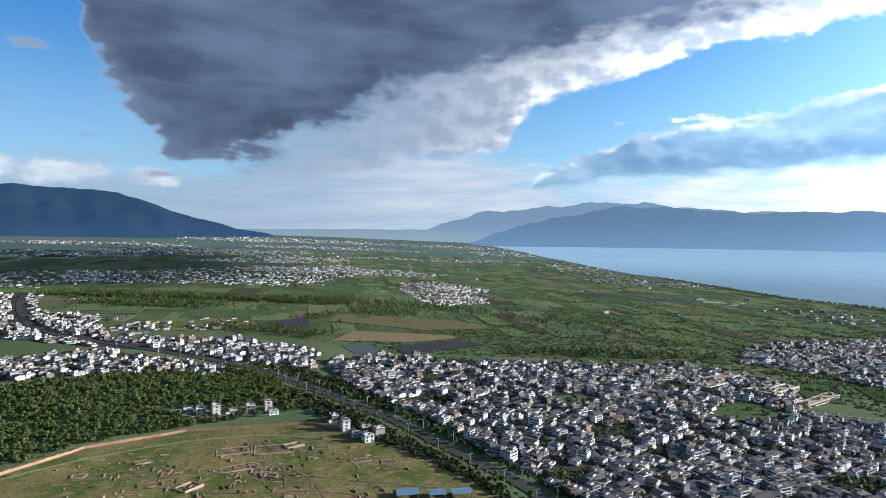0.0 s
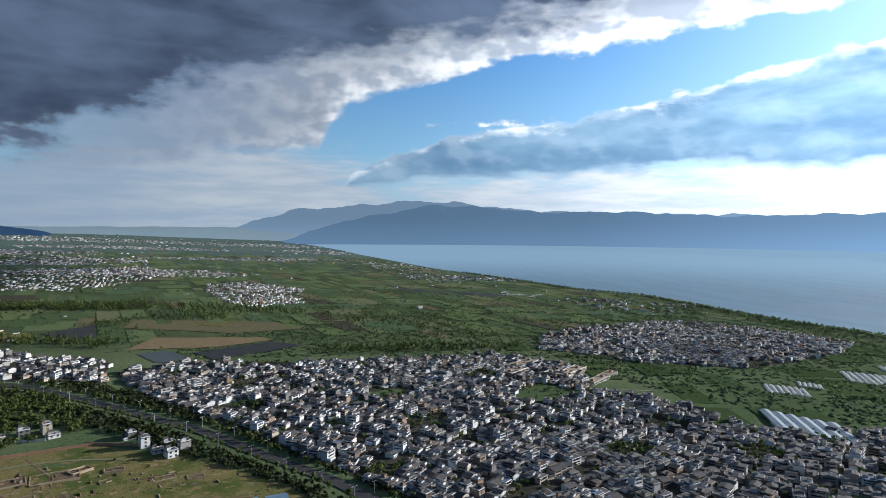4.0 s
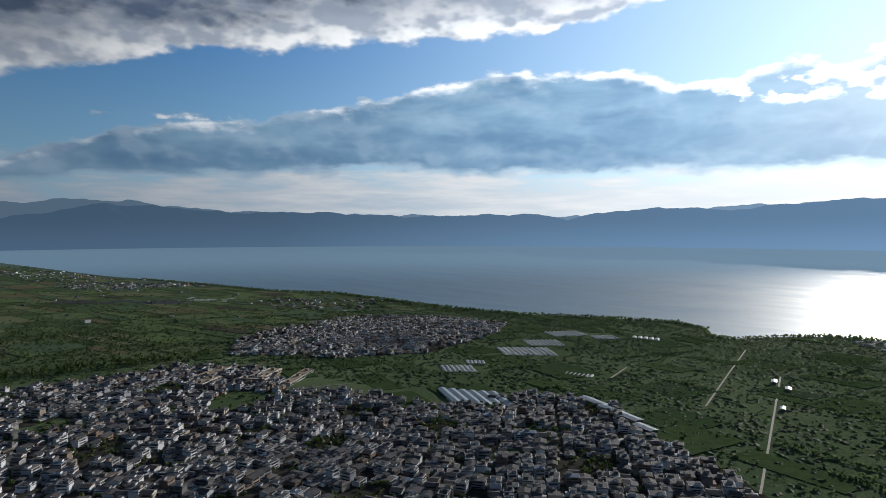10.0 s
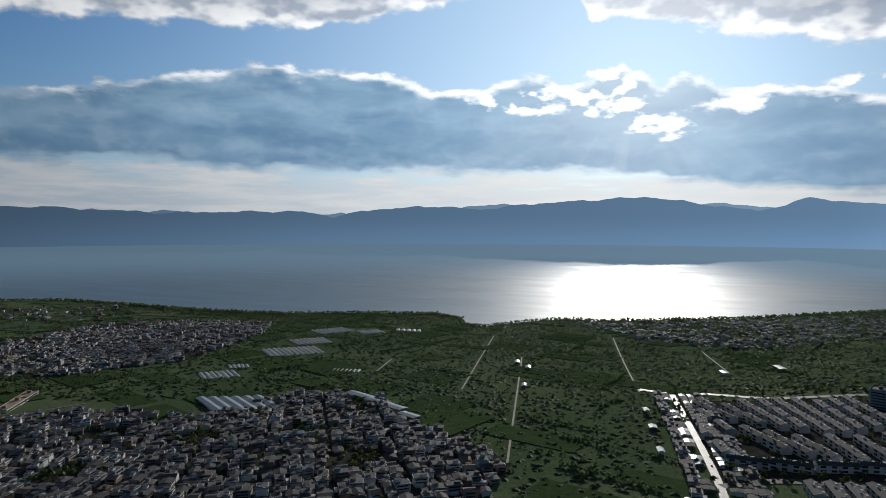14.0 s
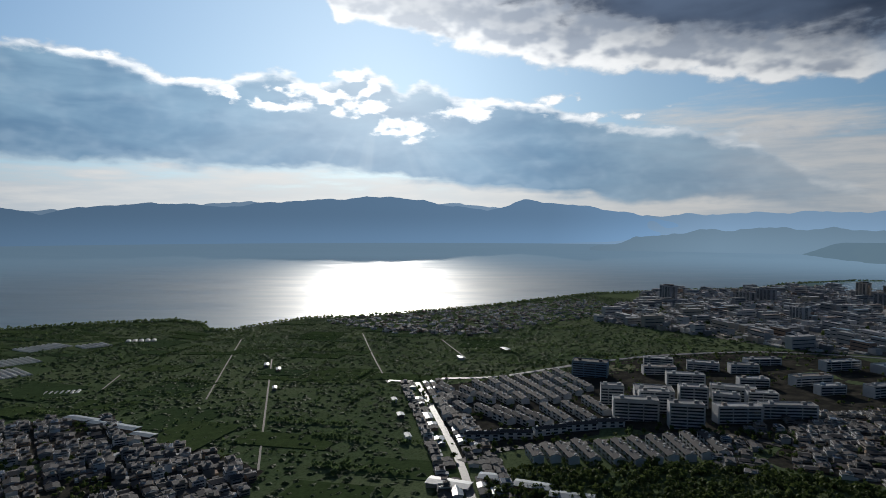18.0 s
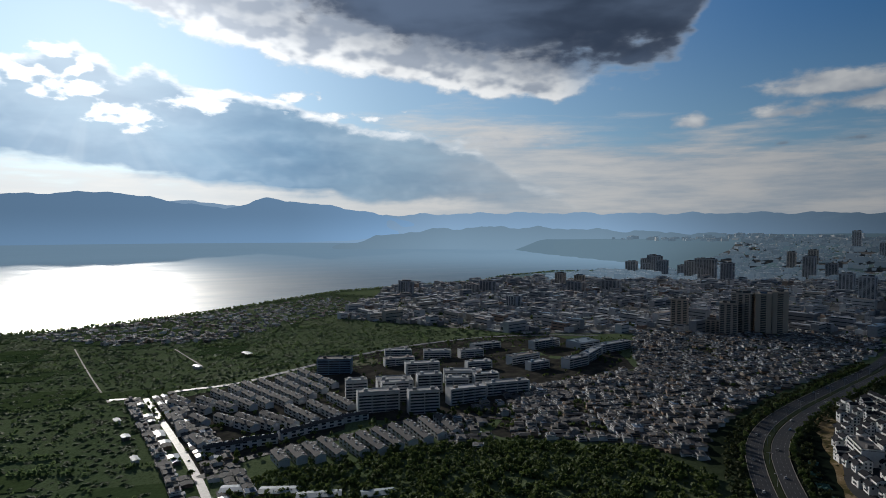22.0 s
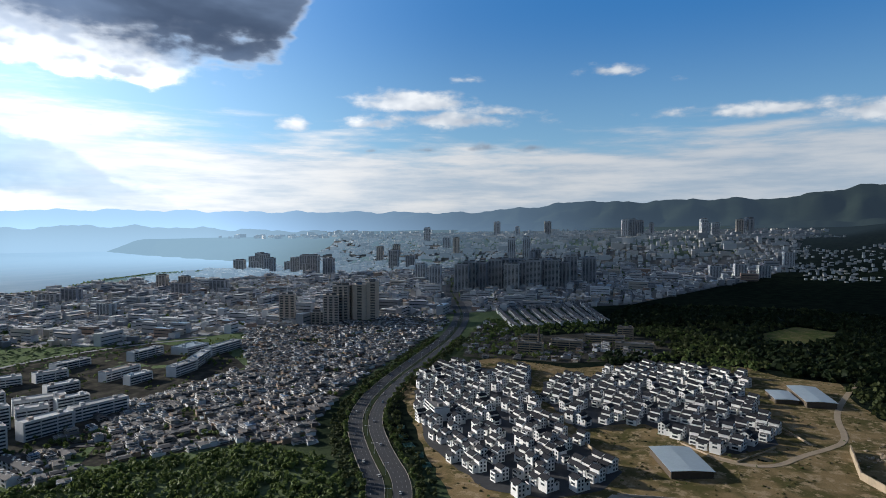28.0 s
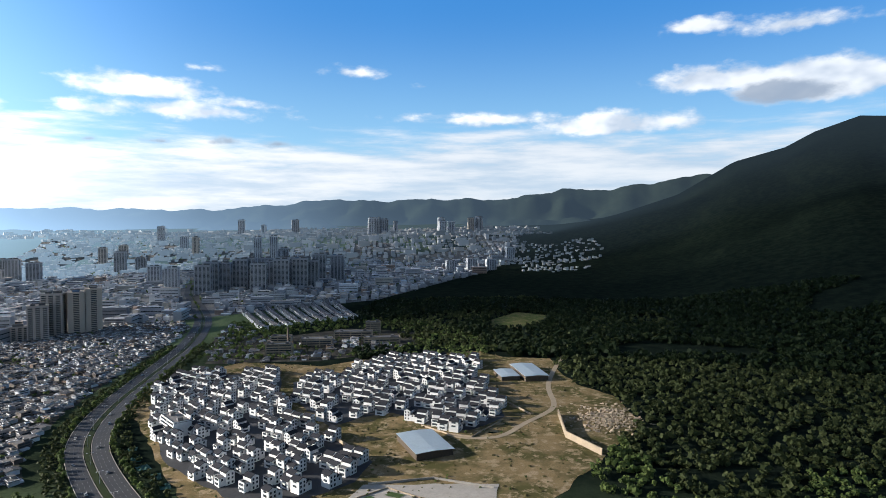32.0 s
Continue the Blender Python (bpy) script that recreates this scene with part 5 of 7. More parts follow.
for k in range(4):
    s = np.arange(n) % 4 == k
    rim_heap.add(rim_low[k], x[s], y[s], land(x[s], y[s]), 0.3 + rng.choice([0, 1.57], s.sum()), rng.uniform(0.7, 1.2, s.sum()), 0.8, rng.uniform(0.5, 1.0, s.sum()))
rim_heap.build("backdrop_city", "pale far quarters of the city with haze painted in", "buildings")
city.build("city_quarters", "low grey and white city blocks", "buildings")

# ---- towers, slabs and estates as things ----
def on_ground(x, y, turn=0.0, lift=0.0):
    """A pose standing on the land at a place of the plan."""
    x, y = (float(v) for v in to_world(x, y))
    return pose(x, y, ground_z(x, y) + lift, 0, 0, turn)


def tower_parts(w, d, h, paint, bays):
    """A housing tower: body with ribs, columns of windows, roof edge and lift house."""
    out = [("body", joined(box(0, 0, -3, w, d, h + 3), *[box((k - (bays - 1) / 2) * w / bays + w / bays * 0.5, 0, -3, 0.9, d + 1.0, h + 3) for k in range(bays - 1)]), paint),
           ("roof_edge", joined(box(0, 0, h, w + 0.6, d + 0.6, 0.5), box(0, -d / 2, h + 0.5, w, 0.3, 1.0), box(0, d / 2, h + 0.5, w, 0.3, 1.0)), paint),
           ("lift_house", joined(box(-w * 0.2, 0, h + 0.5, w * 0.3, d * 0.5, 4.0), box(w * 0.22, 0, h + 0.5, w * 0.22, d * 0.4, 2.8)), concrete)]
    panes = []
    for s in (-1, 1):
        for z in np.arange(1.0, h - 2, 3.0):
            panes += [box((k - (bays - 1) / 2) * w / bays, s * d / 2, z, w / bays * 0.62, 0.3, 1.7) for k in range(bays)]
            panes.append(box(s * w / 2, 0, z, 0.3, d * 0.35, 1.7))
    out.append(("window_grid", joined(*panes), glass, "", "stuff"))
    return out


TOWERS = {
    "ochre": tower_parts(31, 24, 71, tower_paint, 3),
    "ochre_low": tower_parts(29, 23, 53, tower_paint, 3),
    "grey": tower_parts(38, 24, 75, tower_grey, 4),
    "pale": tower_parts(33, 24, 72, tower_white, 4),
    "wide": tower_parts(50, 24, 48, tower_grey, 4),
    "slab": tower_parts(48, 15, 22, tower_paint, 6),
}
TOWER_LABELS = {"ochre": "ochre high-rise housing tower with window columns", "ochre_low": "lower ochre housing tower with window columns", "grey": "dark grey high-rise housing tower", "pale": "pale high-rise tower in the city haze", "wide": "broad grey slab block near the lake", "slab": "long low ochre slab between the towers"}
made = {}


def put_tower(kind, x, y, turn, tall=1.0):
    spot = on_ground(x, y, turn)
    if kind not in made:
        made[kind] = thing("tower_block", TOWERS[kind], TOWER_LABELS[kind], "tower", "city towers", spot)
        ob = made[kind]
    else:
        ob = copy_thing(made[kind], spot)
    if tall != 1.0:
        ob.scale = (1, 1, tall)


for kind, x, y, turn, tall in (("ochre_low", 498, -492, 40, 1.05), ("slab", 470, -500, 40, 1.0), ("ochre_low", 447, -506, 40, 1.02), ("ochre", 446, -524, 22, 0.98), ("ochre", 433, -537, 130, 1.0), ("ochre", 423, -548, 130, 1.03), ("wide", 1036, -378, 15, 1.0),
                               ("wide", 1030, -506, 20, 0.6), ("wide", 1039, -545, 20, 0.75), ("ochre_low", 1036, -707, 20, 0.95), ("ochre_low", 1010, -735, 20, 0.8), ("wide", 922, -664, 20, 0.75), ("wide", 888, -714, 20, 0.8), ("pale", 785, -455, 20, 0.4)):
    put_tower(kind, x, y, turn, tall)
rng = np.random.RandomState(5)
for k in range(16):  # dark cluster along the avenue
    put_tower("grey", 468 - 10 * k + rng.uniform(-6, 6), -835 - 14 * (k % 8) - 24 * (k // 4) * (k % 2) + rng.uniform(-8, 8), 15, rng.uniform(0.92, 1.08))
for k in range(12):  # lakeside cluster
    put_tower("grey" if k % 3 else "wide", 1380 - 42 * k + rng.uniform(-12, 12), -1180 + 14 * k + rng.uniform(-30, 10), 20, rng.uniform(0.8, 1.05))
for k in range(22):  # scattered over the city
    x, y = rng.uniform(150, 1150), rng.uniform(-2500, -1180)
    put_tower(("pale", "grey", "pale", "grey", "ochre")[k % 5], x, y, rng.choice([15, 25, 105]), rng.uniform(0.7, 1.15))
for x, y, tall in ((560, -1010, 1.0), (545, -880, 0.85), (620, -950, 0.8), (44, -1479, 0.7), (146, -1163, 0.55), (110, -1200, 0.6), (75, -1240, 0.5), (690, -1500, 1.5), (660, -1530, 1.3), (520, -2000, 1.2), (505, -2030, 1.2)):
    put_tower("pale", x, y, 20, tall)


def block_parts(w, d, h, wall=plaster, roof=concrete):
    n = max(2, int(w / 7))
    out = [("wall", joined(box(0, 0, -2, w, d, h + 2), *[box((k - n / 2) * w / n, 0, -2, 0.9, d + 0.7, h + 2) for k in range(0, n + 1, 2)]), wall),
           ("roof", joined(box(0, 0, h, w + 0.4, d + 0.4, 0.4), box(-w * 0.3, 0, h + 0.4, 4, 4, 2.6), box(w * 0.3, 0, h + 0.4, 4, 4, 2.6)), roof),
           ("parapet", joined(box(0, -d / 2, h + 0.4, w, 0.25, 0.8), box(0, d / 2, h + 0.4, w, 0.25, 0.8), box(-w / 2, 0, h + 0.4, 0.25, d, 0.8), box(w / 2, 0, h + 0.4, 0.25, d, 0.8)), wall)]
    for s in (-1, 1):
        for z in np.arange(1.0, h - 1.5, 3.1):
            out.append(("ribbon_window", box(0, s * d / 2, z, w * 0.94, 0.3, 1.5), glass))
    return out


def block(x, y, turn, w, d, h, label="pale flat-roofed apartment block with rows of windows", wall=plaster, roof=concrete, name="apartment_block", category="building", unit=METRES * 0.82, tall=1.35):
    return thing(name, block_parts(w * unit, d * unit, h * tall, wall, roof), label, category, "", on_ground(x, y, turn))


# apartments by the terraced estate
for x, y, turn, w, d, h in ((357, -112, 80, 43, 14, 21), (340, -135, 80, 31, 14, 23), (380, -155, 78, 28, 13, 22), (388, -133, 78, 40, 26, 18), (393, -108, 80, 24, 12, 21), (372, -128, 80, 30, 12, 22), (372, -172, 70, 26, 13, 17)):
    block(x, y, turn, w, d, h, wall=tower_white, roof=city_roof, unit=1.0, tall=1.0)
block(477, -114, 70, 45, 20, 20, "dark blue glass office block", wall=blue_tin, name="office_block", unit=1.0, tall=1.0)
# school campus
for x, y, turn, w, d, h in ((397, -188, 68, 46, 14, 14), (347, -167, 90, 42, 14, 16), (353, -199, 85, 52, 13, 13), (384, -200, 80, 30, 12, 12), (430, -258, 100, 50, 13, 11), (403, -255, 95, 30, 12, 10), (395, -284, 106, 40, 14, 12), (412, -312, 125, 56, 13, 12), (433, -352, 102, 66, 13, 12), (476, -308, 100, 52, 14, 12),
                            (487, -206, 70, 40, 14, 11), (474, -232, 85, 36, 13, 11), (441, -174, 80, 44, 14, 13), (478, -168, 85, 42, 13, 10), (429, -217, 85, 34, 12, 10), (500, -260, 95, 48, 14, 9), (515, -180, 75, 40, 14, 9)):
    block(x, y, turn, w, d, h, "pale school building with a flat roof", wall=tower_white, roof=city_roof, name="school_building", unit=1.0, tall=1.0)
block(461, -340, 100, 42, 30, 10, "school sports hall under a pale metal roof", wall=tower_white, roof=pale_tin, name="sports_hall", unit=1.0, tall=1.0)
patch("ground_pitch", scaled([(498, -118), (520, -128), (512, -160), (488, -150)]), crop, 0.3, 12, "bright green sports field of the school", "field")


def terrace_parts(length, d, h):
    """A row of narrow houses: tiled roof between raised white party walls, with tanks and dormers."""
    n = max(2, int(length / 8))
    bay = length / n
    out = [("wall", joined(box(0, 0, -1.5, length, d, h + 1.5), gable_end(0, 0, h, length, d, 1.6)), tower_white), ("roof", gable(0, 0, h + 0.05, length, d, 1.6, 0.5, 0.25), tile)]
    for k in range(n + 1):
        out.append(("party_wall", gable_end((k - n / 2) * bay, 0, h - 0.3, 0.35, d + 0.6, 2.4), villa_paint, "raised white party wall"))
    for k in range(n):
        x = (k - (n - 1) / 2) * bay
        out.append(("roof>dormer", box(x, -d * 0.2, h - 0.2, 2.0, d * 0.3, 1.7), villa_paint))
        if k % 2:
            out.append(("roof>water_tank", box(x + 1.5, d * 0.12, h + 1.3, 1.8, 1.0, 1.1), pale_tin, "pale solar water tank"))
    for s in (-1, 1):
        out.append(("window_row", joined(*[box((k - (n - 1) / 2) * bay, s * d / 2, z, bay * 0.5, 0.2, 1.7) for k in range(n) for z in (1.2, 4.4)]), glass, "", "stuff"))
    if length > 52:  # the far rows show no more than walls and roof ridges
        out = [q for q in out if q[0] in ("wall", "roof", "window_row")] + [("party_wall", joined(*[q[1] for q in out if q[0] == "party_wall"]), villa_paint, "raised white party walls")]
    return out


TERRACES = {}


def terrace(x, y, turn, length, label="terrace of grey-tiled houses"):
    key = int(length)
    spot = on_ground(x, y, turn)
    if key not in TERRACES:
        TERRACES[key] = thing("terrace", terrace_parts(length * METRES, 9.0, 6.6), label, "terrace", "terraced houses", spot)
    else:
        copy_thing(TERRACES[key], spot)


# estate rows, running away from the front road, some in a shallow fan
for x0, y0, x1, y1 in ((452, 6, 424, -8), (436, 6, 402, -18), (438, -11, 397, -33), (454, -22, 396, -44), (462, -34, 394, -54), (467, -44, 393, -65), (468, -56, 396, -74), (470, -68, 403, -83), (480, -78, 412, -93), (489, -88, 424, -103), (418, 4, 372, -16), (386, -20, 351, -40), (380, -32, 348, -50), (376, -46, 346, -60), (384, -62, 348, -72), (388, -76, 350, -86), (398, -92, 366, -98), (404, 2, 360, -2), (352, -6, 330, -12)):
    n = max(1, round(math.hypot(x1 - x0, y1 - y0) / 21))
    for k in range(n):
        f = (k + 0.5) / n
        terrace(x0 + (x1 - x0) * f, y0 + (y1 - y0) * f, math.degrees(math.atan2(y0 - y1, x0 - x1)), 17)
for x, y, turn in ((326, -20, 92), (328, -38, 88), (334, -58, 106), (340, -76, 100), (344, -92, 94)):
    terrace(x, y, turn, 19, "long terrace of grey-tiled shop houses along the road")
for x, y, turn, length in ((296, -44, 8, 15), (297, -52, 8, 17), (296, -60, 9, 20), (297, -69, 10, 25), (295, -80, 9, 25), (295, -89, 9, 28), (297, -98, 8, 28), (299, -107, 4, 28), (300, -116, 2, 29), (302, -125, 0, 29), (303, -134, -3, 29)):
    terrace(x, y, turn, length)
# long curved rows south of the old works
for k in range(9):
    for j in range(5):
        s = j / 5 + 0.03
        ax, ay, bx, by = 338 - 11.8 * k, -685 - 6.8 * k, 238 - 8 * k, -535 - 9 * k
        terrace(ax + (bx - ax) * s, ay + (by - ay) * s, math.degrees(math.atan2(by - ay, bx - ax)) + 3 * (j - 2), 32)

def leaf_crown(seed, wide, high, base, lobes, blades, size):
    """A crown of many small leaf sprays round a few lobes, open and uneven."""
    rng = np.random.RandomState(seed)
    mids = [(rng.uniform(-0.3, 0.3) * wide, rng.uniform(-0.3, 0.3) * wide, base + high * rng.uniform(0.25, 0.8)) for _ in range(lobes)]
    v, f = [], []
    for k in range(blades):
        m = mids[k % lobes]
        d = rng.normal(size=3)
        d /= np.linalg.norm(d)
        r = rng.uniform(0.55, 1.0)
        c = np.array(m) + d * (0.34 * wide * r, 0.34 * wide * r, 0.34 * high * r)
        t = np.cross(d, rng.normal(size=3))
        t /= np.linalg.norm(t)
        b = np.cross(d, t) + 0.5 * d * rng.uniform(-1, 1)
        s = size * rng.uniform(0.6, 1.3)
        n = len(v)
        v += [tuple(c + t * s), tuple(c + b * s + d * s * 0.25), tuple(c - t * s), tuple(c - b * s * 0.8 - d * s * 0.2)]
        f.append((n, n + 1, n + 2, n + 3))
    for m in mids:  # dense inner clumps
        n = len(v)
        q = [(1, 0, 0), (0, 1, 0), (-1, 0, 0), (0, -1, 0), (0, 0, 1), (0, 0, -1)]
        v += [tuple(np.array(m) + np.array(p) * (0.27 * wide, 0.27 * wide, 0.27 * high) * rng.uniform(0.75, 1.2)) for p in q]
        f += [tuple(n + i for i in t) for t in ((0, 1, 4), (1, 2, 4), (2, 3, 4), (3, 0, 4))]
    return v, f


# ---- villas ----
def villa_parts(kind):
    """A white three-storey courtyard villa with dark tiled roofs at two levels and raised gable walls."""
    w, d, h = (8.4, 10.6, 8.6) if kind != 2 else (8.9, 9.8, 8.3)
    b, lo = d * 0.58, h - 2.9
    yb, yf = d / 2 - b / 2, -d / 2 + (d - b) / 2
    out = [("wall", joined(box(0, yb, -2, w, b, h + 2), gable_end(0, yb, h, w, b, 1.5), box(0, yf, -2, w * (0.72 if kind == 1 else 1.0), d - b, lo + 2)), villa_paint),
           ("roof", gable(0, yb, h + 0.05, w - 0.5, b, 1.5, 0.6, 0.25), slate),
           ("gable_wall", gable_end(-w / 2 + 0.12, yb, h - 0.6, 0.3, b + 0.5, 1.95), villa_paint, "raised white gable wall"),
           ("gable_wall", gable_end(w / 2 - 0.12, yb, h - 0.6, 0.3, b + 0.5, 1.95), villa_paint, "raised white gable wall")]
    if kind == 0:
        out += [("lower_roof", gable(0, yf, lo, w, d - b, 1.6, 0.5, 0.2), slate), ("balcony", joined(box(0, -d / 2 - 0.5, 2.9, w * 0.6, 1.0, 0.2), box(0, -d / 2 - 0.95, 3.1, w * 0.6, 0.1, 0.9)), villa_paint)]
    elif kind == 1:
        out += [("terrace", joined(box(0, yf, lo, w * 0.72 - 0.3, d - b - 0.2, 0.15)), concrete, "grey roof terrace"), ("terrace>parapet", joined(box(0, -d / 2 + 0.1, lo, w * 0.72, 0.2, 1.0), box(-w * 0.36 + 0.1, yf, lo, 0.2, d - b - 0.4, 1.0)), villa_paint)]
    else:
        out += [("lower_roof", gable(0, yf, lo, w, d - b, 1.6, 0.5, 0.2), slate), ("court_wall", joined(box(0, -d / 2 - 2.0, -1, w, 0.2, 3.0), box(-w / 2 + 0.1, -d / 2 - 1.0, -1, 0.2, 1.8, 3.0)), villa_paint)]
    for z in (1.0, 3.9):
        out.append(("window", box(0, -d / 2, z, 4.5, 0.16, 1.6), glass))
    for z in (3.9, 6.8):
        out.append(("window", box(0, d / 2, z, 3.6, 0.16, 1.5), glass))
    side = [box(sx * w / 2, y, z, 0.16, 1.3, 1.5) for sx in (-1, 1) for y in (yb - 1.3, yb + 1.5) for z in (1.0, 3.9, 6.4)] + [box(sx * w * (0.36 if kind == 1 else 0.5), yf, 3.6, 0.16, 1.3, 1.5) for sx in (-1, 1)]
    out.append(("side_windows", joined(*side), glass, "", "stuff"))
    return out


villas, spin = {}, math.radians(153)
rng = np.random.RandomState(8)
for poly in (VILLA_A, VILLA_B):
    for i in range(-22, 23):
        for j in range(-22, 23):
            u, v = 10.6 * i + (3.0 if j % 2 else 0) + rng.uniform(-0.6, 0.6) + 5 * math.floor(i / 5), 18.4 * j + rng.uniform(-2.4, 2.4)
            bend = 0.16 * math.sin(v / 62 + 0.6) + 0.10 * math.sin(u / 75)
            u, v = u + 9 * math.sin(v / 48), v + 8 * math.sin(u / 58)
            x, y = 204 + math.cos(spin) * u - math.sin(spin) * v, -518 + math.sin(spin) * u + math.cos(spin) * v
            if not inside(poly, np.array([x]), np.array([y]))[0] or rng.rand() < 0.23:
                continue
            kind = int(rng.choice([0, 1, 2], p=[0.4, 0.35, 0.25]))
            spot = pose(x, y, ground_z(x, y) + 0.25, 0, 0, math.degrees(spin + bend) + rng.choice([0, 180, 90], p=[0.68, 0.22, 0.10]) + rng.uniform(-4, 4))
            if math.hypot(x, y) > 415:
                kind += 3
            if kind not in villas:
                villas[kind] = thing("villa", villa_parts(kind) if kind < 3 else [q for q in villa_parts(kind - 3) if q[0] not in ("window", "side_windows", "court_wall", "terrace>parapet")] + [("window_grid", joined(*[q[1] for q in villa_parts(kind - 3) if "window" in q[0]]), glass, "", "stuff")], "new white three-storey villa with dark tiled roofs", "house", "villas of the estate", spot)
            else:
                copy_thing(villas[kind], spot)
block(170, -276, 140, 22, 10, 9, "long white block at the edge of the villa estate", wall=villa_paint, name="site_block")


def wall_line(name, line, high, thick, mat, label, bay=7.0, cap=0.15, category="wall"):
    """A free-standing wall in panels between posts, stepping with the ground."""
    root = tagged(new(name), label, category)
    line = scaled(line)
    for (x0, y0), (x1, y1) in zip(line, line[1:]):
        n = max(1, int(math.hypot(x1 - x0, y1 - y0) / bay))
        turn = math.atan2(y1 - y0, x1 - x0)
        for k in range(n):
            s = (k + 0.5) / n
            x, y = x0 + (x1 - x0) * s, y0 + (y1 - y0) * s
            length = math.hypot(x1 - x0, y1 - y0) / n
            p = part("panel", joined(box(0, 0, -1, length - 0.3, thick, high + 1), box(0, 0, high, length, thick + cap, 0.15)), mat, root)
            p.matrix_basis = pose(x, y, ground_z(x, y), 0, 0, math.degrees(turn))
            q = part("post", box(-length / 2, 0, -1, 0.35, thick + 0.15, high + 1.3), mat, root)
            q.matrix_basis = pose(x, y, ground_z(x, y), 0, 0, math.degrees(turn))
    return root


wall_line("estate_wall", [(133, -323), (111, -288), (88, -271), (72, -256)], 2.6, 0.3, buff_stone, "buff retaining wall through the villa estate")
wall_line("estate_wall", [(26, -360), (-2, -315)], 1.6, 0.25, buff_stone, "low buff wall round the new villas")
wall_line("estate_wall", [(51, -293), (37, -283), (25, -280), (12, -305)], 1.2, 0.25, buff_stone, "low buff wall round the new villas")
wall_line("ruins_wall", [(-188, 240), (-170, 288), (-133, 315), (-75, 331), (-52, 326)], 2.2, 0.5, brick, "long reddish brick wall bounding the ruins", bay=7)
wall_line("retaining_wall", [(-16, -316), (-18, -284), (-32, -264)], 5.0, 0.8, buff_stone, "tall pale retaining wall above the site", bay=6)
for bed in ([(60, -214), (55, -211), (52, -214), (57, -217)], [(52, -218), (46, -216), (44, -219), (50, -221)], [(43, -212), (37, -211), (36, -214), (42, -215)]):
    patch("planting_bed", scaled(bed), crop_green, 0.55, 4, "low green planting bed on the terrace", "bed", ragged=0.3)
wall_line("plaza_wall", [(63, -213), (52, -224), (40, -218), (28, -214)], 0.9, 0.4, buff_stone, "low buff seat wall across the terrace", bay=5)
wall_line("plaza_wall", [(60, -226), (36, -234), (12, -228)], 1.4, 0.4, paving, "low pale terrace wall", bay=5)


def shed(x, y, turn, w, d, h, roof, label, tilt=1.4, walls=brick):
    w, d = w * METRES, d * METRES
    root = thing("shed", [("roof", gable(0, 0, h, w, d, tilt, 0.6, 0.18), roof), ("wall", joined(box(0, d / 2 - 0.2, -1.5, w - 1, 0.25, h + 1.3), box(-w / 2 + 0.3, 0, -1.5, 0.25, d - 1, h + 1.3)), walls)]
                 + [("post", box(sx * (w / 2 - 0.6), sy * (d / 2 - 0.5), -1.5, 0.3, 0.3, h + 1.4), metal_grey) for sx in (-1, 1) for sy in (-1, 1)]
                 + [("roof>roof_seam", box(w * k / 6, 0, h + tilt + 0.1, 0.12, 0.5, 0.12), metal_grey) for k in (-2, 0, 2)], label, "shed", "", on_ground(x, y, turn))
    return root


shed(45, -266, -60, 27, 17, 5, pale_tin, "large open shed with a pale blue-grey metal roof", tilt=0.7, walls=bark)
shed(-1, -398, -72, 34, 15, 5.5, pale_tin, "site shed with a pale metal roof and dark open sides", tilt=0.8, walls=bark)
shed(13, -392, -72, 20, 12, 4.0, pale_tin, "low site shed with a pale metal roof", tilt=0.6, walls=bark)
for x, y, turn, w, d, mat, lab in ((-14, 246, 10, 12, 8, blue_tin, "small shed with a blue metal roof"), (-2, 247, 12, 9, 7, blue_tin, "small shed with a blue metal roof"), (8, 249, 8, 11, 7, blue_tin, "small shed with a blue metal roof"),
                                  (372, 222, 70, 34, 9, pale_tin, "long shed with a bright metal roof"), (360, 202, 70, 30, 8, pale_tin, "long shed with a bright metal roof"), (352, 186, 70, 26, 9, pale_tin, "long shed with a bright metal roof"), (338, 168, 70, 20, 8, pale_tin, "long shed with a bright metal roof"),
                                  (262, -2, 70, 26, 10, pale_tin, "workshop with a bright metal roof"), (268, -22, 75, 18, 9, blue_tin, "workshop with a blue metal roof"), (258, -38, 70, 22, 9, pale_tin, "workshop with a pale metal roof"), (246, -52, 75, 24, 8, pale_tin, "workshop with a pale metal roof"), (236, -74, 80, 18, 8, pale_tin, "workshop with a pale metal roof"),
                                  (330, 20, 15, 9, 4, pale_tin, "shop shed behind the street"), (372, 27, 15, 8, 5, blue_tin, "shop shed behind the street"), (410, 34, 15, 9, 4, pale_tin, "shop shed behind the street"),
                                  (540, 158, 15, 14, 5, pale_tin, "farm shed with a metal roof"), (520, 142, 15, 12, 5, pale_tin, "farm shed with a metal roof"), (450, 126, 15, 10, 4, pale_tin, "farm shed with a metal roof"), (600, -60, 20, 18, 8, pale_tin, "pale-roofed depot among trees"), (560, -15, 20, 14, 6, pale_tin, "pale-roofed depot among trees")):
    shed(x, y, turn, w * 0.75, d * 0.75, 3.6, mat, lab, tilt=0.8, walls=plaster)

# tin-roofed shops on both sides of the village street
rng = np.random.RandomState(17)
sx, sy, sa = curve_points(STREET[1:], 11.5)
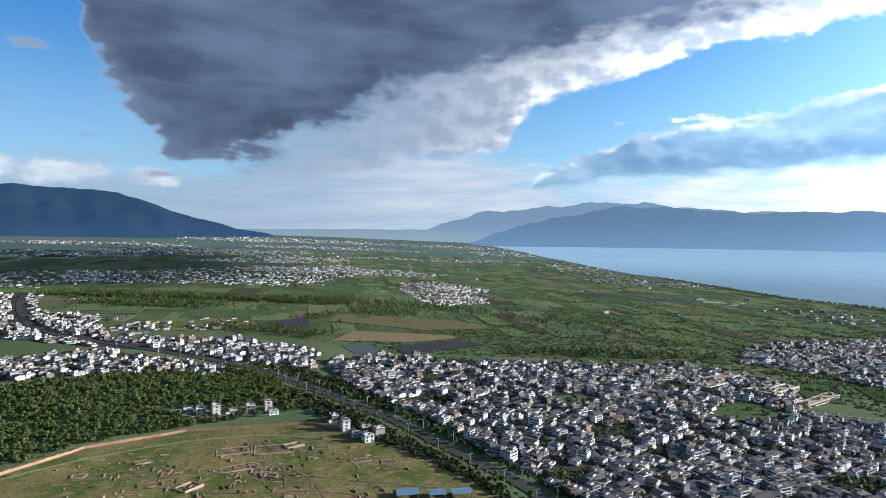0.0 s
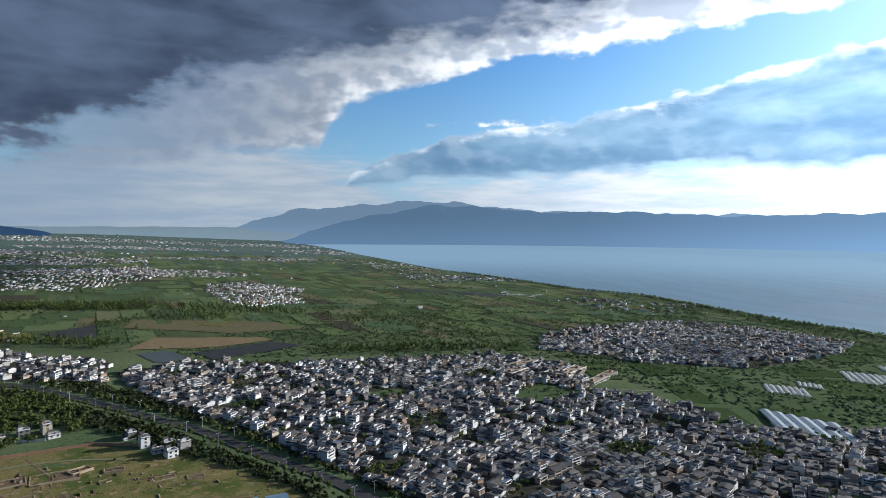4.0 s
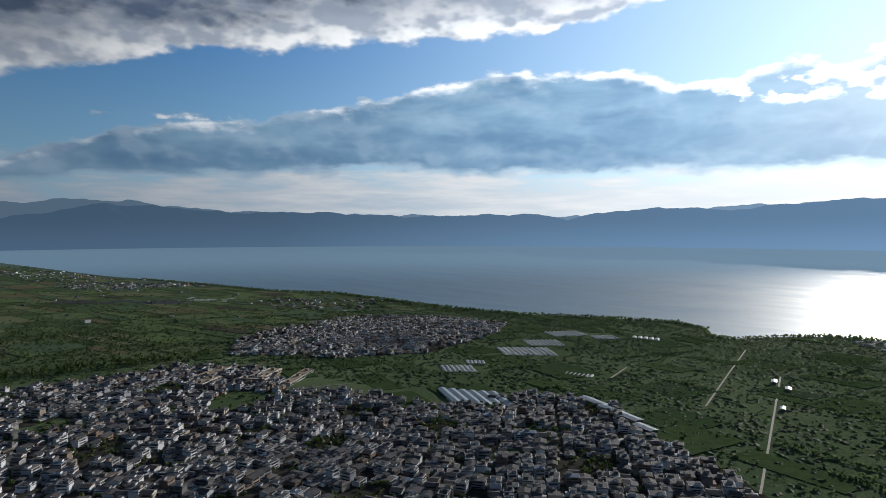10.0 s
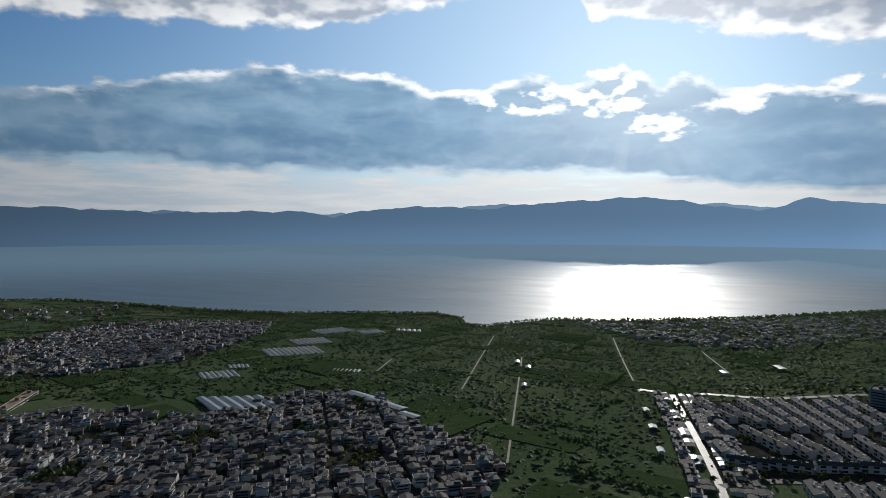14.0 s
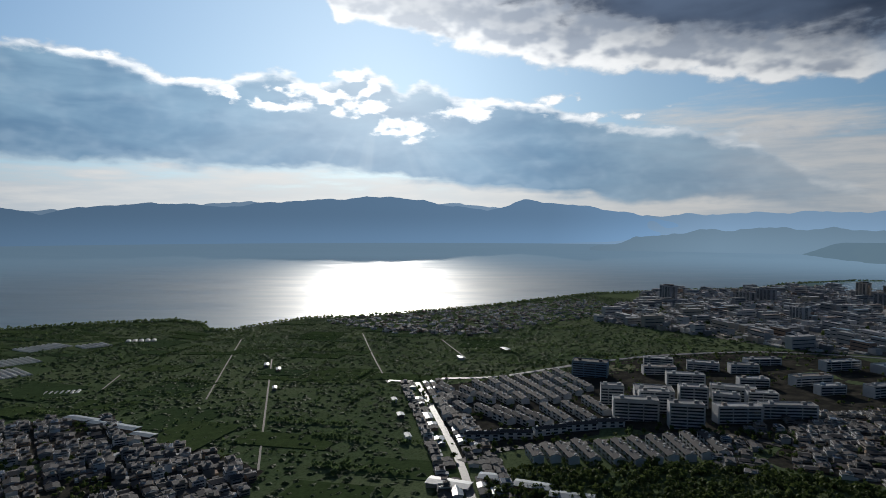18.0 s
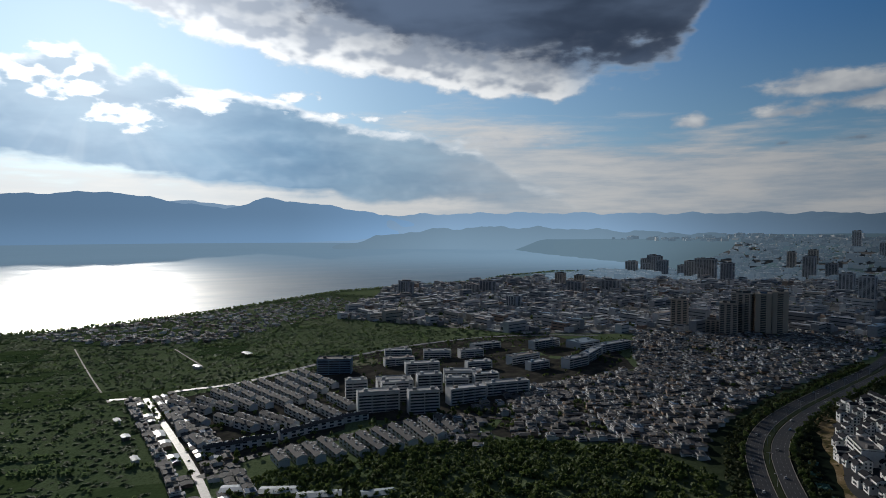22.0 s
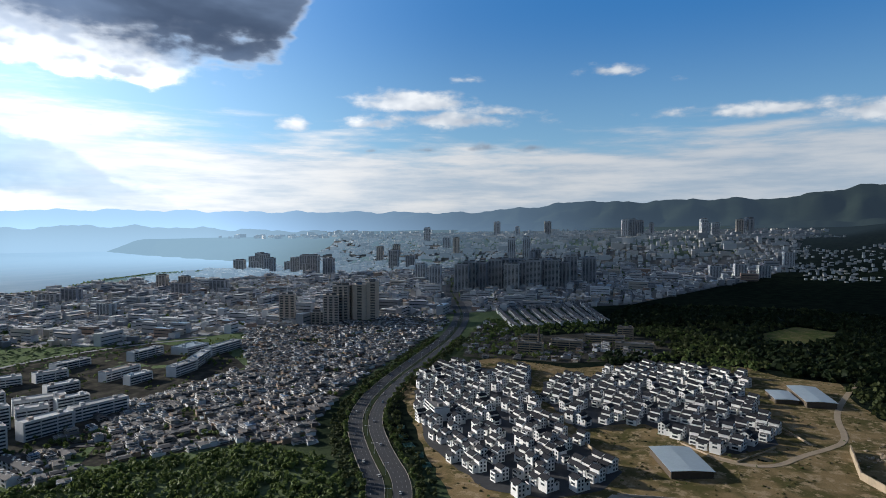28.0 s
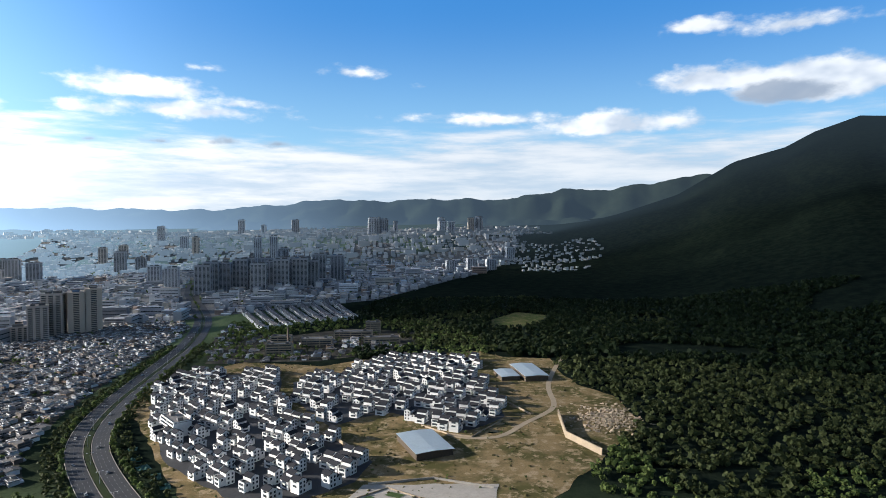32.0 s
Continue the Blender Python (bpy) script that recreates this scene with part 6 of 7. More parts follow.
for k in range(1, len(sx) - 1):
    for off in (9.5, -9.5, 18.5):
        if rng.rand() < 0.75:
            w, d = rng.uniform(6, 10), rng.uniform(5, 8)
            px, py = sx[k] - math.sin(sa[k]) * off, sy[k] + math.cos(sa[k]) * off
            thing("shop", [("wall", box(0, 0, -1.5, w, d, 4.6), plaster), ("roof", gable(0, 0, 3.1, w, d, 0.7, 0.7, 0.15), (pale_tin, tile, concrete, blue_tin, tile)[rng.randint(5)]), ("shutter", box(0, -d / 2, 0.1, w * 0.7, 0.12, 2.4), metal_grey)],
                  "low village shop with a shining metal roof", "shop", "shops along the street", pose(px, py, ground_z(px, py), 0, 0, math.degrees(sa[k]) + (180 if off < 0 else 0) + rng.uniform(-4, 4)))

# grey-blue roofs at the north edge of the town, and the yard behind
for k in range(6):
    shed(314 + 4 * k, 306 - 6.5 * k, 62, 40, 5.5, 3.5, pale_tin, "long low greenhouse with a grey-blue roof", tilt=1.0, walls=plaster)
for x, y, turn, w, d, h in ((215, 470, 35, 44, 12, 8), (245, 440, 35, 40, 12, 7), (225, 425, 125, 26, 10, 9), (195, 440, 35, 30, 11, 10), (250, 410, 35, 36, 9, 5), (268, 425, 35, 30, 9, 5)):
    block(x, y, turn, w, d, h, "long pale workshop of a walled yard", name="workshop", roof=buff_stone, tall=0.62)


def greenhouse(x, y, turn, length, wide):
    n = 7
    v, f = [], []
    for e in (-length / 2, length / 2):
        for k in range(n):
            a = math.pi * k / (n - 1)
            v.append((e, -math.cos(a) * wide / 2, math.sin(a) * wide * 0.30))
    f = [(k, k + 1, n + k + 1, n + k) for k in range(n - 1)] + [tuple(range(n - 1, -1, -1)), tuple(range(n, 2 * n))]
    hoops = joined(*[box(e, 0, 0, 0.15, wide + 0.2, 0.4) for e in np.linspace(-length / 2, length / 2, 6)])
    return thing("greenhouse", [("film", (v, f), film_white), ("base", hoops, metal_grey)], "white plastic tunnel greenhouse", "greenhouse", "tunnel greenhouses", pose(x, y, ground_z(x, y), 0, 0, turn))


for x0, y0, x1, y1, wide, n in GREENHOUSES:
    a = math.atan2(y1 - y0, x1 - x0)
    step = math.hypot(x1 - x0, y1 - y0) / n
    first = None
    for k in range(n):
        s = (k + 0.5) / n
        x, y = x0 + (x1 - x0) * s, y0 + (y1 - y0) * s
        if first is None:
            first = greenhouse(x, y, math.degrees(a) + 90, wide, step * 0.86)
        else:
            copy_thing(first, pose(x, y, ground_z(x, y), 0, 0, math.degrees(a) + 90))

# old works south of the villas
for x, y, turn, w, d, h in ((190, -450, 15, 24, 10, 9), (170, -478, 15, 30, 14, 8), (150, -515, 15, 40, 14, 7), (139, -540, 15, 16, 10, 12), (120, -495, 15, 36, 12, 6), (205, -490, 15, 20, 12, 7)):
    block(x, y, turn, w, d, h, "old brown factory building", wall=buff_stone, name="factory_building")
chim = joined(*[([(r * math.cos(a), r * math.sin(a), z) for z, r in ((-1, 1.9), (30, 1.1)) for a in np.arange(8) * math.pi / 4], [(k, (k + 1) % 8, 8 + (k + 1) % 8, 8 + k) for k in range(8)] + [tuple(range(8, 16))])])
thing("chimney", [("shaft", chim, soot_brick), ("rim", box(0, 0, 29.4, 2.8, 2.8, 0.6), soot_brick)], "tall sooty brick factory chimney", "chimney", "", on_ground(188, -462))

# foundations in the dry grass
rng = np.random.RandomState(12)
for x, y, w, d, tn in ((-100, 292, 16, 9, 20), (-82, 296, 18, 12, 15), (-74, 302, 9, 6, 40), (-92, 270, 12, 7, 30), (-80, 268, 8, 6, 10), (-103, 246, 9, 7, 60), (-74, 262, 5, 4, 0), (-38, 287, 9, 5, 20), (-25, 286, 7, 5, 10), (-135, 273, 6, 4, 35), (-152, 253, 5, 4, 15), (-60, 300, 8, 5, 10), (-120, 262, 5, 4, 0)):
    h, w, d = rng.uniform(0.9, 2.0), w * METRES, d * METRES
    thing("ruin", [("wall", box(0, -d / 2, -1, w, 0.8, h + 1), buff_stone), ("wall", box(0, d / 2, -1, w * 0.8, 0.8, h * 0.7 + 1), buff_stone), ("wall", box(-w / 2, 0, -1, 0.8, d - 1, h * 0.8 + 1), buff_stone), ("wall", box(w / 2, 0, -1, 0.8, d - 1, h * 0.5 + 1), brick),
                   ("rubble", joined(*[box(rng.uniform(-w / 2, w / 2), rng.uniform(-d / 2, d / 2), 0, rng.uniform(0.5, 1.4), rng.uniform(0.5, 1.2), rng.uniform(0.3, 0.9)) for _ in range(14)]), soil, "", "stuff"), ("floor", box(0, 0, -0.5, w - 1, d - 1, 0.75), soil)],
          "low ruined foundation of brown stone in the grass", "ruin", "ruined foundations", on_ground(x, y, tn))
# white houses along the edge of the orchard
WHITE = [(-143, 342), (-135, 340), (-127, 341), (-119, 345), (-110, 349), (-101, 352), (-96, 345), (-60, 338), (-52, 326), (-45, 318), (-38, 312), (-33, 318), (-41, 327)]
flat = [k for k in range(9) if k % 3 == 0 and k in proto]
for k, (x, y) in enumerate(WHITE):
    copy_thing(proto[flat[k % len(flat)]], on_ground(x, y, (25, 28, 30, 118)[k % 4]))
wall_line("garden_wall", [(-146, 336), (-132, 331), (-112, 340), (-98, 340)], 2.0, 0.3, villa_paint, "white garden wall before the houses")
remains = Heap()
bits = [remains.template([(box(0, 0, -0.6, 1.0, 1.0, 1.6), m)]) for m in (buff_stone, brick, soil)]
for cx, cy, n, spread in ((-92, 288, 70, 16), (-75, 265, 60, 14), (-110, 258, 40, 20), (-40, 285, 40, 14), (-140, 268, 40, 18), (-60, 240, 50, 22), (-100, 225, 60, 26)):
    x, y = to_world(rng.normal(cx, spread, n), rng.normal(cy, spread * 0.5, n))
    for k in range(3):
        q = np.arange(n) % 3 == k
        remains.add(bits[k], x[q], y[q], land(x[q], y[q]), rng.choice([0.3, 1.87], q.sum()) + rng.normal(0, 0.1, q.sum()), rng.uniform(1.0, 7.0, q.sum()), rng.uniform(0.5, 1.1, q.sum()), rng.uniform(0.4, 1.2, q.sum()))
remains.build("wall_remains", "broken low wall remains scattered in dry grass", "ruins")
pale = varied("trodden_grass", [(0, (0.21, 0.22, 0.12)), (1, (0.19, 0.19, 0.10))], dirt=0.4)
tagged(ribbon("footpath", scaled([(-186, 236), (-164, 275), (-130, 302), (-90, 316), (-55, 312)]), 2.6, pale, 0.3, step=4), "pale grassy path inside the brick wall", "path", kind="structure")
for line in ([(-150, 232), (-120, 246), (-112, 270), (-122, 292)], [(-120, 246), (-90, 240), (-50, 250), (-20, 240)], [(-98, 305), (-88, 285), (-60, 268), (-46, 240)]):
    tagged(ribbon("footpath", scaled(line), 1.8, soil, 0.28, step=4), "narrow earth path", "path", kind="structure")
# green netting and soil heaps beside the building site
for x, y, w, d, tn in ((169, -243, 4, 7, 40), (160, -235, 5, 6, 50), (149, -227, 4, 7, 35), (140, -219, 4, 6, 40), (178, -254, 4, 5, 30)):
    n = 7
    v = [((i / (n - 1) - 0.5) * w * METRES, (j / (n - 1) - 0.5) * d * METRES, 0.3 + 0.9 * math.sin(i * 1.7 + j) ** 2 * (1 if 0 < i < n - 1 and 0 < j < n - 1 else 0)) for i in range(n) for j in range(n)]
    f = [(i * n + j, (i + 1) * n + j, (i + 1) * n + j + 1, i * n + j + 1) for i in range(n - 1) for j in range(n - 1)]
    ob = mesh_object("ground_net", v, f, net_green)
    ob.matrix_basis = on_ground(x, y, tn, 0.1)
    tagged(ob, "crumpled green dust net over spoil", "net", "site nets")
heapm = Heap()
stone = heapm.template([(joined(box(0, 0, -0.3, 1.6, 1.2, 1.0), box(0.5, 0.3, 0, 0.9, 0.8, 1.2)), buff_stone)])
n = 420
x, y = to_world(rng.normal(-40, 8, n), rng.normal(-313, 10, n))
heapm.add(stone, x, y, land(x, y) + 0.1, rng.uniform(0, 3, n), rng.uniform(0.4, 2.2, n), rng.uniform(0.4, 2, n), rng.uniform(0.3, 1.3, n))
heapm.build("rubble", "pale rubble and quarried stone on the slope", "rubble")

# rough earth banks on the site
banks = Heap()
lumps = [banks.template([(leaf_crown(120 + k, 6, 1.6, -1.2, 4, 0, 1.0), earth_mat)]) for k in range(4)]
bx, by = rng.uniform(-45, 75, 420), rng.uniform(-450, -215, 420)
x, y = to_world(bx, by)
ok = inside(EARTHWORKS, x, y) & ~inside(VILLA_A, x, y) & ~inside(VILLA_B, x, y) & (waves(x, y, 0.03, 77) > -0.1) & (near_line(scaled([(-30, -470), (-22, -436), (-14, -390), (-12, -364), (-16, -331), (-8, -315), (1, -302), (11, -281), (26, -278), (37, -283)]), x, y) > 8)
ok &= np.hypot(bx - 45, by + 266) > 24
ok &= np.hypot(bx - 3, by + 396) > 30
x, y = x[ok], y[ok]
for k in range(4):
    q = np.arange(len(x)) % 4 == k
    banks.add(lumps[k], x[q], y[q], land(x[q], y[q]), rng.uniform(0, 6.28, q.sum()), rng.uniform(1.0, 3.2, q.sum()), rng.uniform(1.0, 2.4, q.sum()), rng.uniform(0.6, 1.6, q.sum()))
banks.build("earth_banks", "rough brown banks of dug earth", "earth")

# ---- lamps and cars ----
def lamp_parts():
    return [("pole", joined(box(0, 0, 0, 0.25, 0.25, 9.5)), metal_grey), ("arm", joined(box(0.9, 0, 9.3, 2.0, 0.14, 0.14), box(-0.9, 0, 9.3, 2.0, 0.14, 0.14)), metal_grey), ("arm>lamp_head", box(1.9, 0, 9.2, 0.8, 0.4, 0.2), film_white), ("arm>lamp_head", box(-1.9, 0, 9.2, 0.8, 0.4, 0.2), film_white)]


first = None
for line, off in ((ROAD_NORTH[:9], 8.6), (ROAD_NORTH[:9], -8.6), (ROAD_SOUTH[:10], 0.0)):
    x, y, a = curve_points(line, 42)
    for k in range(len(x)):
        lx, ly = x[k] - math.sin(a[k]) * off, y[k] + math.cos(a[k]) * off
        spot = pose(lx, ly, ground_z(lx, ly) + 0.1, 0, 0, math.degrees(a[k]) + 90)
        if first is None:
            first = thing("street_lamp", lamp_parts(), "grey twin-arm street lamp beside the road", "lamp", "street lamps", spot)
        else:
            copy_thing(first, spot)


def car_parts(paint):
    v = [(-2.1, -0.85, 0.35), (2.1, -0.85, 0.35), (2.1, 0.85, 0.35), (-2.1, 0.85, 0.35), (-2.1, -0.85, 0.85), (2.1, -0.85, 0.8), (2.1, 0.85, 0.8), (-2.1, 0.85, 0.85)]
    cab = [(-1.5, -0.8, 0.85), (1.0, -0.8, 0.82), (1.0, 0.8, 0.82), (-1.5, 0.8, 0.85), (-1.0, -0.65, 1.42), (0.4, -0.65, 1.42), (0.4, 0.65, 1.42), (-1.0, 0.65, 1.42)]
    wheel = [(0.33 * math.cos(t), s * 0.1, 0.33 * math.sin(t) + 0.33) for s in (-1, 1) for t in np.arange(8) * math.pi / 4]
    wf = [(k, (k + 1) % 8, 8 + (k + 1) % 8, 8 + k) for k in range(8)] + [tuple(range(7, -1, -1)), tuple(range(8, 16))]
    return [("body", (v, list(BOX_F)), paint), ("cabin", (cab, list(BOX_F)), glass), ("roof", box(-0.3, 0, 1.41, 1.4, 1.3, 0.05), paint)] + [q for cx in (-1.3, 1.3) for cy in (-0.85, 0.85) for q in (("wheel", ([(p[0] + cx, p[1] + cy, p[2]) for p in wheel], wf), black_film), ("wheel>rim", box(cx, cy * 1.12, 0.2, 0.26, 0.06, 0.26), metal_grey))]


rng = np.random.RandomState(31)
cars = {}
x, y, a = curve_points(ROAD_SOUTH[2:9], 10)
for k in range(0, len(x), 3):
    off = rng.choice([-13.4, -10.4, -7.5, -4.6, 4.6, 7.5, 10.4, 13.4])
    cx, cy = x[k] - math.sin(a[k]) * off, y[k] + math.cos(a[k]) * off
    col = int(rng.choice([0, 0, 1, 2]))
    spot = pose(cx, cy, max(ground_z(cx, cy), ground_z(x[k], y[k])) + 0.56, 0, 0, math.degrees(a[k]))
    if col not in cars:
        cars[col] = thing("car", car_parts((villa_paint, tower_grey, blue_tin)[col]), ("white car on the road", "dark grey car on the road", "blue car on the road")[col], "car", "cars on the road", spot)
    else:
        copy_thing(cars[col], spot)


# ---- trees ----
def trunk(high, r):
    n = 6
    v = [(rr * math.cos(a) + lean * z, rr * math.sin(a), z) for z, rr, lean in ((-0.5, r, 0), (high * 0.6, r * 0.7, 0.02), (high, r * 0.35, 0.05)) for a in np.arange(n) * 2 * math.pi / n]
    f = [(i * n + k, i * n + (k + 1) % n, (i + 1) * n + (k + 1) % n, (i + 1) * n + k) for i in range(2) for k in range(n)]
    limbs = []
    for k in range(3):
        a = k * 2.1
        limbs.append(([(0.1 * math.cos(a), 0.1 * math.sin(a), high * 0.5), (0.1 * math.cos(a + 2), 0.1 * math.sin(a + 2), high * 0.5), (0.1 * math.cos(a + 4), 0.1 * math.sin(a + 4), high * 0.5), (high * 0.3 * math.cos(a), high * 0.3 * math.sin(a), high * 0.95)], [(0, 1, 3), (1, 2, 3), (2, 0, 3)]))
    return joined((v, f), *limbs)


TREE_NEAR = [(trunk(4.0, 0.22), leaf_crown(k, 6.0, 5.5, 1.6, 4, 70, 0.75)) for k in range(4)]
first = {}
rng = np.random.RandomState(61)
spots = []
for line, off, step in ((ROAD_NORTH[:8], 12, 11), (ROAD_NORTH[:8], -12, 11), (ROAD_SOUTH[1:9], 18, 9), (ROAD_SOUTH[1:9], -18, 9), (FRONT_ROAD, 7.5, 14), (FRONT_ROAD, -7.5, 14), (BOULEVARD[1:7], 8, 17)):
    x, y, a = curve_points(line, step)
    spots += [(px - math.sin(t) * off + rng.uniform(-1.5, 1.5), py + math.cos(t) * off + rng.uniform(-1.5, 1.5)) for px, py, t in zip(x, y, a) if rng.rand() < 0.85]
for k, (x, y) in enumerate(spots):
    kd = k % 4
    spot = pose(x, y, ground_z(x, y), 0, 0, rng.uniform(0, 360))
    if kd not in first:
        first[kd] = thing("tree", [("trunk", TREE_NEAR[kd][0], bark), ("crown", TREE_NEAR[kd][1], leaf)], "leafy green roadside tree", "tree", "roadside trees", spot)
        ob = first[kd]
    else:
        ob = copy_thing(first[kd], spot)
    ob.scale = [rng.uniform(0.7, 1.1)] * 3

DENSE = [leaf_crown(20 + k, 6.0, 5.0, 0.6, 3, 21, 1.12) for k in range(5)]
LOOSE = [leaf_crown(20 + k, 6.0, 5.0, 0.6, 3, 8, 1.7) for k in range(5)]
OPEN_ = [leaf_crown(40 + k, 6.0, 4.5, 0.4, 2, 5, 1.8) for k in range(5)]
def bush(seed):
    """A low scrub of two rough clumps."""
    rng = np.random.RandomState(seed)
    v, f = [], []
    for m in ((0, 0, 0.7), (rng.uniform(-1.8, 1.8), rng.uniform(-1.8, 1.8), 0.5)):
        n = len(v)
        v += [tuple(np.array(m) + np.array(p) * rng.uniform(0.7, 1.3, 3)) for p in ((2, 0, 0), (0, 2, 0), (-2, 0, 0), (0, -2, 0), (0, 0, 1.3), (0, 0, -1))]
        f += [tuple(n + i for i in t) for t in ((0, 1, 4), (1, 2, 4), (2, 3, 4), (3, 0, 4))]
    return v, f


SCRUB = [bush(80 + k) for k in range(5)]
TALL = [leaf_crown(60 + k, 5.0, 11.0, 1.0, 4, 16, 1.6) for k in range(3)]


def plant(heap, tems, x, y, size, rng, tall=1.0, beyond=()):
    """Trees at x, y; past half a kilometre they take the lighter kinds in beyond."""
    if len(beyond):
        size = size if np.ndim(size) else np.full(len(x), size)
        away = np.hypot(x, y) > 480
        plant(heap, beyond, x[away], y[away], size[away], rng, tall)
        x, y, size = x[~away], y[~away], size[~away]
    for k, tem in enumerate(tems):
        s = np.arange(len(x)) % len(tems) == k
        sz = size[s] if np.ndim(size) else np.full(s.sum(), size)
        heap.add(tem, x[s], y[s], land(x[s], y[s]) - 0.2, rng.uniform(0, 6.28, s.sum()), sz, sz, tall * sz * rng.uniform(0.8, 1.2, s.sum()))


def scatter(poly, n, rng, clump=0.0, seed=1):
    p = np.array(poly, float)
    x, y = rng.uniform(p[:, 0].min(), p[:, 0].max(), n), rng.uniform(p[:, 1].min(), p[:, 1].max(), n)
    ok = inside(poly, x, y)
    if clump:
        ok &= waves(x, y, 0.03, seed) + 0.6 * waves(x, y, 0.1, seed + 1) > rng.uniform(-1.2, 1.2, n) + clump
    return x[ok], y[ok]


rng = np.random.RandomState(71)
# orchard beside the ruins
wood = Heap()
tems = [wood.template([(g, leaf)]) for g in DENSE]
x, y = scatter(ORCHARD, 5200, rng)
for hx, hy in scaled(WHITE):
    ok = np.hypot(x - hx, y - hy) > 13
    x, y = x[ok], y[ok]
plant(wood, tems, x, y, rng.uniform(0.7, 1.1, len(x)), rng)
wood.build("orchard_trees", "dense dark green orchard trees", "trees")
# thicket below the road
wood = Heap()
tems = [wood.template([(g, leaf)]) for g in DENSE]
x, y = scatter(THICKET, 3400, rng)
plant(wood, tems, x, y, rng.uniform(0.6, 1.15, len(x)), rng)
wood.build("thicket", "dense green thicket of bushes and trees", "trees")
# mountain forest
wood = Heap()
mtem = [wood.template([(g, leaf_mid)]) for g in LOOSE]
otem = [wood.template([(g, leaf_mid)]) for g in OPEN_]
dtem = [wood.template([(g, leaf_shaded)]) for g in OPEN_]
gtem = [wood.template([(g, leaf)]) for g in DENSE]
n = 16000
az, r = np.radians(rng.uniform(164, 216, n)), np.sqrt(rng.uniform(255 ** 2, 1290 ** 2, n))
x, y = r * np.sin(az), r * np.cos(az)
ok = ~inside(EARTHWORKS, x, y) & ~inside(scaled([(-30, -220), (60, -195), (90, -470), (200, -440), (260, -560), (100, -620), (20, -470)]), x, y) & (near_line(ROAD_SOUTH, x, y) > 35)
ok &= ~inside(CITY, x, y) & (x < 315) & ((y > -777) | (waves(x, y, 0.014, 8) > -0.5)) & ~inside(MEADOW, x, y)
x, y = x[ok], y[ok]
# leaf colour steps darker with distance, painting the shade up the flank
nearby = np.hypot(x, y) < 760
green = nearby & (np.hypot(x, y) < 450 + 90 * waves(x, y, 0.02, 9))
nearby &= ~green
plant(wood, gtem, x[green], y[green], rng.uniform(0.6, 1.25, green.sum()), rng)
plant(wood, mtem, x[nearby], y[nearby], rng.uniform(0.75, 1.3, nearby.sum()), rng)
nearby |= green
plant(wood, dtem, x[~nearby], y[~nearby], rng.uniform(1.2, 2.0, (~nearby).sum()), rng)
x, y = scatter(scaled([(150, -600), (90, -475), (20, -460), (-30, -460), (-130, -540), (-130, -660), (0, -780), (120, -770), (160, -700)]), 3000, rng)
ok = ~inside(WORKS_QUARTER, x, y) & ~inside(MEADOW, x, y)
plant(wood, mtem, x[ok], y[ok], rng.uniform(0.8, 1.4, ok.sum()), rng)
wood.build("mountain_forest", "pine and oak forest on the mountain flank, cloud shade in its colour", "trees")
# plain: orchards and hedges towards the shore
wood = Heap()
tems = [wood.template([(g, leaf_plain)]) for g in OPEN_]
x, y = scatter(scaled([(100, 1100), (760, 1100), (780, 600), (880, 390), (800, 283), (900, 160), (1000, -40), (1200, -280), (900, -420), (520, -340), (450, 20), (300, 20), (270, 90), (330, 180), (390, 220), (280, 380), (260, 480), (100, 530), (-80, 530), (-200, 640), (-100, 900)]), 34000, rng, -0.1, 4)
ok = free_ground(x, y, margin=5)
ok &= ~inside(SHORE_VILLAGE, x, y) | (rng.rand(len(x)) < 0.5)
plant(wood, tems, x[ok], y[ok], rng.uniform(0.4, 1.1, ok.sum()), rng, 0.8)
stem = [wood.template([(q, leaf_plain)]) for q in SCRUB]
x, y = scatter(scaled([(60, 900), (760, 900), (780, 600), (880, 390), (800, 283), (900, 160), (1000, -40), (1200, -280), (900, -420), (520, -340), (450, 20), (300, 20), (230, -10), (180, 100), (330, 180), (390, 220), (280, 380), (260, 480), (100, 530), (-80, 530)]), 52000, rng)
ok = free_ground(x, y, margin=4)
plant(wood, stem, x[ok], y[ok], rng.uniform(0.9, 2.0, ok.sum()), rng, 0.5)
# hedgerows along plot edges
for k in range(90):
    cx, cy, a, ln = rng.uniform(425, 1445), rng.uniform(-425, 1530), rng.choice([-0.25, 1.32]) + rng.normal(0, 0.05), rng.uniform(30, 120)
    s = np.arange(0, ln, 3.0)
    x, y = cx + np.cos(a) * s, cy + np.sin(a) * s
    ok = free_ground(x, y, margin=5)
    plant(wood, tems, x[ok], y[ok], rng.uniform(0.6, 1.0, ok.sum()), rng)
# trees along the shore
yy = np.arange(-1950, 2700, 4.6)
for off in (6, 14, 24):
    x, y = shore_x(yy) - off - rng.uniform(-4, 4, len(yy)), yy + rng.uniform(-2, 2, len(yy))
    ok = rng.rand(len(yy)) < 0.8
    plant(wood, tems, x[ok], y[ok], rng.uniform(0.7, 1.5, ok.sum()), rng)
wood.build("plain_trees", "orchard trees, hedges and shore trees of the plain", "trees")
# tall rows and groves north of the villages
wood = Heap()
tems = [wood.template([(g, leaf)]) for g in TALL]
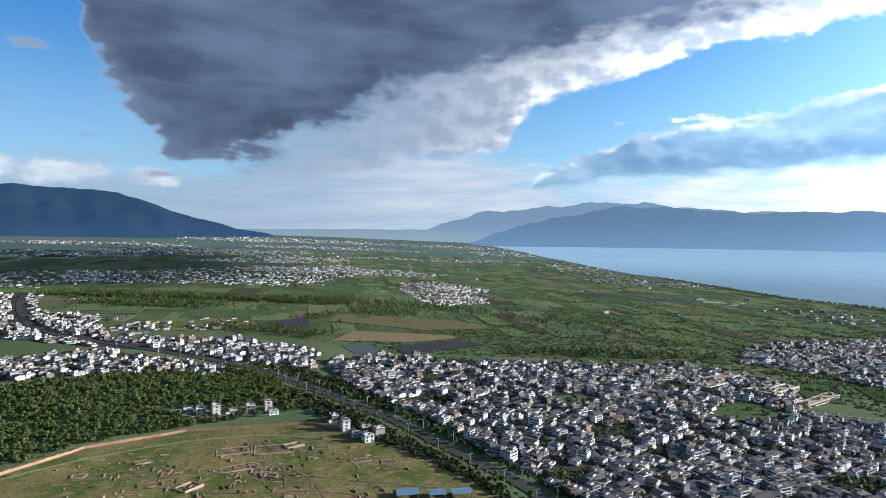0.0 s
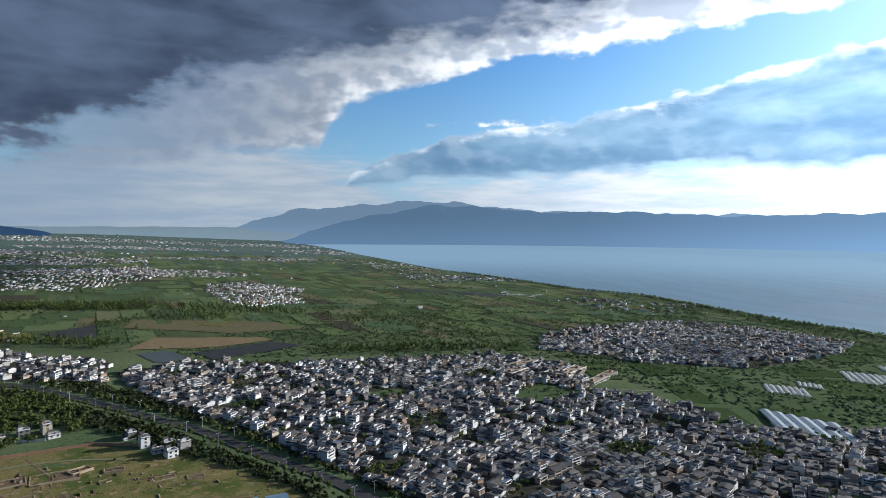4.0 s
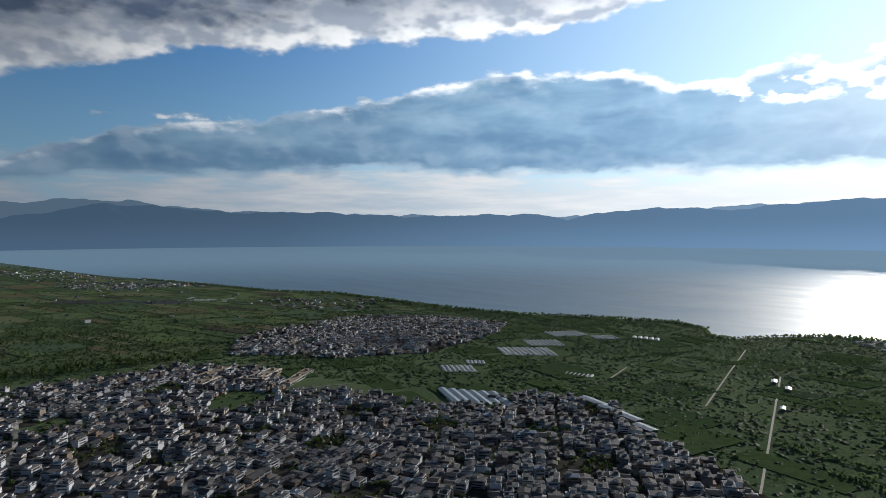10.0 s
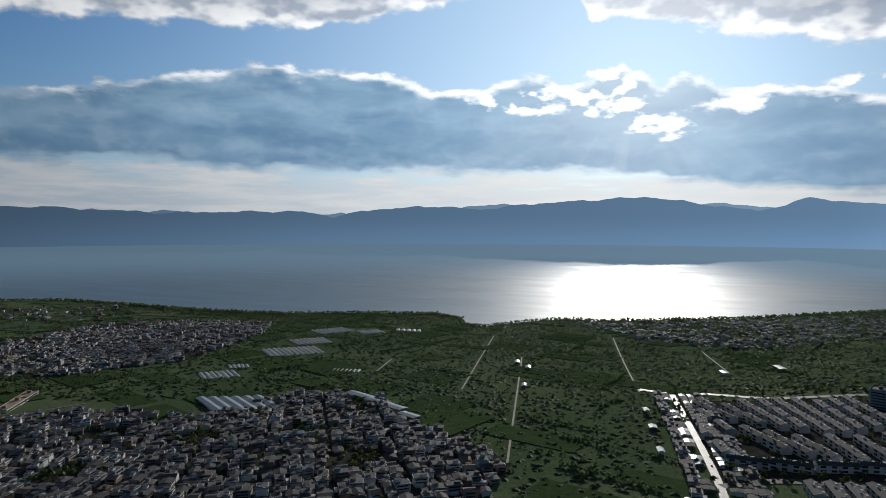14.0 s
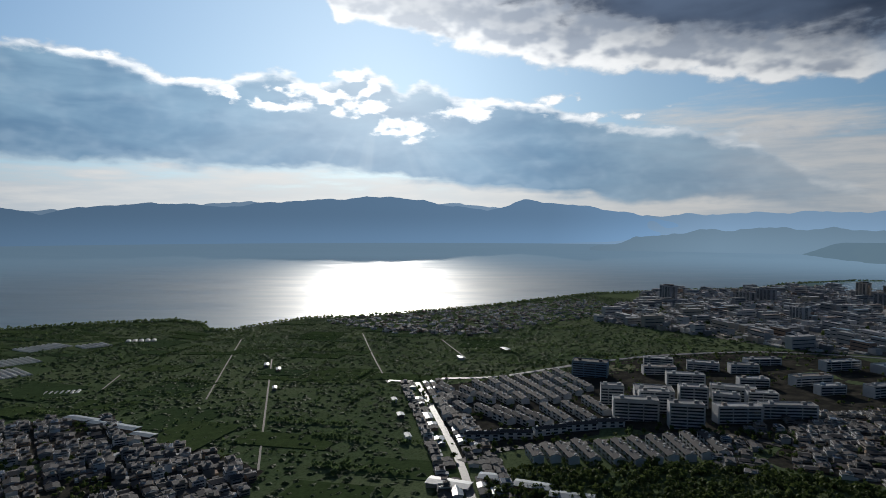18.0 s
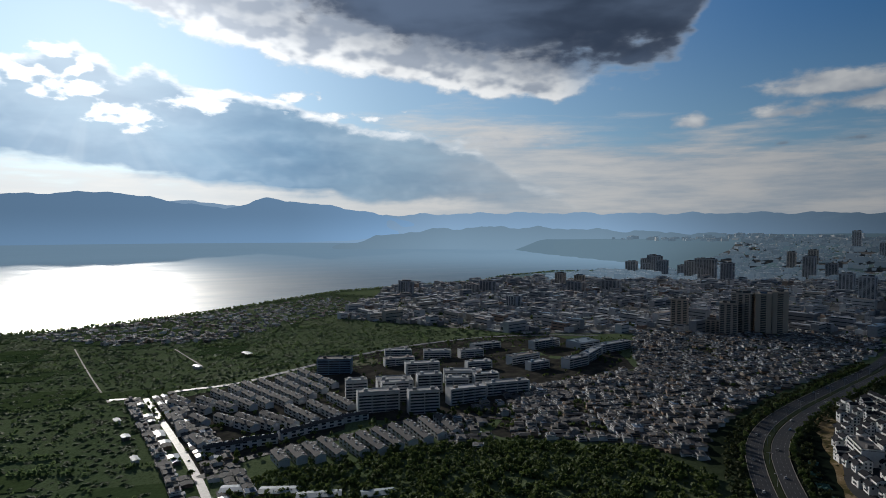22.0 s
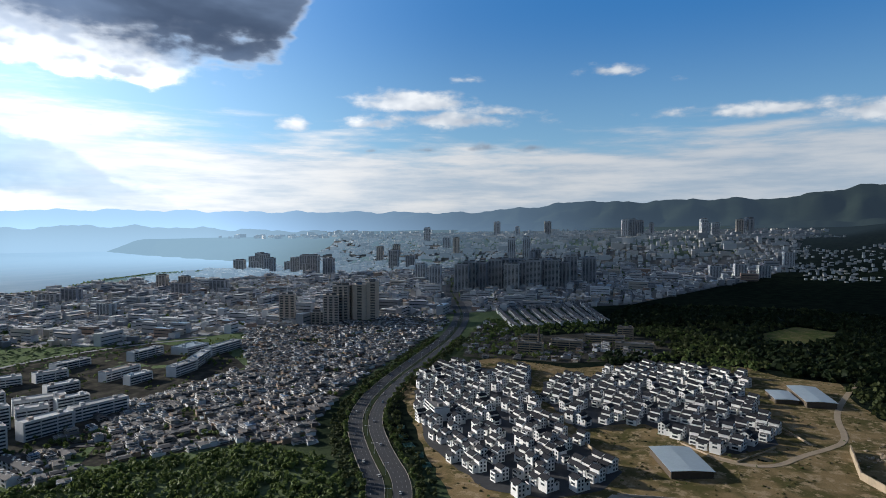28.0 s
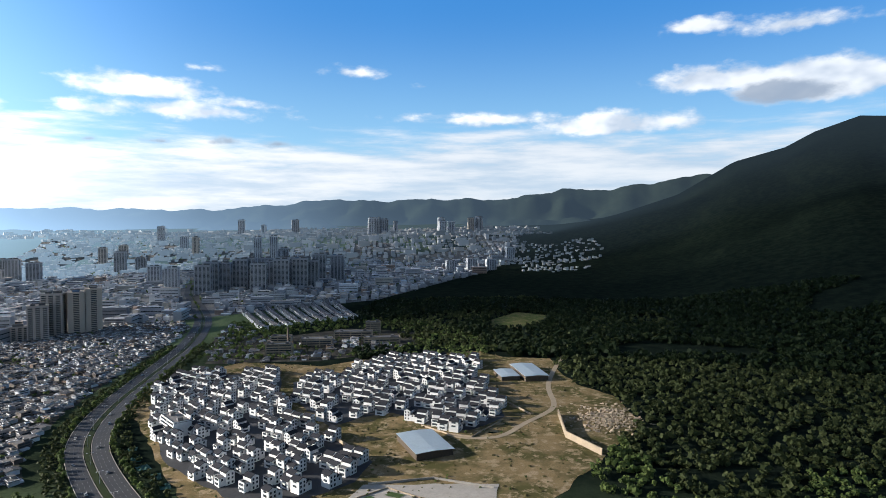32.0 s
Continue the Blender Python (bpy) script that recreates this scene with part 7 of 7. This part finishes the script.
for x0, y0, x1, y1, n, wide in ((-560, 870, -140, 868, 1100, 30), (-460, 800, -300, 780, 260, 30), (-140, 880, 60, 820, 130, 30), (-240, 640, -120, 600, 90, 20), (60, 560, 250, 560, 110, 14)):
    n = int(n * 1.3)
    s = rng.rand(n)
    x, y = to_world(x0 + (x1 - x0) * s + rng.uniform(-6, 6, n), y0 + (y1 - y0) * s + rng.uniform(-wide, wide, n))
    plant(wood, tems, x, y, rng.uniform(0.6, 1.05, n), rng)
otem = [wood.template([(g, leaf_plain)]) for g in OPEN_]
x, y = scatter(scaled([(-1000, 600), (-600, 1300), (-1200, 2700), (500, 2700), (640, 1200), (100, 620), (-300, 580)]), 22000, rng, 0.55, 14)
ok = free_ground(x, y, margin=5)
plant(wood, otem, x[ok], y[ok], rng.uniform(0.4, 1.0, ok.sum()), rng)
for poly, n, lo, hi in (([(-180, 702), (-59, 686), (-28, 774), (-31, 856), (-125, 817)], 500, 0.5, 0.9), ([(104, 854), (227, 806), (265, 642), (175, 566), (115, 620), (46, 771)], 700, 0.35, 0.7), ([(274, 472), (311, 432), (333, 393), (359, 425), (305, 495)], 160, 0.4, 0.7), ([(-450, 728), (-288, 750), (-133, 870), (-145, 951), (-330, 859), (-550, 890)], 900, 0.5, 0.95)):
    x, y = scatter(scaled(poly), n * 2, rng, 0.1, 24)
    ok = free_ground(x, y, margin=5)
    plant(wood, tems, x[ok], y[ok], rng.uniform(lo, hi, ok.sum()), rng, 0.8)
wood.build("field_trees", "rows and groves of tall green trees between fields", "trees")
# trees among the houses
wood = Heap()
tems = [wood.template([(g, leaf)]) for g in DENSE]
ltem = [wood.template([(g, leaf)]) for g in LOOSE]
for poly, n in ((TOWN, 2600), (SOUTH_TOWN, 1000), (WORKS_QUARTER, 500), (HAMLET_WEST, 160), (HAMLET_ROAD, 420), (HAMLET_EAST, 420), (ESTATE, 420)):
    x, y = scatter(poly, 3 * n, rng)
    ok = waves(x, y, 0.045, 160) > 0.62
    plant(wood, tems, x[ok], y[ok], rng.uniform(0.45, 1.0, ok.sum()), rng, beyond=ltem)
    x, y = scatter(poly, 2 * n, rng, 0.2, 66)
    plant(wood, tems, x, y, rng.uniform(0.35, 0.85, len(x)), rng, beyond=ltem)
otem = [wood.template([(g, leaf)]) for g in OPEN_]
x, y = scatter(CITY, 9000, rng, 0.3, 34)
plant(wood, otem, x, y, rng.uniform(0.8, 1.6, len(x)), rng)
x, y = scatter(RUINS, 110, rng)
plant(wood, tems, x, y, rng.uniform(0.25, 0.5, len(x)), rng)
x, y = scatter(scaled([(245, -430), (270, -520), (300, -590), (180, -620), (90, -600), (20, -470), (40, -445), (100, -450), (200, -425)]), 2000, rng)
ok = ~inside(scaled([(215, -440), (245, -490), (165, -560), (100, -545), (88, -480), (150, -440)]), x, y) & (near_line(ROAD_SOUTH, x, y) > 26)
plant(wood, tems, x[ok], y[ok], rng.uniform(0.6, 1.2, ok.sum()), rng, beyond=ltem)
dry = [wood.template([(g, scrub_dry)]) for g in SCRUB]
for poly, n, lo, hi in ((EARTHWORKS, 7000, 0.2, 0.75), (RUINS, 6000, 0.12, 0.45)):
    x, y = scatter(poly, n, rng, 0.2, 44)
    ok = ~inside(VILLA_A, x, y) & ~inside(VILLA_B, x, y) & (near_line(scaled([(-30, -470), (-22, -436), (-14, -390), (-12, -364), (-16, -331), (-8, -315), (1, -302), (11, -281), (26, -278), (37, -283)]), x, y) > 5)
    plant(wood, dry, x[ok], y[ok], rng.uniform(lo, hi, ok.sum()), rng)
# shrubs along the verges and between the campus buildings
vtem = [wood.template([(g, leaf_mid)]) for g in LOOSE]
for line, n in ((ROAD_NORTH[:8], 5200), (ROAD_SOUTH[1:9], 1300)):
    x, y, a = curve_points(line, 1.0)
    k = rng.randint(0, len(x), n)
    off = (rng.uniform(15, 46, n) if line[-1] == ROAD_NORTH[7] else rng.uniform(17, 31, n)) * rng.choice([-1, 1], n)
    x, y = x[k] - np.sin(a[k]) * off, y[k] + np.cos(a[k]) * off
    ok = ~inside(TOWN, x, y) & ~inside(RUINS, x, y) & ~inside(HAMLET_ROAD, x, y) & ~inside(SOUTH_TOWN, x, y) & ~inside(VILLA_A, x, y) & ~inside(VILLA_B, x, y) & ~inside(HAMLET_WEST, x, y)
    plant(wood, vtem, x[ok], y[ok], rng.uniform(0.3, 0.8, ok.sum()), rng)
for poly, n in ((scaled([(513, -357), (482, -416), (385, -332), (365, -299), (411, -300)]), 500), (CAMPUS, 900), (scaled([(252, -30), (292, -40), (300, -170), (240, -200), (225, -110)]), 900)):
    x, y = scatter(poly, n, rng, 0.1, 54)
    plant(wood, tems, x, y, rng.uniform(0.4, 0.9, len(x)), rng, beyond=ltem)
x, y = scatter(EARTHWORKS, 260, rng)
ok = ~inside(VILLA_A, x, y) & ~inside(VILLA_B, x, y)
plant(wood, tems, x[ok], y[ok], rng.uniform(0.15, 0.4, ok.sum()), rng)
wood.build("town_trees", "green trees between houses and yards", "trees")

# ---- unseen cloud puffs added far east, placed to shade the south, mountain and northwest ----
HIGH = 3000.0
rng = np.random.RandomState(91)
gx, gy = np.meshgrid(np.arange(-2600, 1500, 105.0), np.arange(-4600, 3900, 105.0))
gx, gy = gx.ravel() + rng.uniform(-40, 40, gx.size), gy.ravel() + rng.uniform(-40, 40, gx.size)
# ground chosen to lie in shade; each added puff hangs sunward of its spot
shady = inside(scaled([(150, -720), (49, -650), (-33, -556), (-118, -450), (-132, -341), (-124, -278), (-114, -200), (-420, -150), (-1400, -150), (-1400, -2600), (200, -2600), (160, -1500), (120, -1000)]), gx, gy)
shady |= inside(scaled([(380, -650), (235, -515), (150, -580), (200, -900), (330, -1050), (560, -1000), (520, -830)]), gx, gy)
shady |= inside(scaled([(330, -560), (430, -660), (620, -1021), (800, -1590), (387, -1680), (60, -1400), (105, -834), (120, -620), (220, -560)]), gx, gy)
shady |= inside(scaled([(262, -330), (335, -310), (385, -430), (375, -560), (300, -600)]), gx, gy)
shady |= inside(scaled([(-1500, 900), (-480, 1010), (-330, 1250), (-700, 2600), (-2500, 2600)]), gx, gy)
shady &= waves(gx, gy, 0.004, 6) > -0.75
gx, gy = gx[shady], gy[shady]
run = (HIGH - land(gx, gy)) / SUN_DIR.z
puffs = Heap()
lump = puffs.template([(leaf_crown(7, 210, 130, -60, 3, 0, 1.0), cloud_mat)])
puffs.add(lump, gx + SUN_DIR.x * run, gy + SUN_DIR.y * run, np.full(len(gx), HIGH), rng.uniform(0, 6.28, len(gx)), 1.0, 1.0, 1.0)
puffs.build("shade_puffs", "unseen cloud puffs added to cast shade on the valley", "clouds")
